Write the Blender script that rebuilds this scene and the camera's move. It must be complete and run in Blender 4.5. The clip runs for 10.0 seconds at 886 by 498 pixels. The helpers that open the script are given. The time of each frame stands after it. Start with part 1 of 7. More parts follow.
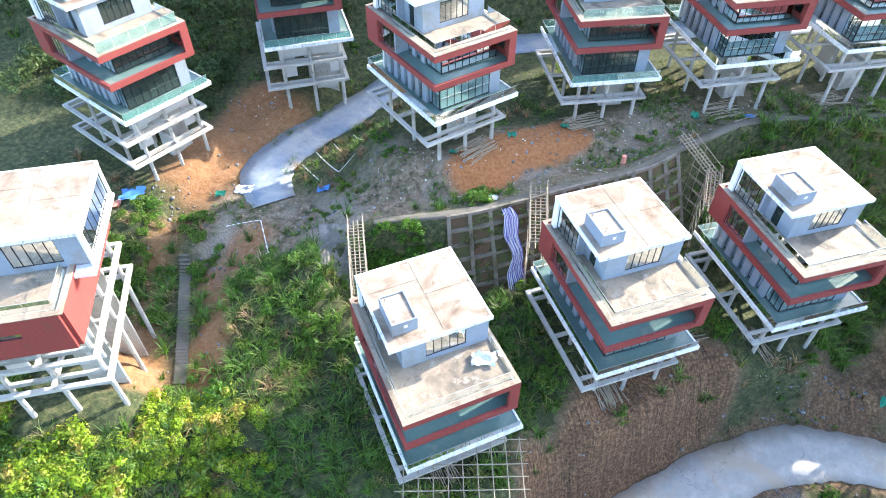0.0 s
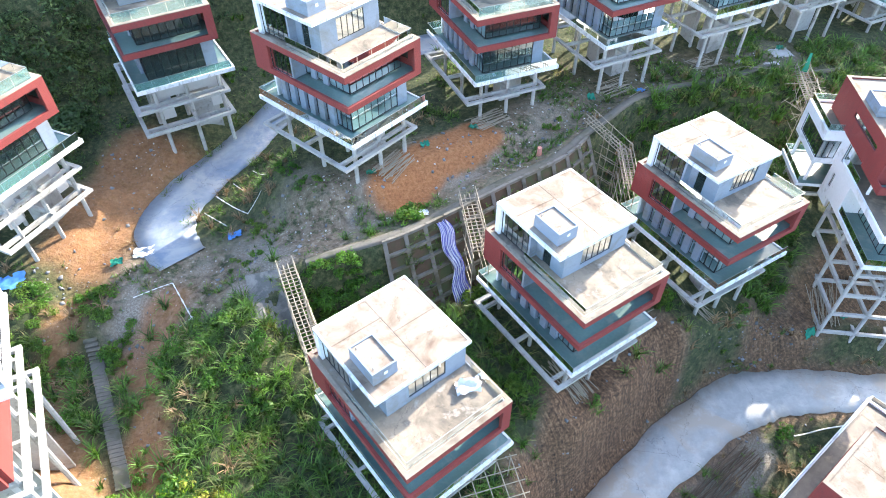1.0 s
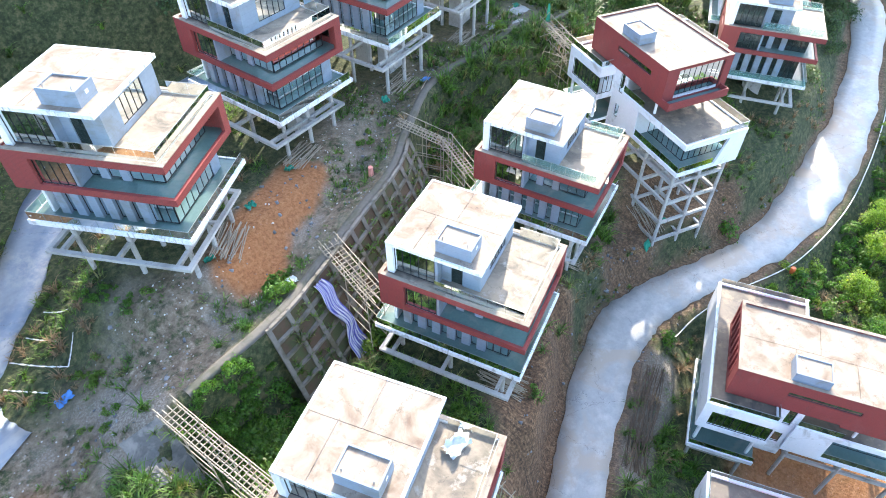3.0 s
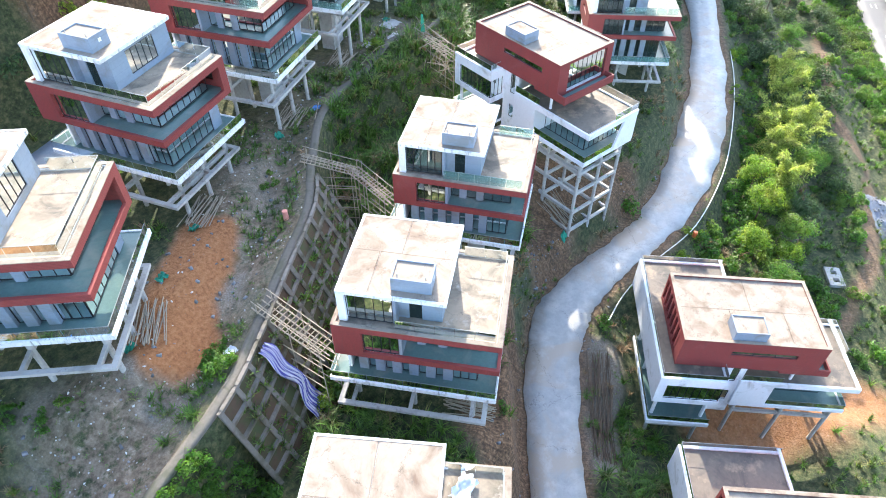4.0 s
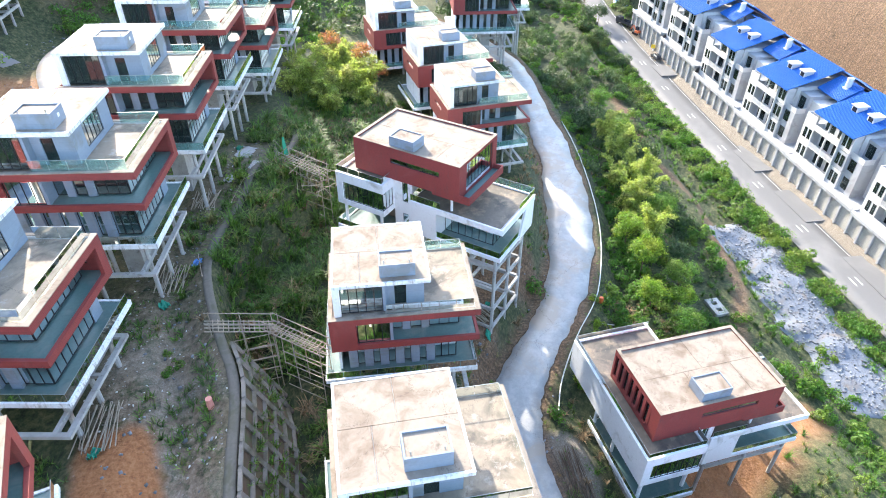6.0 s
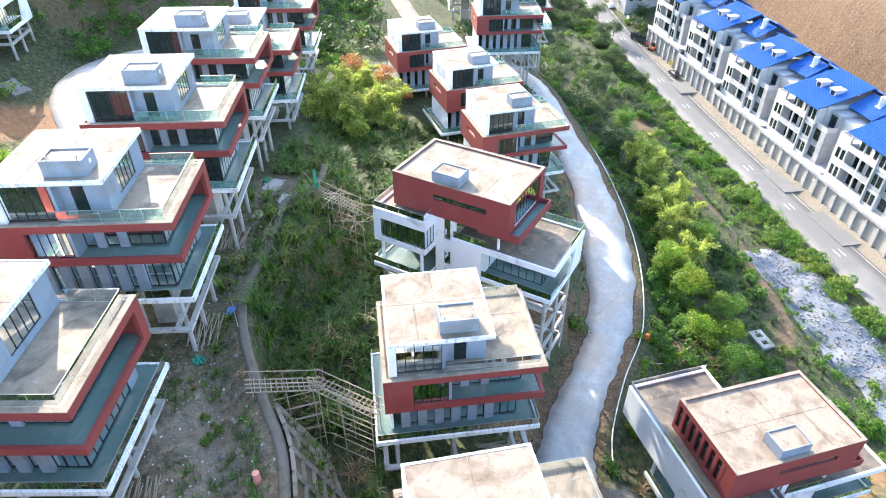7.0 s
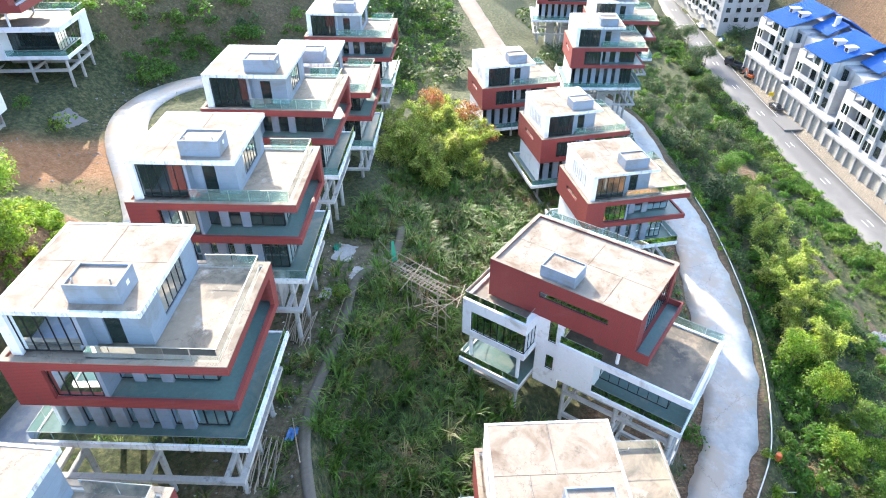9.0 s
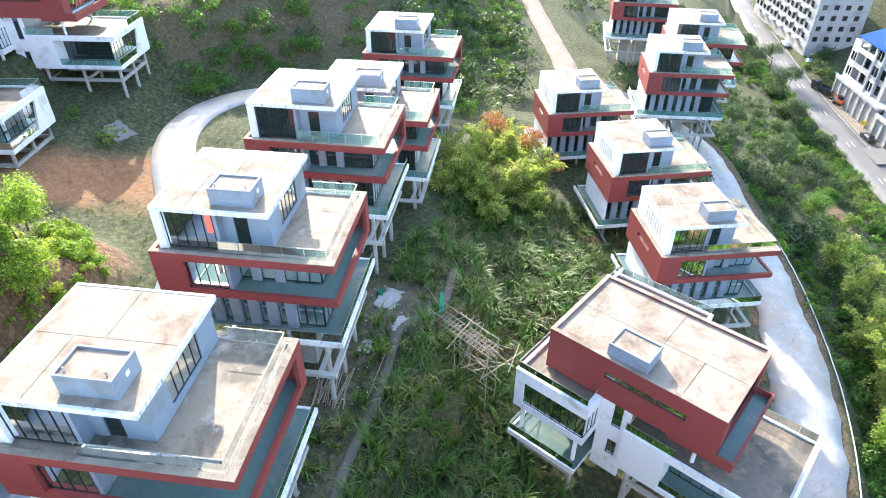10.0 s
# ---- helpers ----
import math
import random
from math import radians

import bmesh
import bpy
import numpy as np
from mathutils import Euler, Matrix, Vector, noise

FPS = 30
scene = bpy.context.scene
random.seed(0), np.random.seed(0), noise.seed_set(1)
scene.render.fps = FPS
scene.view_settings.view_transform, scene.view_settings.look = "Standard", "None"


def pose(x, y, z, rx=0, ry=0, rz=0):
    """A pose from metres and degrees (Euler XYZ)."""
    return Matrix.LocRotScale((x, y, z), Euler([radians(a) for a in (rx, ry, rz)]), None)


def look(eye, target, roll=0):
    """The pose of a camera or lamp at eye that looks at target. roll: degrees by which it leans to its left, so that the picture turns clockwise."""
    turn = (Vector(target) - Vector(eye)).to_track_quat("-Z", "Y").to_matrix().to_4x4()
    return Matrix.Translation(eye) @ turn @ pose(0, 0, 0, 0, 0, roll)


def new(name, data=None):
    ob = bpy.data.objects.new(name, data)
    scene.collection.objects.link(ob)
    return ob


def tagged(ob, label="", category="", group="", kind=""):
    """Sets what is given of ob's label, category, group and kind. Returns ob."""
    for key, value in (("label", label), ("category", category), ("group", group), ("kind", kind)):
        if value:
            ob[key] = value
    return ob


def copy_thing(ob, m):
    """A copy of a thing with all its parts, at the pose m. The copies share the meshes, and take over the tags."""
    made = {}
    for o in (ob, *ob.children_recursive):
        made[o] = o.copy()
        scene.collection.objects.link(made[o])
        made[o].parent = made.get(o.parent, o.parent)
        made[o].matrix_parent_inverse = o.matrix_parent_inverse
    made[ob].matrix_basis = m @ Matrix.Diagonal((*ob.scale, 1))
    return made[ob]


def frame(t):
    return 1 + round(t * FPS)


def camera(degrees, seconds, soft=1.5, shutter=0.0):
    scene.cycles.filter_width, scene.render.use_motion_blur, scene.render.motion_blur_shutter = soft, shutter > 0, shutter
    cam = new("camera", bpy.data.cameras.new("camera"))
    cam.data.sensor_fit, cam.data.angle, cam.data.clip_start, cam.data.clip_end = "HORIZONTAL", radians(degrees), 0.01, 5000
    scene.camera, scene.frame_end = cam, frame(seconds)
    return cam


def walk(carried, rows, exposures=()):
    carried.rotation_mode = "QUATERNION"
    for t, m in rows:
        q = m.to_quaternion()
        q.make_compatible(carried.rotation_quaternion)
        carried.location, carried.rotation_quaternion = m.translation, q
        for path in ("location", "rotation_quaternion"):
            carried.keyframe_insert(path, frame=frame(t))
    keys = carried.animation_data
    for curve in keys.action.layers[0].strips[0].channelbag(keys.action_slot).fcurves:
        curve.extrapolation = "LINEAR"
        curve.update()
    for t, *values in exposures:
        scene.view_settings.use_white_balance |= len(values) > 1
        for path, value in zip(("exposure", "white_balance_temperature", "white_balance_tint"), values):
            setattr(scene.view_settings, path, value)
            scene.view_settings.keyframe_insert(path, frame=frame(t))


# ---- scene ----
EXPO0, EXPO1, SKY, SUNE = 2.68, 2.48, 0.15, 2.45
cam = camera(69.36, 10.0, soft=1.0)
# seconds, eye x y z, yaw, pitch
PATH = [
    (0.0, 0.0, 0.0, 64.99, 0.0, -45.08),
    (0.5, -3.06, 2.08, 64.67, -7.82, -45.09),
    (1.0, -5.62, 4.34, 64.39, -15.45, -45.14),
    (1.5, -7.85, 6.79, 64.14, -23.09, -45.17),
    (2.0, -9.75, 9.48, 64.0, -30.77, -45.22),
    (2.5, -11.31, 12.39, 63.81, -38.49, -45.31),
    (4.0, -13.38, 21.78, 62.94, -61.69, -44.79),
    (4.5, -13.23, 24.96, 62.7, -69.5, -42.87),
    (5.0, -12.7, 28.18, 62.52, -76.51, -40.8),
    (5.5, -11.57, 31.33, 62.23, -80.92, -38.72),
    (7.0, -5.15, 40.32, 61.83, -82.5, -36.26),
    (7.5, -1.94, 42.55, 61.98, -82.06, -36.27),
    (8.0, 1.52, 44.47, 62.09, -81.12, -36.27),
    (8.5, 5.22, 46.13, 62.1, -79.49, -36.23),
    (9.0, 9.05, 47.73, 62.07, -77.21, -36.18),
    (9.5, 12.83, 49.0, 62.26, -73.23, -36.18),
    (10.0, 16.77, 49.97, 62.32, -71.47, -36.17),
]
walk(cam, [(t, pose(x, y, z, 90 + pitch, 0, yaw)) for t, x, y, z, yaw, pitch in PATH],
     exposures=[(0.0, EXPO0), (2.5, EXPO0), (5.5, EXPO1), (10.0, EXPO1)])

# ---- light: low warm sun from the far left, clear sky ----
SUN_AZ, SUN_EL = radians(32), radians(26)
to_sun = Vector((math.cos(SUN_EL) * math.cos(SUN_AZ), math.cos(SUN_EL) * math.sin(SUN_AZ), math.sin(SUN_EL)))
world = bpy.data.worlds.new("sky")
scene.world = world
world.use_nodes = True
wn = world.node_tree.nodes
sky = wn.new("ShaderNodeTexSky")
sky.sky_type, sky.sun_disc = "NISHITA", False
sky.sun_elevation, sky.sun_rotation = SUN_EL, radians(90) - SUN_AZ
sky.air_density, sky.dust_density, sky.ozone_density = 1.0, 1.6, 1.0
wn["Background"].inputs["Strength"].default_value = SKY
world.node_tree.links.new(sky.outputs[0], wn["Background"].inputs["Color"])
sun = new("sun", bpy.data.lights.new("sun", "SUN"))
sun.data.energy, sun.data.angle, sun.data.color = SUNE, radians(0.6), (1.0, 0.9, 0.76)
sun.matrix_world = look(to_sun * 100, (0, 0, 0))


# ---- materials ----
def material(name, base, rough=0.8, metal=0.0, scale=1.0, vary=0.25, stain=None, stain_scale=0.25, stain_at=(0.5, 0.62),
             bump=0.2, island=0.0, objvary=0.0, bands=None, transmit=0.0, glow=1.0, cracks=0.0, blot=None, drips=None):
    """Base colour with fine grain, large stains and relief, all in metres of the object's own space."""
    m = bpy.data.materials.new(name)
    m.use_nodes = True
    nt = m.node_tree
    N, L = nt.nodes, nt.links
    bsdf = N["Principled BSDF"]
    bsdf.inputs["Roughness"].default_value = rough
    bsdf.inputs["Metallic"].default_value = metal
    tc = N.new("ShaderNodeTexCoord")
    geo = N.new("ShaderNodeNewGeometry")
    fine = N.new("ShaderNodeTexNoise")
    fine.inputs["Scale"].default_value = 4.0 * scale
    fine.inputs["Detail"].default_value = 6.0
    fine.inputs["Roughness"].default_value = 0.65
    L.new(geo.outputs["Position"], fine.inputs["Vector"])
    def rgb(c):
        return (*c, 1.0)
    mix = N.new("ShaderNodeMix")
    mix.data_type = "RGBA"
    mix.inputs["A"].default_value = rgb([v * (1 - vary) for v in base])
    mix.inputs["B"].default_value = rgb([min(1.0, v * (1 + vary)) for v in base])
    L.new(fine.outputs["Fac"], mix.inputs["Factor"])
    col = mix.outputs["Result"]
    if stain:
        big = N.new("ShaderNodeTexNoise")
        big.inputs["Scale"].default_value = stain_scale
        big.inputs["Detail"].default_value = 8.0
        big.inputs["Roughness"].default_value = 0.62
        big.inputs["Distortion"].default_value = 0.6
        L.new(geo.outputs["Position"], big.inputs["Vector"])
        ramp = N.new("ShaderNodeMapRange")
        ramp.inputs["From Min"].default_value, ramp.inputs["From Max"].default_value = stain_at
        L.new(big.outputs["Fac"], ramp.inputs["Value"])
        m2 = N.new("ShaderNodeMix")
        m2.data_type = "RGBA"
        m2.inputs["B"].default_value = rgb(stain)
        L.new(col, m2.inputs["A"])
        L.new(ramp.outputs["Result"], m2.inputs["Factor"])
        col = m2.outputs["Result"]
    if blot:
        # smaller patches of dirt, bleaching and, on reeds, painted gap shade: colour, scale, range
        small = N.new("ShaderNodeTexNoise")
        small.inputs["Scale"].default_value, small.inputs["Detail"].default_value, small.inputs["Roughness"].default_value = blot[1], 10.0, 0.7
        L.new(geo.outputs["Position"], small.inputs["Vector"])
        ramp2 = N.new("ShaderNodeMapRange")
        ramp2.inputs["From Min"].default_value, ramp2.inputs["From Max"].default_value = blot[2]
        L.new(small.outputs["Fac"], ramp2.inputs["Value"])
        m5 = N.new("ShaderNodeMix")
        m5.data_type = "RGBA"
        m5.inputs["B"].default_value = rgb(blot[0])
        L.new(col, m5.inputs["A"])
        L.new(ramp2.outputs["Result"], m5.inputs["Factor"])
        col = m5.outputs["Result"]
    if drips:
        # rain streaks that run down upright faces
        thin = N.new("ShaderNodeMapping")
        thin.inputs["Scale"].default_value = (3.2, 3.2, 0.5)
        L.new(geo.outputs["Position"], thin.inputs["Vector"])
        run = N.new("ShaderNodeTexNoise")
        run.inputs["Scale"].default_value, run.inputs["Detail"].default_value, run.inputs["Roughness"].default_value = 1.0, 8.0, 0.7
        L.new(thin.outputs["Vector"], run.inputs["Vector"])
        ramp3 = N.new("ShaderNodeMapRange")
        ramp3.inputs["From Min"].default_value, ramp3.inputs["From Max"].default_value = 0.53, 0.68
        L.new(run.outputs["Fac"], ramp3.inputs["Value"])
        m6 = N.new("ShaderNodeMix")
        m6.data_type = "RGBA"
        m6.inputs["B"].default_value = rgb(drips)
        L.new(col, m6.inputs["A"])
        L.new(ramp3.outputs["Result"], m6.inputs["Factor"])
        col = m6.outputs["Result"]
    if cracks:
        # thin dark cracks between slabs of irregular shape
        vor = N.new("ShaderNodeTexVoronoi")
        vor.feature = "DISTANCE_TO_EDGE"
        vor.inputs["Scale"].default_value = cracks
        warp = N.new("ShaderNodeVectorMath")
        warp.operation = "MULTIPLY_ADD"
        warp.inputs[1].default_value = (1.2, 1.2, 1.2)
        L.new(fine.outputs["Color"], warp.inputs[0])
        L.new(geo.outputs["Position"], warp.inputs[2])
        L.new(warp.outputs["Vector"], vor.inputs["Vector"])
        line = N.new("ShaderNodeMapRange")
        line.inputs["From Max"].default_value = 0.03 * cracks
        line.inputs["To Min"].default_value = 0.55
        L.new(vor.outputs["Distance"], line.inputs["Value"])
        m4 = N.new("ShaderNodeMix")
        m4.data_type, m4.blend_type = "RGBA", "MULTIPLY"
        m4.inputs["Factor"].default_value = 1.0
        L.new(col, m4.inputs["A"])
        L.new(line.outputs["Result"], m4.inputs["B"])
        col = m4.outputs["Result"]
    if island or objvary:
        src = geo.outputs["Random Per Island"] if island else N.new("ShaderNodeObjectInfo").outputs["Random"]
        mr = N.new("ShaderNodeMapRange")
        a = island or objvary
        mr.inputs["To Min"].default_value, mr.inputs["To Max"].default_value = 1 - a, 1 + a
        L.new(src, mr.inputs["Value"])
        hsv = N.new("ShaderNodeHueSaturation")
        L.new(col, hsv.inputs["Color"])
        L.new(mr.outputs["Result"], hsv.inputs["Value"])
        col = hsv.outputs["Color"]
    height = fine.outputs["Fac"]
    if bands:
        # thin courses round the walls, bands = height of a course
        sep = N.new("ShaderNodeSeparateXYZ")
        L.new(geo.outputs["Position"], sep.inputs["Vector"])
        mul = N.new("ShaderNodeMath")
        mul.operation = "MULTIPLY"
        mul.inputs[1].default_value = 1.0 / bands
        L.new(sep.outputs["Z"], mul.inputs[0])
        fr = N.new("ShaderNodeMath")
        fr.operation = "FRACT"
        L.new(mul.outputs[0], fr.inputs[0])
        gt = N.new("ShaderNodeMath")
        gt.operation = "GREATER_THAN"
        gt.inputs[1].default_value = 0.16 if bands < 0.5 else 0.05
        L.new(fr.outputs[0], gt.inputs[0])
        m3 = N.new("ShaderNodeMix")
        m3.data_type = "RGBA"
        m3.blend_type = "MULTIPLY"
        m3.inputs["A"].default_value = (1, 1, 1, 1)
        dark = N.new("ShaderNodeMapRange")
        dark.inputs["To Min"].default_value = 0.62 if bands < 0.5 else 0.88
        L.new(gt.outputs[0], dark.inputs["Value"])
        m3.inputs["Factor"].default_value = 1.0
        L.new(col, m3.inputs["A"])
        L.new(dark.outputs["Result"], m3.inputs["B"])
        col = m3.outputs["Result"]
    L.new(col, bsdf.inputs["Base Color"])
    if bump:
        b = N.new("ShaderNodeBump")
        b.inputs["Strength"].default_value = bump
        b.inputs["Distance"].default_value = 0.05
        L.new(height, b.inputs["Height"])
        L.new(b.outputs["Normal"], bsdf.inputs["Normal"])
    if transmit:
        tr = N.new("ShaderNodeBsdfTranslucent")
        ms = N.new("ShaderNodeMixShader")
        ms.inputs["Fac"].default_value = transmit
        lit = N.new("ShaderNodeMix")
        lit.data_type, lit.blend_type = "RGBA", "MULTIPLY"
        lit.inputs["Factor"].default_value = 1.0
        lit.inputs["B"].default_value = (glow, glow, glow * 0.6, 1)
        L.new(col, lit.inputs["A"])
        L.new(lit.outputs["Result"], tr.inputs["Color"])
        L.new(bsdf.outputs[0], ms.inputs[1])
        L.new(tr.outputs[0], ms.inputs[2])
        L.new(ms.outputs[0], N["Material Output"].inputs["Surface"])
    return m


def glass(name, tint, clear, rough=0.03):
    """Pane: tinted view through, with a mirror that grows at grazing angles."""
    m = bpy.data.materials.new(name)
    m.use_nodes = True
    nt = m.node_tree
    N, L = nt.nodes, nt.links
    N.remove(N["Principled BSDF"])
    body = N.new("ShaderNodeMixShader")
    body.inputs["Fac"].default_value = 1 - clear
    tr = N.new("ShaderNodeBsdfTransparent")
    tr.inputs["Color"].default_value = (*[min(1, 0.55 + v * 2.0) for v in tint], 1)
    di = N.new("ShaderNodeBsdfDiffuse")
    di.inputs["Color"].default_value = (*tint, 1)
    gl = N.new("ShaderNodeBsdfGlossy")
    gl.inputs["Roughness"].default_value = rough
    gl.inputs["Color"].default_value = (0.9, 0.97, 0.97, 1)
    fr = N.new("ShaderNodeFresnel")
    fr.inputs["IOR"].default_value = 1.5
    top = N.new("ShaderNodeMixShader")
    L.new(tr.outputs[0], body.inputs[1])
    L.new(di.outputs[0], body.inputs[2])
    L.new(fr.outputs[0], top.inputs["Fac"])
    L.new(body.outputs[0], top.inputs[1])
    L.new(gl.outputs[0], top.inputs[2])
    L.new(top.outputs[0], N["Material Output"].inputs["Surface"])
    return m


M_ROOF = material("roof_screed", (0.285, 0.24, 0.195), 0.9, scale=0.6, vary=0.24, stain=(0.15, 0.105, 0.075), stain_scale=0.4, stain_at=(0.48, 0.7), cracks=0.2, blot=((0.13, 0.105, 0.085), 1.1, (0.57, 0.72)))
M_DECK = material("terrace_screed", (0.3, 0.245, 0.19), 0.75, scale=0.6, vary=0.25, stain=(0.12, 0.105, 0.088), stain_scale=0.35, stain_at=(0.47, 0.64), cracks=0.18, blot=((0.4, 0.37, 0.33), 0.8, (0.55, 0.68)))
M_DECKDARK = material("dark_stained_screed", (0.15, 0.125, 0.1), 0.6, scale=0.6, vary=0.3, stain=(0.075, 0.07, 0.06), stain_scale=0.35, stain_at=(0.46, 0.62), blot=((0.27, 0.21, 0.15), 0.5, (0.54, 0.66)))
M_WHITE = material("white_render", (0.78, 0.805, 0.84), 0.8, vary=0.1, stain=(0.42, 0.42, 0.4), stain_scale=0.5, stain_at=(0.54, 0.76), blot=((0.45, 0.45, 0.44), 1.7, (0.6, 0.76)))
M_FASCIA = material("weathered_white_edge", (0.74, 0.76, 0.79), 0.85, vary=0.12, stain=(0.4, 0.4, 0.38), stain_scale=0.6, stain_at=(0.52, 0.74), blot=((0.2, 0.19, 0.17), 2.2, (0.58, 0.72)), drips=(0.3, 0.3, 0.29))
M_CAPRAIL = material("grey_rail_cap", (0.3, 0.33, 0.33), 0.5, metal=0.3, vary=0.15, bump=0)
M_RED = material("red_clay_tile", (0.245, 0.043, 0.04), 0.7, vary=0.14, scale=2.0, bands=0.12, stain=(0.28, 0.085, 0.075), stain_scale=0.3, stain_at=(0.58, 0.82), drips=(0.2, 0.05, 0.045))
M_GREY = material("grey_stone_panel", (0.23, 0.285, 0.365), 0.7, vary=0.14, stain=(0.2, 0.225, 0.25), stain_scale=0.4, bands=0.6)
M_CONC = material("raw_concrete", (0.42, 0.42, 0.41), 0.9, vary=0.22, blot=((0.16, 0.15, 0.135), 1.4, (0.56, 0.72)), stain=(0.24, 0.23, 0.21), stain_scale=0.35, stain_at=(0.5, 0.75), bump=0.35)
# wet floor; the rail glass's teal sheen is put into its colour
M_BALC = material("wet_rail_tinted_floor", (0.1, 0.175, 0.17), 0.3, vary=0.25, stain=(0.2, 0.23, 0.21), stain_scale=0.35, stain_at=(0.52, 0.68))
# shade of rooms and recesses is put into this dark colour
M_DARK = material("shade_dark_interior", (0.16, 0.155, 0.15), 0.9, vary=0.3)
M_FRAME = material("black_aluminium", (0.03, 0.032, 0.035), 0.4, metal=0.6, vary=0.1, bump=0)
M_GLASS = glass("window_glass", (0.022, 0.034, 0.033), 0.15)
M_RAIL = glass("rail_glass", (0.16, 0.32, 0.29), 0.74)
M_BAMBOO = material("dry_bamboo", (0.3, 0.26, 0.2), 0.75, vary=0.3, island=0.35)
M_ROAD = material("pale_concrete_road", (0.375, 0.375, 0.37), 0.45, vary=0.3, scale=0.35, stain=(0.42, 0.36, 0.3), stain_scale=0.17, stain_at=(0.46, 0.58), cracks=0.1, blot=((0.5, 0.49, 0.47), 0.3, (0.5, 0.64)))
# damp road concrete, darkened and blued to hold the upper road's shade
M_DAMPSHADE = material("shaded_damp_blue_grey_concrete", (0.25, 0.29, 0.34), 0.35, vary=0.3, scale=0.35, stain=(0.36, 0.37, 0.38), stain_scale=0.2, stain_at=(0.46, 0.6), cracks=0.1, blot=((0.17, 0.22, 0.3), 0.3, (0.5, 0.62)))
M_DUST = material("dusty_track", (0.25, 0.2, 0.165), 0.9, vary=0.25, scale=0.5, stain=(0.32, 0.28, 0.24), stain_scale=0.2)
M_STREET = material("grey_concrete_street", (0.155, 0.157, 0.16), 0.7, vary=0.12, stain=(0.2, 0.2, 0.2), stain_scale=0.1, stain_at=(0.5, 0.7))
M_LINE = material("white_road_paint", (0.7, 0.7, 0.68), 0.7, vary=0.15)
M_BLUE = material("blue_roof_tile", (0.03, 0.16, 0.5), 0.45, vary=0.2, scale=2.0, bump=0.2)
M_SHUT = material("pale_roller_shutter", (0.42, 0.41, 0.375), 0.6, vary=0.1, bands=0.15)
M_PLAST = material("plain_render", (0.53, 0.53, 0.53), 0.85, vary=0.08, stain=(0.4, 0.4, 0.39), stain_scale=0.3, stain_at=(0.55, 0.8))
M_LGREY = material("light_grey_render", (0.37, 0.385, 0.405), 0.85, vary=0.08, stain=(0.3, 0.3, 0.31), stain_scale=0.3)
M_STONE = material("grey_rubble", (0.19, 0.2, 0.215), 0.9, vary=0.25, island=0.4)
M_TRUNK = material("bark", (0.12, 0.09, 0.06), 0.95, vary=0.4)
# the dark blot paints shaded gaps among the tufts
M_GRASS = material("reed_leaves", (0.105, 0.215, 0.036), 0.5, vary=0.3, scale=0.3, island=0.5, stain=(0.29, 0.25, 0.125), stain_scale=0.35, stain_at=(0.52, 0.66), blot=((0.055, 0.11, 0.028), 0.55, (0.48, 0.6)), bump=0, transmit=0.45, glow=1.3)
M_DRY = material("dry_reed", (0.29, 0.2, 0.115), 0.8, vary=0.3, island=0.4, bump=0, transmit=0.25)
M_BUSH = material("bush_leaves", (0.075, 0.19, 0.024), 0.5, vary=0.3, scale=0.25, island=0.5, stain=(0.17, 0.25, 0.045), stain_scale=0.14, stain_at=(0.48, 0.64), bump=0, transmit=0.5, glow=1.4)
M_BRIGHT = material("bright_bush_leaves", (0.16, 0.28, 0.03), 0.5, vary=0.3, island=0.55, stain=(0.28, 0.33, 0.05), stain_scale=0.3, stain_at=(0.5, 0.64), bump=0, transmit=0.55, glow=1.5)
# leaf colour brightened and yellowed to carry sunlight on the near bank
M_LIME = material("sunlit_shrub_leaves", (0.26, 0.37, 0.035), 0.5, vary=0.3, island=0.55, stain=(0.46, 0.34, 0.12), stain_scale=0.5, stain_at=(0.52, 0.66), bump=0, transmit=0.55, glow=1.6)
M_DEEP = material("dark_bush_leaves", (0.06, 0.115, 0.04), 0.55, vary=0.3, scale=0.2, island=0.5, stain=(0.11, 0.16, 0.05), stain_scale=0.1, bump=0, transmit=0.4)
M_BAMLEAF = material("bamboo_leaves", (0.28, 0.35, 0.09), 0.5, vary=0.25, island=0.55, stain=(0.36, 0.36, 0.16), stain_scale=0.35, stain_at=(0.5, 0.66), bump=0, transmit=0.55, glow=1.5)
M_AUTUMN = material("autumn_leaves", (0.3, 0.17, 0.06), 0.6, vary=0.3, island=0.6, stain=(0.36, 0.1, 0.07), stain_scale=0.6, stain_at=(0.48, 0.6), bump=0, transmit=0.5, glow=1.6)
M_PIPE = material("white_pipe", (0.65, 0.65, 0.62), 0.5, vary=0.1)
M_GREENNET = material("green_net", (0.02, 0.25, 0.16), 0.8, vary=0.3)
M_ORANGE = material("orange_plastic", (0.7, 0.16, 0.05), 0.5, vary=0.1)
M_PINK = material("faded_pink_plastic", (0.7, 0.3, 0.24), 0.6, vary=0.1)
M_BLUEP = material("blue_plastic_sheet", (0.08, 0.25, 0.6), 0.5, vary=0.3)
M_CARPAINT = material("dark_car_paint", (0.03, 0.035, 0.045), 0.25, vary=0.1, bump=0)
M_CARWHITE = material("white_car_paint", (0.65, 0.65, 0.65), 0.3, vary=0.05, bump=0)
M_RUBBER = material("rubber", (0.02, 0.02, 0.02), 0.9, vary=0.2)
M_YELLOW = material("yellow_sign", (0.7, 0.5, 0.03), 0.6, vary=0.1)
M_SHEET = material("white_plastic_sheet", (0.66, 0.7, 0.78), 0.5, vary=0.2, bump=0.3)


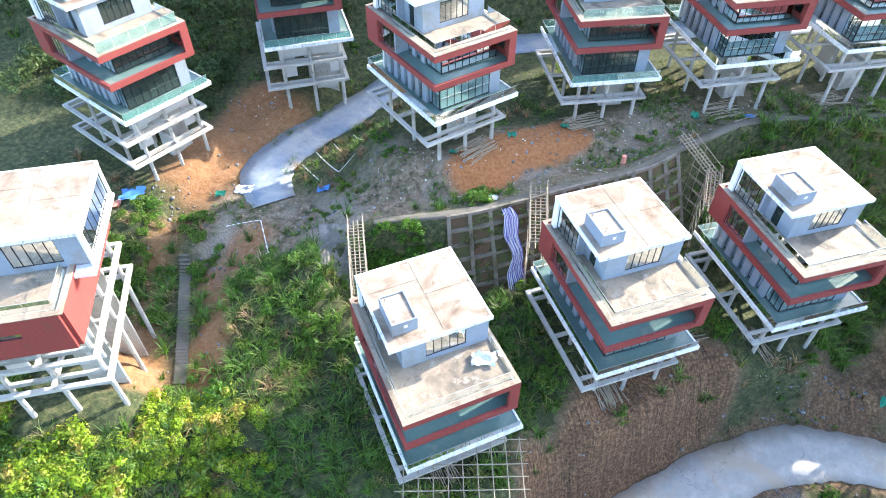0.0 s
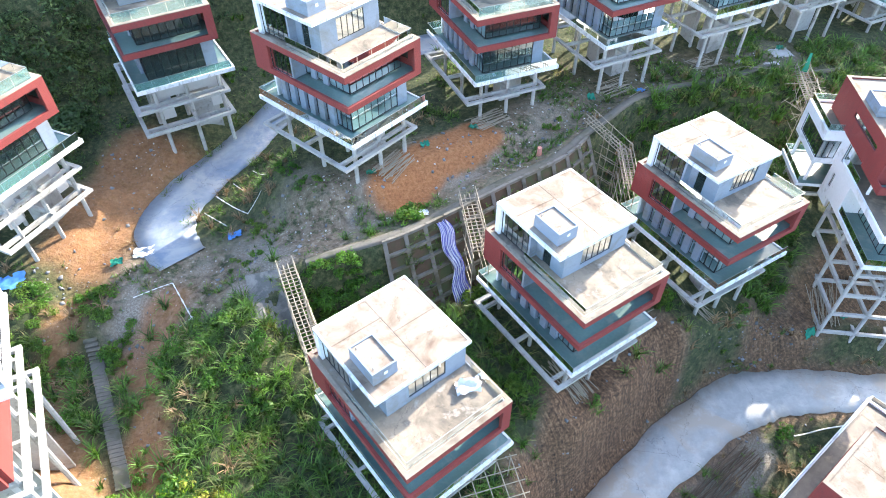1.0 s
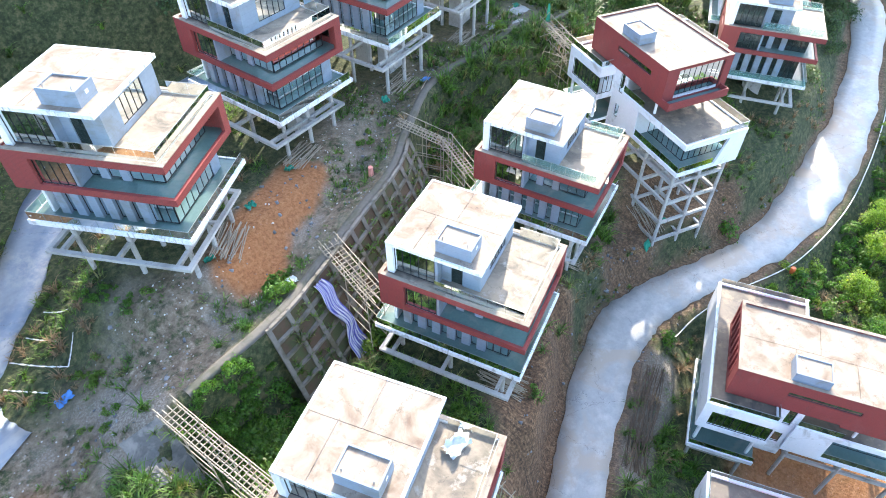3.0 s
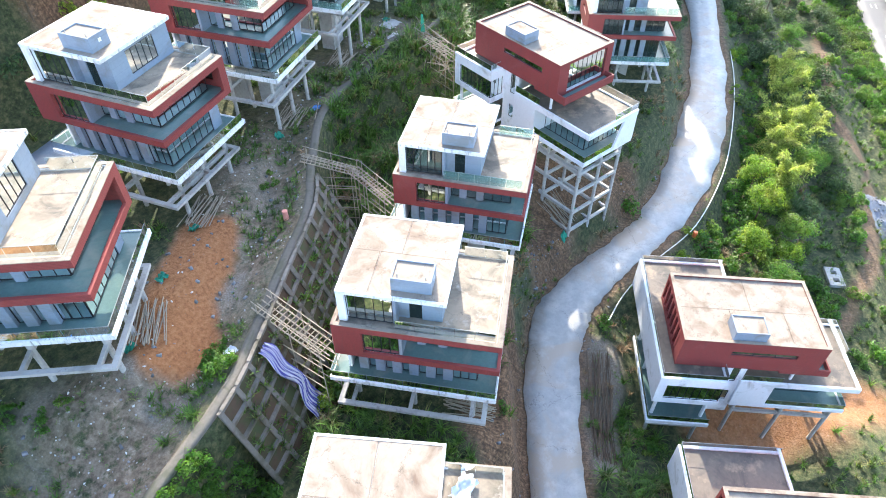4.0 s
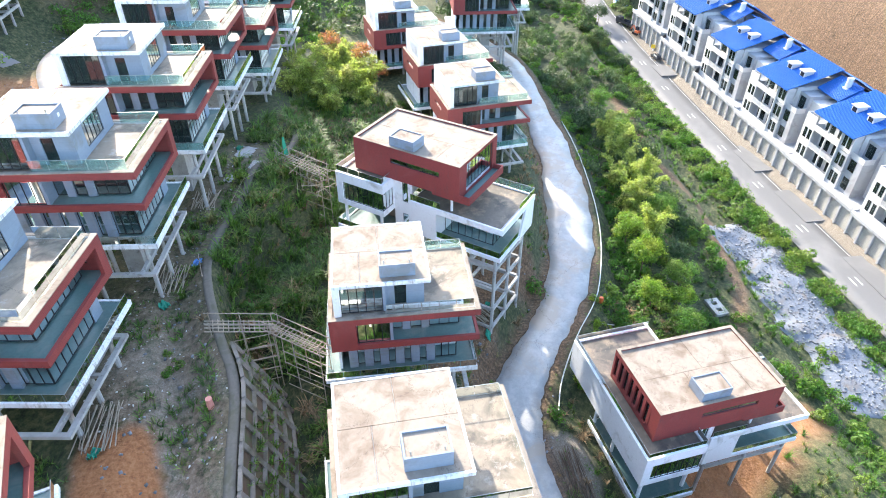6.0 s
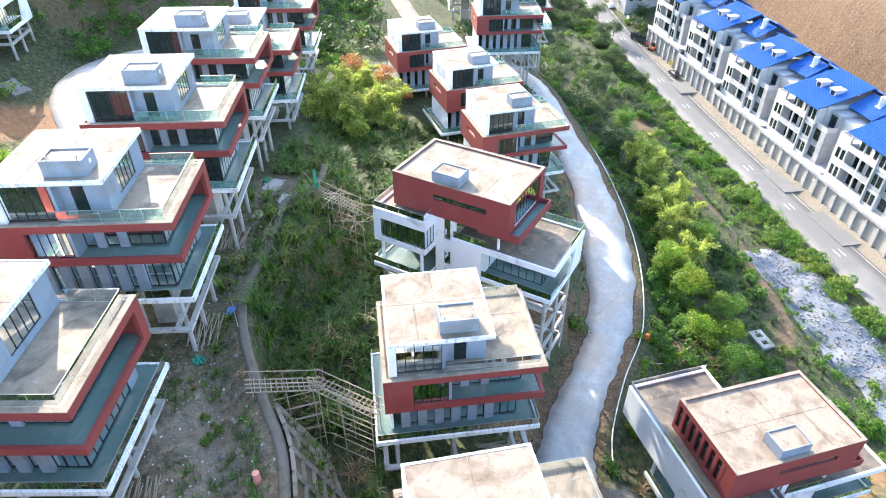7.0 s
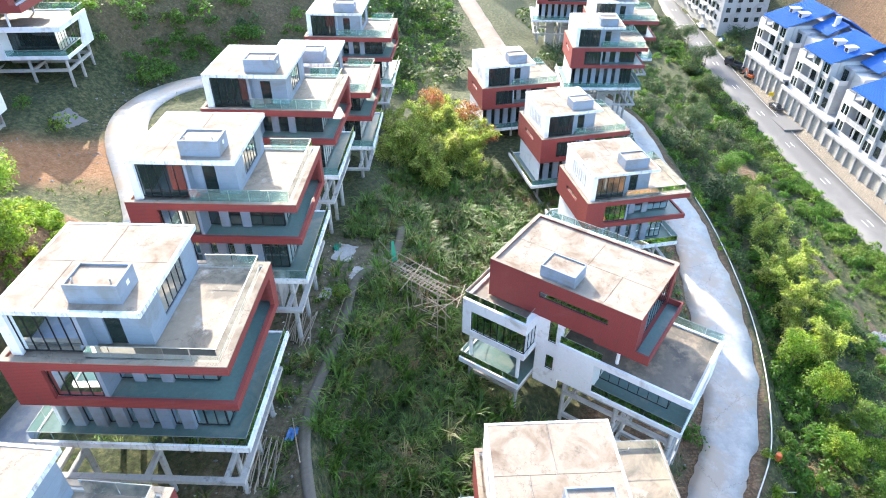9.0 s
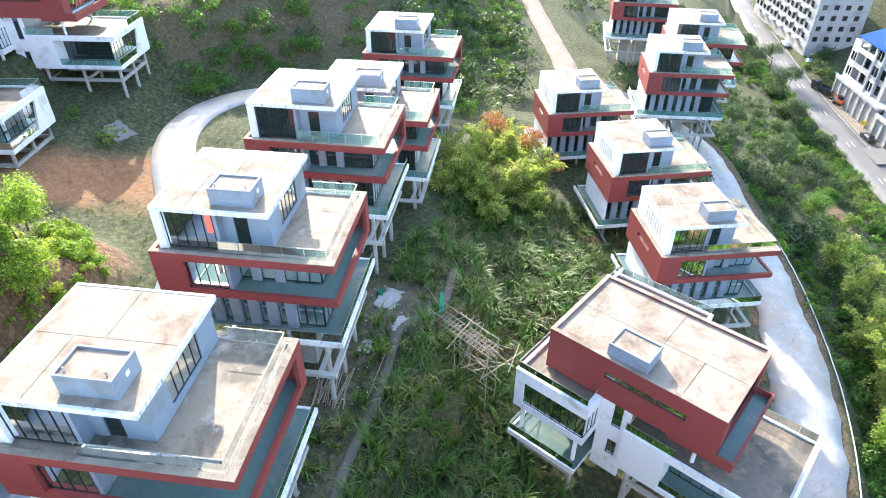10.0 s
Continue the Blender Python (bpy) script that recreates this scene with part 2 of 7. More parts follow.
# ---- mesh helpers ----
class Geo:
    """Collects faces for one mesh."""

    def __init__(self):
        self.v, self.f = [], []

    def poly(self, pts):
        n = len(self.v)
        self.v += [tuple(p) for p in pts]
        self.f.append(tuple(range(n, n + len(pts))))
        return self

    def box(self, x0, x1, y0, y1, z0, z1):
        n = len(self.v)
        self.v += [(x, y, z) for z in (z0, z1) for x, y in ((x0, y0), (x1, y0), (x1, y1), (x0, y1))]
        self.f += [tuple(n + i for i in q) for q in ((3, 2, 1, 0), (4, 5, 6, 7), (0, 1, 5, 4), (1, 2, 6, 5), (2, 3, 7, 6), (3, 0, 4, 7))]
        return self

    def bar(self, p, q, w, h=None):
        """A square bar from p to q."""
        p, q = Vector(p), Vector(q)
        d = (q - p).normalized()
        a = d.cross(Vector((0, 0, 1)) if abs(d.z) < 0.9 else Vector((1, 0, 0))).normalized() * (w / 2)
        b = d.cross(a).normalized() * ((h or w) / 2)
        n = len(self.v)
        self.v += [tuple(e + s * a + t * b) for e in (p, q) for s, t in ((-1, -1), (1, -1), (1, 1), (-1, 1))]
        self.f += [tuple(n + i for i in k) for k in ((0, 1, 2, 3), (7, 6, 5, 4), (4, 5, 1, 0), (5, 6, 2, 1), (6, 7, 3, 2), (7, 4, 0, 3))]
        return self

    def tube(self, p, q, r0, r1=None, n=7):
        p, q = Vector(p), Vector(q)
        r1 = r0 if r1 is None else r1
        d = (q - p).normalized()
        a = d.cross(Vector((0, 0, 1)) if abs(d.z) < 0.9 else Vector((1, 0, 0))).normalized()
        b = d.cross(a)
        k = len(self.v)
        for e, r in ((p, r0), (q, r1)):
            self.v += [tuple(e + r * (math.cos(6.2832 * i / n) * a + math.sin(6.2832 * i / n) * b)) for i in range(n)]
        self.f += [(k + i, k + (i + 1) % n, k + n + (i + 1) % n, k + n + i) for i in range(n)]
        self.f += [tuple(k + n - 1 - i for i in range(n)), tuple(k + n + i for i in range(n))]
        return self

    def ring(self, outer, inner, z0, z1):
        """Flat rectangular ring; outer and inner are x0, x1, y0, y1."""
        n = len(self.v)
        self.v += [(x, y, z) for z in (z0, z1) for a in (outer, inner) for x, y in ((a[0], a[2]), (a[1], a[2]), (a[1], a[3]), (a[0], a[3]))]
        for i in range(4):
            j = (i + 1) % 4
            self.f += [(n + 8 + i, n + 8 + j, n + 12 + j, n + 12 + i), (n + 4 + i, n + 4 + j, n + j, n + i), (n + i, n + j, n + 8 + j, n + 8 + i), (n + 4 + j, n + 4 + i, n + 12 + i, n + 12 + j)]
        return self

    def holed(self, xs, zs, hole, y0, y1):
        """Upright slab in the x-z plane from y0 to y1, cut at xs and zs, without the cell hole."""
        n, nz = len(self.v), len(zs)
        half = len(xs) * nz
        self.v += [(x, y, z) for y in (y0, y1) for x in xs for z in zs]
        full = lambda i, j: 0 <= i < len(xs) - 1 and 0 <= j < nz - 1 and (i, j) != hole
        for i in range(len(xs) - 1):
            for j in range(nz - 1):
                if full(i, j):
                    a, b, c, e = n + i * nz + j, n + (i + 1) * nz + j, n + (i + 1) * nz + j + 1, n + i * nz + j + 1
                    self.f += [(a, b, c, e), (half + e, half + c, half + b, half + a)]
                    for (di, dj), (p, q) in (((0, -1), (b, a)), ((1, 0), (c, b)), ((0, 1), (e, c)), ((-1, 0), (a, e))):
                        if not full(i + di, j + dj):
                            self.f.append((p, q, half + q, half + p))
        return self

    def mesh(self, name, mat):
        me = bpy.data.meshes.new(name)
        me.from_pydata(self.v, [], self.f)
        me.materials.append(mat)
        me.update()
        return me


def part(name, g, mat, parent=None, label=""):
    ob = new(name, g.mesh(name, mat) if isinstance(g, Geo) else g)
    ob.parent = parent
    if label:
        ob["label"] = label
    return ob


def thing(name, m, label, category, group="", kind=""):
    ob = new(name)
    ob.matrix_basis = m
    return tagged(ob, label, category, group, kind)


def solid(name, g, mat, label, category, group="", kind=""):
    return tagged(part(name, g, mat), label, category, group, kind)


def mesh_arrays(name, verts, quads, mat, smooth=False):
    """Mesh from numpy arrays of vertices and of four-cornered faces."""
    me = bpy.data.meshes.new(name)
    me.vertices.add(len(verts))
    me.vertices.foreach_set("co", np.ascontiguousarray(verts, np.float32).ravel())
    me.loops.add(quads.size)
    me.loops.foreach_set("vertex_index", np.ascontiguousarray(quads, np.int32).ravel())
    me.polygons.add(len(quads))
    me.polygons.foreach_set("loop_start", np.arange(0, quads.size, quads.shape[1], dtype=np.int32))
    if smooth:
        me.polygons.foreach_set("use_smooth", np.ones(len(quads), bool))
    me.update(calc_edges=True)
    me.materials.append(mat)
    return me


def vnoise(x, y, scale, seed):
    """Smooth value noise, 0 to 1."""
    r = np.random.RandomState(seed).rand(64, 64)
    fx, fy = np.asarray(x) / scale, np.asarray(y) / scale
    ix, iy = np.floor(fx).astype(int), np.floor(fy).astype(int)
    tx, ty = fx - ix, fy - iy
    tx, ty = tx * tx * (3 - 2 * tx), ty * ty * (3 - 2 * ty)
    g = lambda a, b: r[a % 64, b % 64]
    return (g(ix, iy) * (1 - tx) + g(ix + 1, iy) * tx) * (1 - ty) + (g(ix, iy + 1) * (1 - tx) + g(ix + 1, iy + 1) * tx) * ty


def sstep(a, b, x):
    t = np.clip((np.asarray(x, float) - a) / (b - a), 0, 1)
    return t * t * (3 - 2 * t)


def dense(line, step=2.0):
    """Points every step metres along a line of corners."""
    out = []
    for p, q in zip(line, line[1:]):
        p, q = np.array(p, float), np.array(q, float)
        n = max(1, int(np.hypot(*(q - p)[:2]) / step))
        out += [p + (q - p) * i / n for i in range(n)]
    return np.array(out + [np.array(line[-1], float)])


def smooth_line(line, n=8):
    """Catmull-Rom through the corners."""
    P = [np.array(p, float) for p in line]
    P = [2 * P[0] - P[1]] + P + [2 * P[-1] - P[-2]]
    out = []
    for a, b, c, d in zip(P, P[1:], P[2:], P[3:]):
        for i in range(n):
            t = i / n
            out.append(0.5 * (2 * b + (c - a) * t + (2 * a - 5 * b + 4 * c - d) * t * t + (3 * b - a - 3 * c + d) * t ** 3))
    return np.array(out + [P[-2]])


def near_line(line, x, y):
    """Distance from points to a line, and the line's height there."""
    x, y = np.asarray(x, float), np.asarray(y, float)
    best, z = np.full(x.shape, 1e9), np.zeros(x.shape)
    for p, q in zip(line, line[1:]):
        dx, dy = q[0] - p[0], q[1] - p[1]
        t = np.clip(((x - p[0]) * dx + (y - p[1]) * dy) / (dx * dx + dy * dy + 1e-9), 0, 1)
        d = np.hypot(x - p[0] - t * dx, y - p[1] - t * dy)
        k = d < best
        best, z = np.where(k, d, best), np.where(k, p[2] + t * (q[2] - p[2]), z)
    return best, z


# ---- the lie of the land: lines with heights along the benches, banks, roads and hills ----
# x, y, height, half width
LOW_ROAD = smooth_line([(4, 17.2, -0.8, 2.7), (11, 21.6, -0.2, 2.7), (17, 25.0, 0.3, 2.8), (23.5, 28.2, 0.8, 2.9), (31, 31.2, 1.2, 3.0), (37, 32.6, 1.5, 3.1), (42, 32.2, 1.7, 2.9),
                        (47, 30.9, 1.9, 2.7), (54.5, 28.2, 2.1, 2.6), (61, 26.4, 2.4, 2.9), (69, 25.6, 3, 3.3), (78, 25.9, 3.7, 3.6), (85, 26.6, 4.4, 3.5), (94, 28, 5.2, 3.1), (104, 30.6, 6.2, 2.8),
                        (120, 35.6, 8, 2.7), (131, 41, 9.5, 2.7), (141, 52, 11, 2.7), (146, 64, 13, 2.7)])
UP_ROAD = smooth_line([(-19.1, 55.1, 17.3, 2.5), (-20.6, 58.2, 17.35, 3.0), (-20.8, 61.2, 17.5, 3.1), (-19.2, 64.2, 17.8, 3.0), (-16.4, 67.2, 18.2, 2.8), (-12.8, 70.4, 18.6, 2.6), (-8.6, 75.2, 19.0, 2.4),
                       (-3, 81, 19.8, 2.6), (6, 84.5, 20.8, 2.7), (22, 85.5, 21.7, 2.7), (40, 86.0, 22.4, 2.7), (53, 88.6, 22.8, 2.7), (61, 93.4, 23.1, 2.7)])
LOOP_ROAD = smooth_line([(60, 92.7, 23.06, 2.7), (64.6, 96.4, 23.2, 2.8), (68.6, 100, 23.3, 2.8), (73.6, 104.6, 23.5, 2.7), (78.4, 108, 23.6, 2.7), (84, 110.2, 23.6, 2.7), (90, 110.1, 23.6, 2.6), (95.6, 107.2, 23.5, 2.4), (101, 101, 23, 2.4)])
DIRT_ROAD = smooth_line([(138, 62, 12.5, 2.2), (147, 66, 13, 2.2), (156, 69.5, 13.6, 2.3), (188, 83.4, 16.2, 2.3), (225, 98, 20, 2.3)])
STREET = smooth_line([(30, -46, -13, 4.2), (54, -37.8, -13, 4.2), (75.8, -31.4, -12.8, 4.2), (97.6, -25, -12.6, 4.2), (119.2, -18.5, -12.3, 4.2), (140.8, -12, -11.7, 4.2), (162.6, -5.7, -10.9, 4.2), (184.3, 0.6, -9.7, 4.2),
                      (206, 6.4, -8.6, 4.2), (235, 12.8, -7.2, 4.2), (300, 24, -5, 4.2), (420, 36, -3, 4.2)])
EDGE = smooth_line([(-9, 47.8, 20.6), (1, 48.5, 21.6), (7.1, 50.2, 21.9), (14, 52.8, 22), (22, 55.8, 22), (27, 59.2, 22.2), (34, 63.5, 21.9), (40, 65.8, 21.4),
                    (49, 66.5, 21), (57, 67.6, 20.8), (62, 65.2, 20.6), (70, 66.5, 19.5)])
TOE = smooth_line([(-8, 44.5, 14.5), (2, 45.2, 13), (8, 46.8, 13), (13, 48.8, 13), (20, 52.2, 13), (26.5, 55.5, 13), (31, 59, 13.5), (37, 61.5, 14.5), (45, 61, 14)])
GUIDES = [
    EDGE, TOE,
    [(-3, 57, 22.6), (1, 56, 22.9), (6, 59, 22.7), (16, 63, 21.8), (30, 68, 21.8), (46, 72, 21.2), (62, 74, 20.8), (80, 78, 19.5)],
    [(-6, 61, 22.3), (0, 66, 22.6), (3, 71, 21.8), (14, 77, 22), (34, 81, 22), (55, 84, 22), (75, 87, 22), (95, 91, 22)],
    [(46, 60, 13), (55, 58, 12.5), (66, 58, 13), (78, 63, 15), (92, 67, 16), (112, 72, 15), (128, 70, 13)],
    [(-12, 34, 13), (-6, 27, 12.5), (-2.5, 23, 11.5), (6, 26.5, 10.5), (5, 36, 12.5), (2, 43, 13)],
    [(9, 42, 13), (13, 33, 12.8), (15, 30.5, 11.5), (21.5, 34.5, 11), (24, 42, 12), (20, 49, 12.8)],
    [(28, 47.5, 12.5), (30.5, 38.5, 11.5), (39, 40.5, 9.5), (40, 48, 11.5), (36, 56, 13)],
    [(43, 38.0, 6.0), (48, 36.6, 6.0), (53, 36.4, 6.4), (58, 37.0, 7.4), (59, 40, 10.5), (50, 46, 11.5), (54, 54, 13)], [(60, 44, 11.5), (66, 40, 10), (72, 37.5, 10)],
    [(64, 34.5, 8.5), (78, 34, 9), (88, 36.5, 9.8), (96, 38.5, 9.5), (110, 44, 11), (118, 40, 10.5)],
    [(72, 45, 12), (84, 48, 12), (92, 54, 12.5), (108, 62, 13), (122, 52, 13), (136, 50, 13.5)],
    [(-29, 53.2, 16.7), (-26, 58, 17.3), (-25.4, 63, 17.8), (-24, 67, 18.4)], [(-36, 52.6, 18.6), (-33.2, 56, 19.4), (-30.4, 59.6, 19.4), (-28.4, 62.6, 19.3), (-27, 66, 19.3), (-36, 66, 20), (-48, 62, 20.5), (-60, 75, 23)],
    [(-21.8, 69.5, 19.5), (-20.2, 71.2, 20.1), (-17.0, 72.8, 20.3), (-13.6, 75, 20.4), (-18, 80, 21), (-26, 76, 20.5), (-12, 82, 20.8)],
    [(-26, 45, 14.7), (-32, 43, 13.6), (-24, 32.5, 14), (-18, 40, 17), (-13, 44, 19.5)],
    [(-46, 28, 18.6), (-40, 28, 18.6), (-34, 27.2, 18.5), (-27.5, 28.6, 18.3), (-29, 32, 17.4), (-33, 33, 18.2), (-36, 38, 17.6), (-41, 36, 18.2)], [(-40, 23, 16), (-34, 23.5, 16.6), (-28, 24.5, 16.4), (-25, 27, 15.8)], [(-60, 30, 14), (-40, 16, 11), (-24, 15, 10), (-9, 20, 10), (-30, 0, 7), (0, 5, 1), (-60, -10, 5)],
    [(26, 22, -1.5), (30, 14, -3.5), (36, 6, -6), (42, 24, 0), (46, 12, -5), (54, 16, -2)],
    [(62, 16, -1), (76, 15, -1), (92, 16, 0), (112, 20, 1), (132, 28, 2), (160, 34, 2)],
    [(52, 0, -8), (70, 1, -8), (90, 2, -8), (112, 6, -8), (136, 10, -7), (170, 18, -6), (215, 26, -5)],
    [(44, -24, -12), (60, -20, -12.5), (80, -14, -12), (102, -9, -11.5), (126, -4, -11), (160, 3, -10.5), (210, 14, -9)],
    [(10, -10, -5), (20, -40, -12), (-40, -60, -6)],
    [(130, -46, -11.5), (150, -42, -11.2), (180, -32, -10), (226, -20, -8)],
    [(120, -70, 8), (150, -68, 12), (190, -56, 16), (240, -48, 18), (320, -40, 22)],
    [(150, -120, 42), (240, -100, 50), (60, -130, 30)],
    # unseen crest west of the mound, heightened to shade the upper road
    [(-62, 100, 36), (-30, 102, 38), (0, 103, 44), (20, 106, 49)],
    [(12, 98, 44), (24, 98.5, 46), (32, 99, 49), (38, 99, 46), (43, 98, 37), (47.5, 97, 29.5), (52, 98.5, 26.5)], [(30, 106, 49), (38, 106, 44)], [(70, 126, 27), (82, 121, 27), (88, 128, 28), (62, 119, 27), (52, 114, 28), (56, 126, 28)],
    [(30, 112, 34), (56, 130, 30), (84, 133, 33), (112, 124, 35), (140, 112, 33), (180, 124, 34), (240, 140, 36)],
    [(-60, 150, 56), (0, 150, 56), (60, 170, 60), (140, 170, 58), (240, 190, 62), (340, 160, 50)],
    [(190, 52, 2), (230, 50, 0), (280, 50, 0), (360, 60, 4)],
]
GP = np.concatenate([dense([tuple(p[:3]) for p in g], 2.2) for g in GUIDES]
                    + [dense([tuple(p[:3]) for p in g], 3) for g in (LOW_ROAD, UP_ROAD, LOOP_ROAD, DIRT_ROAD, STREET)])
ROADS = [(LOW_ROAD, 3.1), (UP_ROAD, 2.9), (LOOP_ROAD, 2.8), (DIRT_ROAD, 2.4), (STREET, 4.4)]


def ground(x, y, rough=True):
    """Height of the ground."""
    x, y = np.atleast_1d(np.asarray(x, float)), np.atleast_1d(np.asarray(y, float))
    out = np.empty(x.shape)
    for i in range(0, len(x), 4000):
        a, b = x[i:i + 4000, None], y[i:i + 4000, None]
        w = ((a - GP[:, 0]) ** 2 + (b - GP[:, 1]) ** 2 + 0.4) ** -2.0
        out[i:i + 4000] = (w * GP[:, 2]).sum(1) / w.sum(1)
    if rough:
        out += (vnoise(x, y, 7, 1) - 0.5) * 0.5 + (vnoise(x, y, 2.2, 2) - 0.5) * 0.22 + (vnoise(x, y, 40, 9) - 0.5) * 0.6
        far = sstep(150, 600, np.hypot(x - 60, y - 40))
        out += far * ((vnoise(x, y, 260, 5) - 0.3) * 90 + (vnoise(x, y, 90, 6) - 0.5) * 20)
    for line, half in ROADS:
        near = (x > line[:, 0].min() - 12) & (x < line[:, 0].max() + 12) & (y > line[:, 1].min() - 12) & (y < line[:, 1].max() + 12)
        if near.any():
            d, z = near_line(line, x[near], y[near])
            k = 1 - sstep(half + 0.3, half + 2.6, d)
            out[near] = out[near] * (1 - k) + (z - 0.1) * k
    return out


def axis(lo, hi, step, far):
    core = list(np.arange(lo, hi + 0.01, step))
    a, b, s = core[0], core[-1], step
    while b < far:
        s *= 1.18
        b += s
        core.append(b)
    s = step
    while a > -far:
        s *= 1.18
        a -= s
        core.insert(0, a)
    return np.array(core)


GX, GY = axis(-46, 150, 0.75, 2600), axis(-46, 128, 0.75, 2600)
XX, YY = np.meshgrid(GX, GY)
ZZ = ground(XX.ravel(), YY.ravel())
nx, ny = len(GX), len(GY)
ii = (np.arange(ny - 1)[:, None] * nx + np.arange(nx - 1)[None, :]).ravel()


def lie(x, y):
    """Height of the built ground, read from its grid."""
    x, y = np.atleast_1d(np.asarray(x, float)), np.atleast_1d(np.asarray(y, float))
    i, j = np.clip(np.searchsorted(GX, x) - 1, 0, nx - 2), np.clip(np.searchsorted(GY, y) - 1, 0, ny - 2)
    u, v = (x - GX[i]) / (GX[i + 1] - GX[i]), (y - GY[j]) / (GY[j + 1] - GY[j])
    Z = ZZ.reshape(ny, nx)
    return (Z[j, i] * (1 - u) + Z[j, i + 1] * u) * (1 - v) + (Z[j + 1, i] * (1 - u) + Z[j + 1, i + 1] * u) * v


def gz(x, y):
    return float(lie(x, y)[0])


def above_edge(x, y):
    """True on the bench side of the bench's edge."""
    best, side = np.full(x.shape, 1e9), np.zeros(x.shape)
    for p, q in zip(EDGE, EDGE[1:]):
        dx, dy = q[0] - p[0], q[1] - p[1]
        t = np.clip(((x - p[0]) * dx + (y - p[1]) * dy) / (dx * dx + dy * dy + 1e-9), 0, 1)
        d = np.hypot(x - p[0] - t * dx, y - p[1] - t * dy)
        k = d < best
        best, side = np.where(k, d, best), np.where(k, dx * (y - p[1]) - dy * (x - p[0]), side)
    return (side > 0) | (x < -9)


def fields(x, y):
    """How bare, how red and how stony the ground is, each 0 to 1."""
    n1, n2 = vnoise(x, y, 5, 11), vnoise(x, y, 1.7, 12)
    n = 0.65 * n1 + 0.35 * n2
    bench, _ = near_line([(-22, 52, 0), (-10, 52, 0), (4, 55.5, 0), (18, 59, 0), (30, 66, 0), (42, 69.5, 0), (60, 69, 0)], x, y)
    bare = (1 - sstep(2.5, 8.0, bench + (n - 0.5) * 6)) * above_edge(x, y) * (1 - 0.45 * sstep(18, 38, x))
    stone = bare * sstep(0.5, 0.72, vnoise(x, y, 6, 13) * 0.6 + n2 * 0.4)
    stone = stone * (1 - 0.75 * sstep(16, 28, x))
    heap, _ = near_line([(3.8, 55.3, 0), (9, 58.6, 0), (14.3, 61.6, 0)], x, y)
    red = 1 - sstep(2.6, 3.5, heap + (n - 0.5) * 2.2)
    red2, _ = near_line([(-22, 72, 0), (-25, 67, 0), (-28, 61.5, 0), (-29, 58.5, 0)], x, y)
    red = np.maximum(red, 0.6 - 0.6 * sstep(2.5, 6.0, red2 + (n - 0.5) * 5))
    trail, _ = near_line([(-20.6, 49.5, 0), (-23, 45, 0), (-22.6, 39, 0), (-22.4, 34, 0)], x, y)
    red = np.maximum(red, 0.55 * (1 - sstep(0.9, 2.6, trail + (n - 0.5) * 2.5)))
    trail, _ = near_line([(-29.5, 52, 0), (-31, 48, 0), (-30.8, 43, 0), (-29, 37, 0), (-27.8, 32, 0)], x, y)
    red = np.maximum(red, 0.5 * (1 - sstep(0.8, 2.6, trail + (n - 0.5) * 2)))
    bank, _ = near_line([(10, 26, 0), (19, 33.5, 0), (27, 36.5, 0)], x, y)
    bank = 1 - sstep(3.0, 5.0, bank + (n - 0.5) * 3)
    yard, _ = near_line([(70, 106, 0), (60, 116, 0), (48, 112, 0)], x, y)
    red = np.maximum(red, 0.6 * (1 - sstep(3, 9, yard + (n - 0.5) * 6)))
    cut, _ = near_line([(26, 93, 0), (42, 94.5, 0), (52, 97.5, 0)], x, y)
    cut = 1 - sstep(1.5, 4, cut + (n - 0.5) * 3)
    under, _ = near_line([(35, 11, 0), (40, 6, 0), (50, -4, 0)], x, y)
    red = np.maximum(red, 0.7 * (1 - sstep(2.0, 6, under + (n - 0.5) * 4)))
    hill, _ = near_line([(110, -62, 0), (150, -60, 0), (190, -50, 0), (240, -42, 0)], x, y)
    hill = 0.8 * (1 - sstep(14, 30, hill + (n - 0.5) * 12))
    bank = np.maximum(bank, hill)
    side, _ = near_line([(60, 33, 0), (52, 40, 0), (42, 37, 0)], x, y)
    bank = np.maximum(bank, 0.85 * (1 - sstep(1.5, 4.5, side + (n - 0.5) * 3)))
    bank = np.maximum(bank, cut)
    scar, _ = near_line([(102, 120, 0), (114, 110, 0), (124, 99, 0)], x, y)
    bank = np.maximum(bank, 0.3 * (1 - sstep(3, 8, scar + (n - 0.5) * 8)))
    verge, _ = near_line(LOW_ROAD, x, y)
    bank = np.maximum(bank, 0.8 * (1 - sstep(3.2, 4.6, verge + (n - 0.5) * 1.5)))
    fore, _ = near_line([(78, -37, 0), (122, -24, 0), (165, -11, 0), (208, 2, 0)], x, y)
    stone = np.maximum(stone, 0.8 * (1 - sstep(2.0, 4.5, fore + (n - 0.5) * 3)))
    pad, _ = near_line([(126, 62, 0), (134, 57, 0)], x, y)
    stone = np.maximum(stone, 1 - sstep(3.5, 6.0, pad + (n - 0.5) * 3))
    sand, _ = near_line([(34.3, 26.9, 0), (29, 25, 0), (23, 22.4, 0)], x, y)
    stone = np.maximum(stone, 0.75 * (1 - sstep(2.0, 3.6, sand + (n - 0.5) * 2.5)))
    track, _ = near_line([(62, -1, 0), (79, -4, 0), (91, -3.5, 0), (107, -1.8, 0), (117.7, 4.5, 0), (150, 12, 0)], x, y)
    bank = np.maximum(bank, 0.7 * (1 - sstep(0.4, 1.6, track + (n - 0.5) * 2.5)))
    bare = np.maximum.reduce([bare, red, bank, stone])
    return bare, red, stone, bank


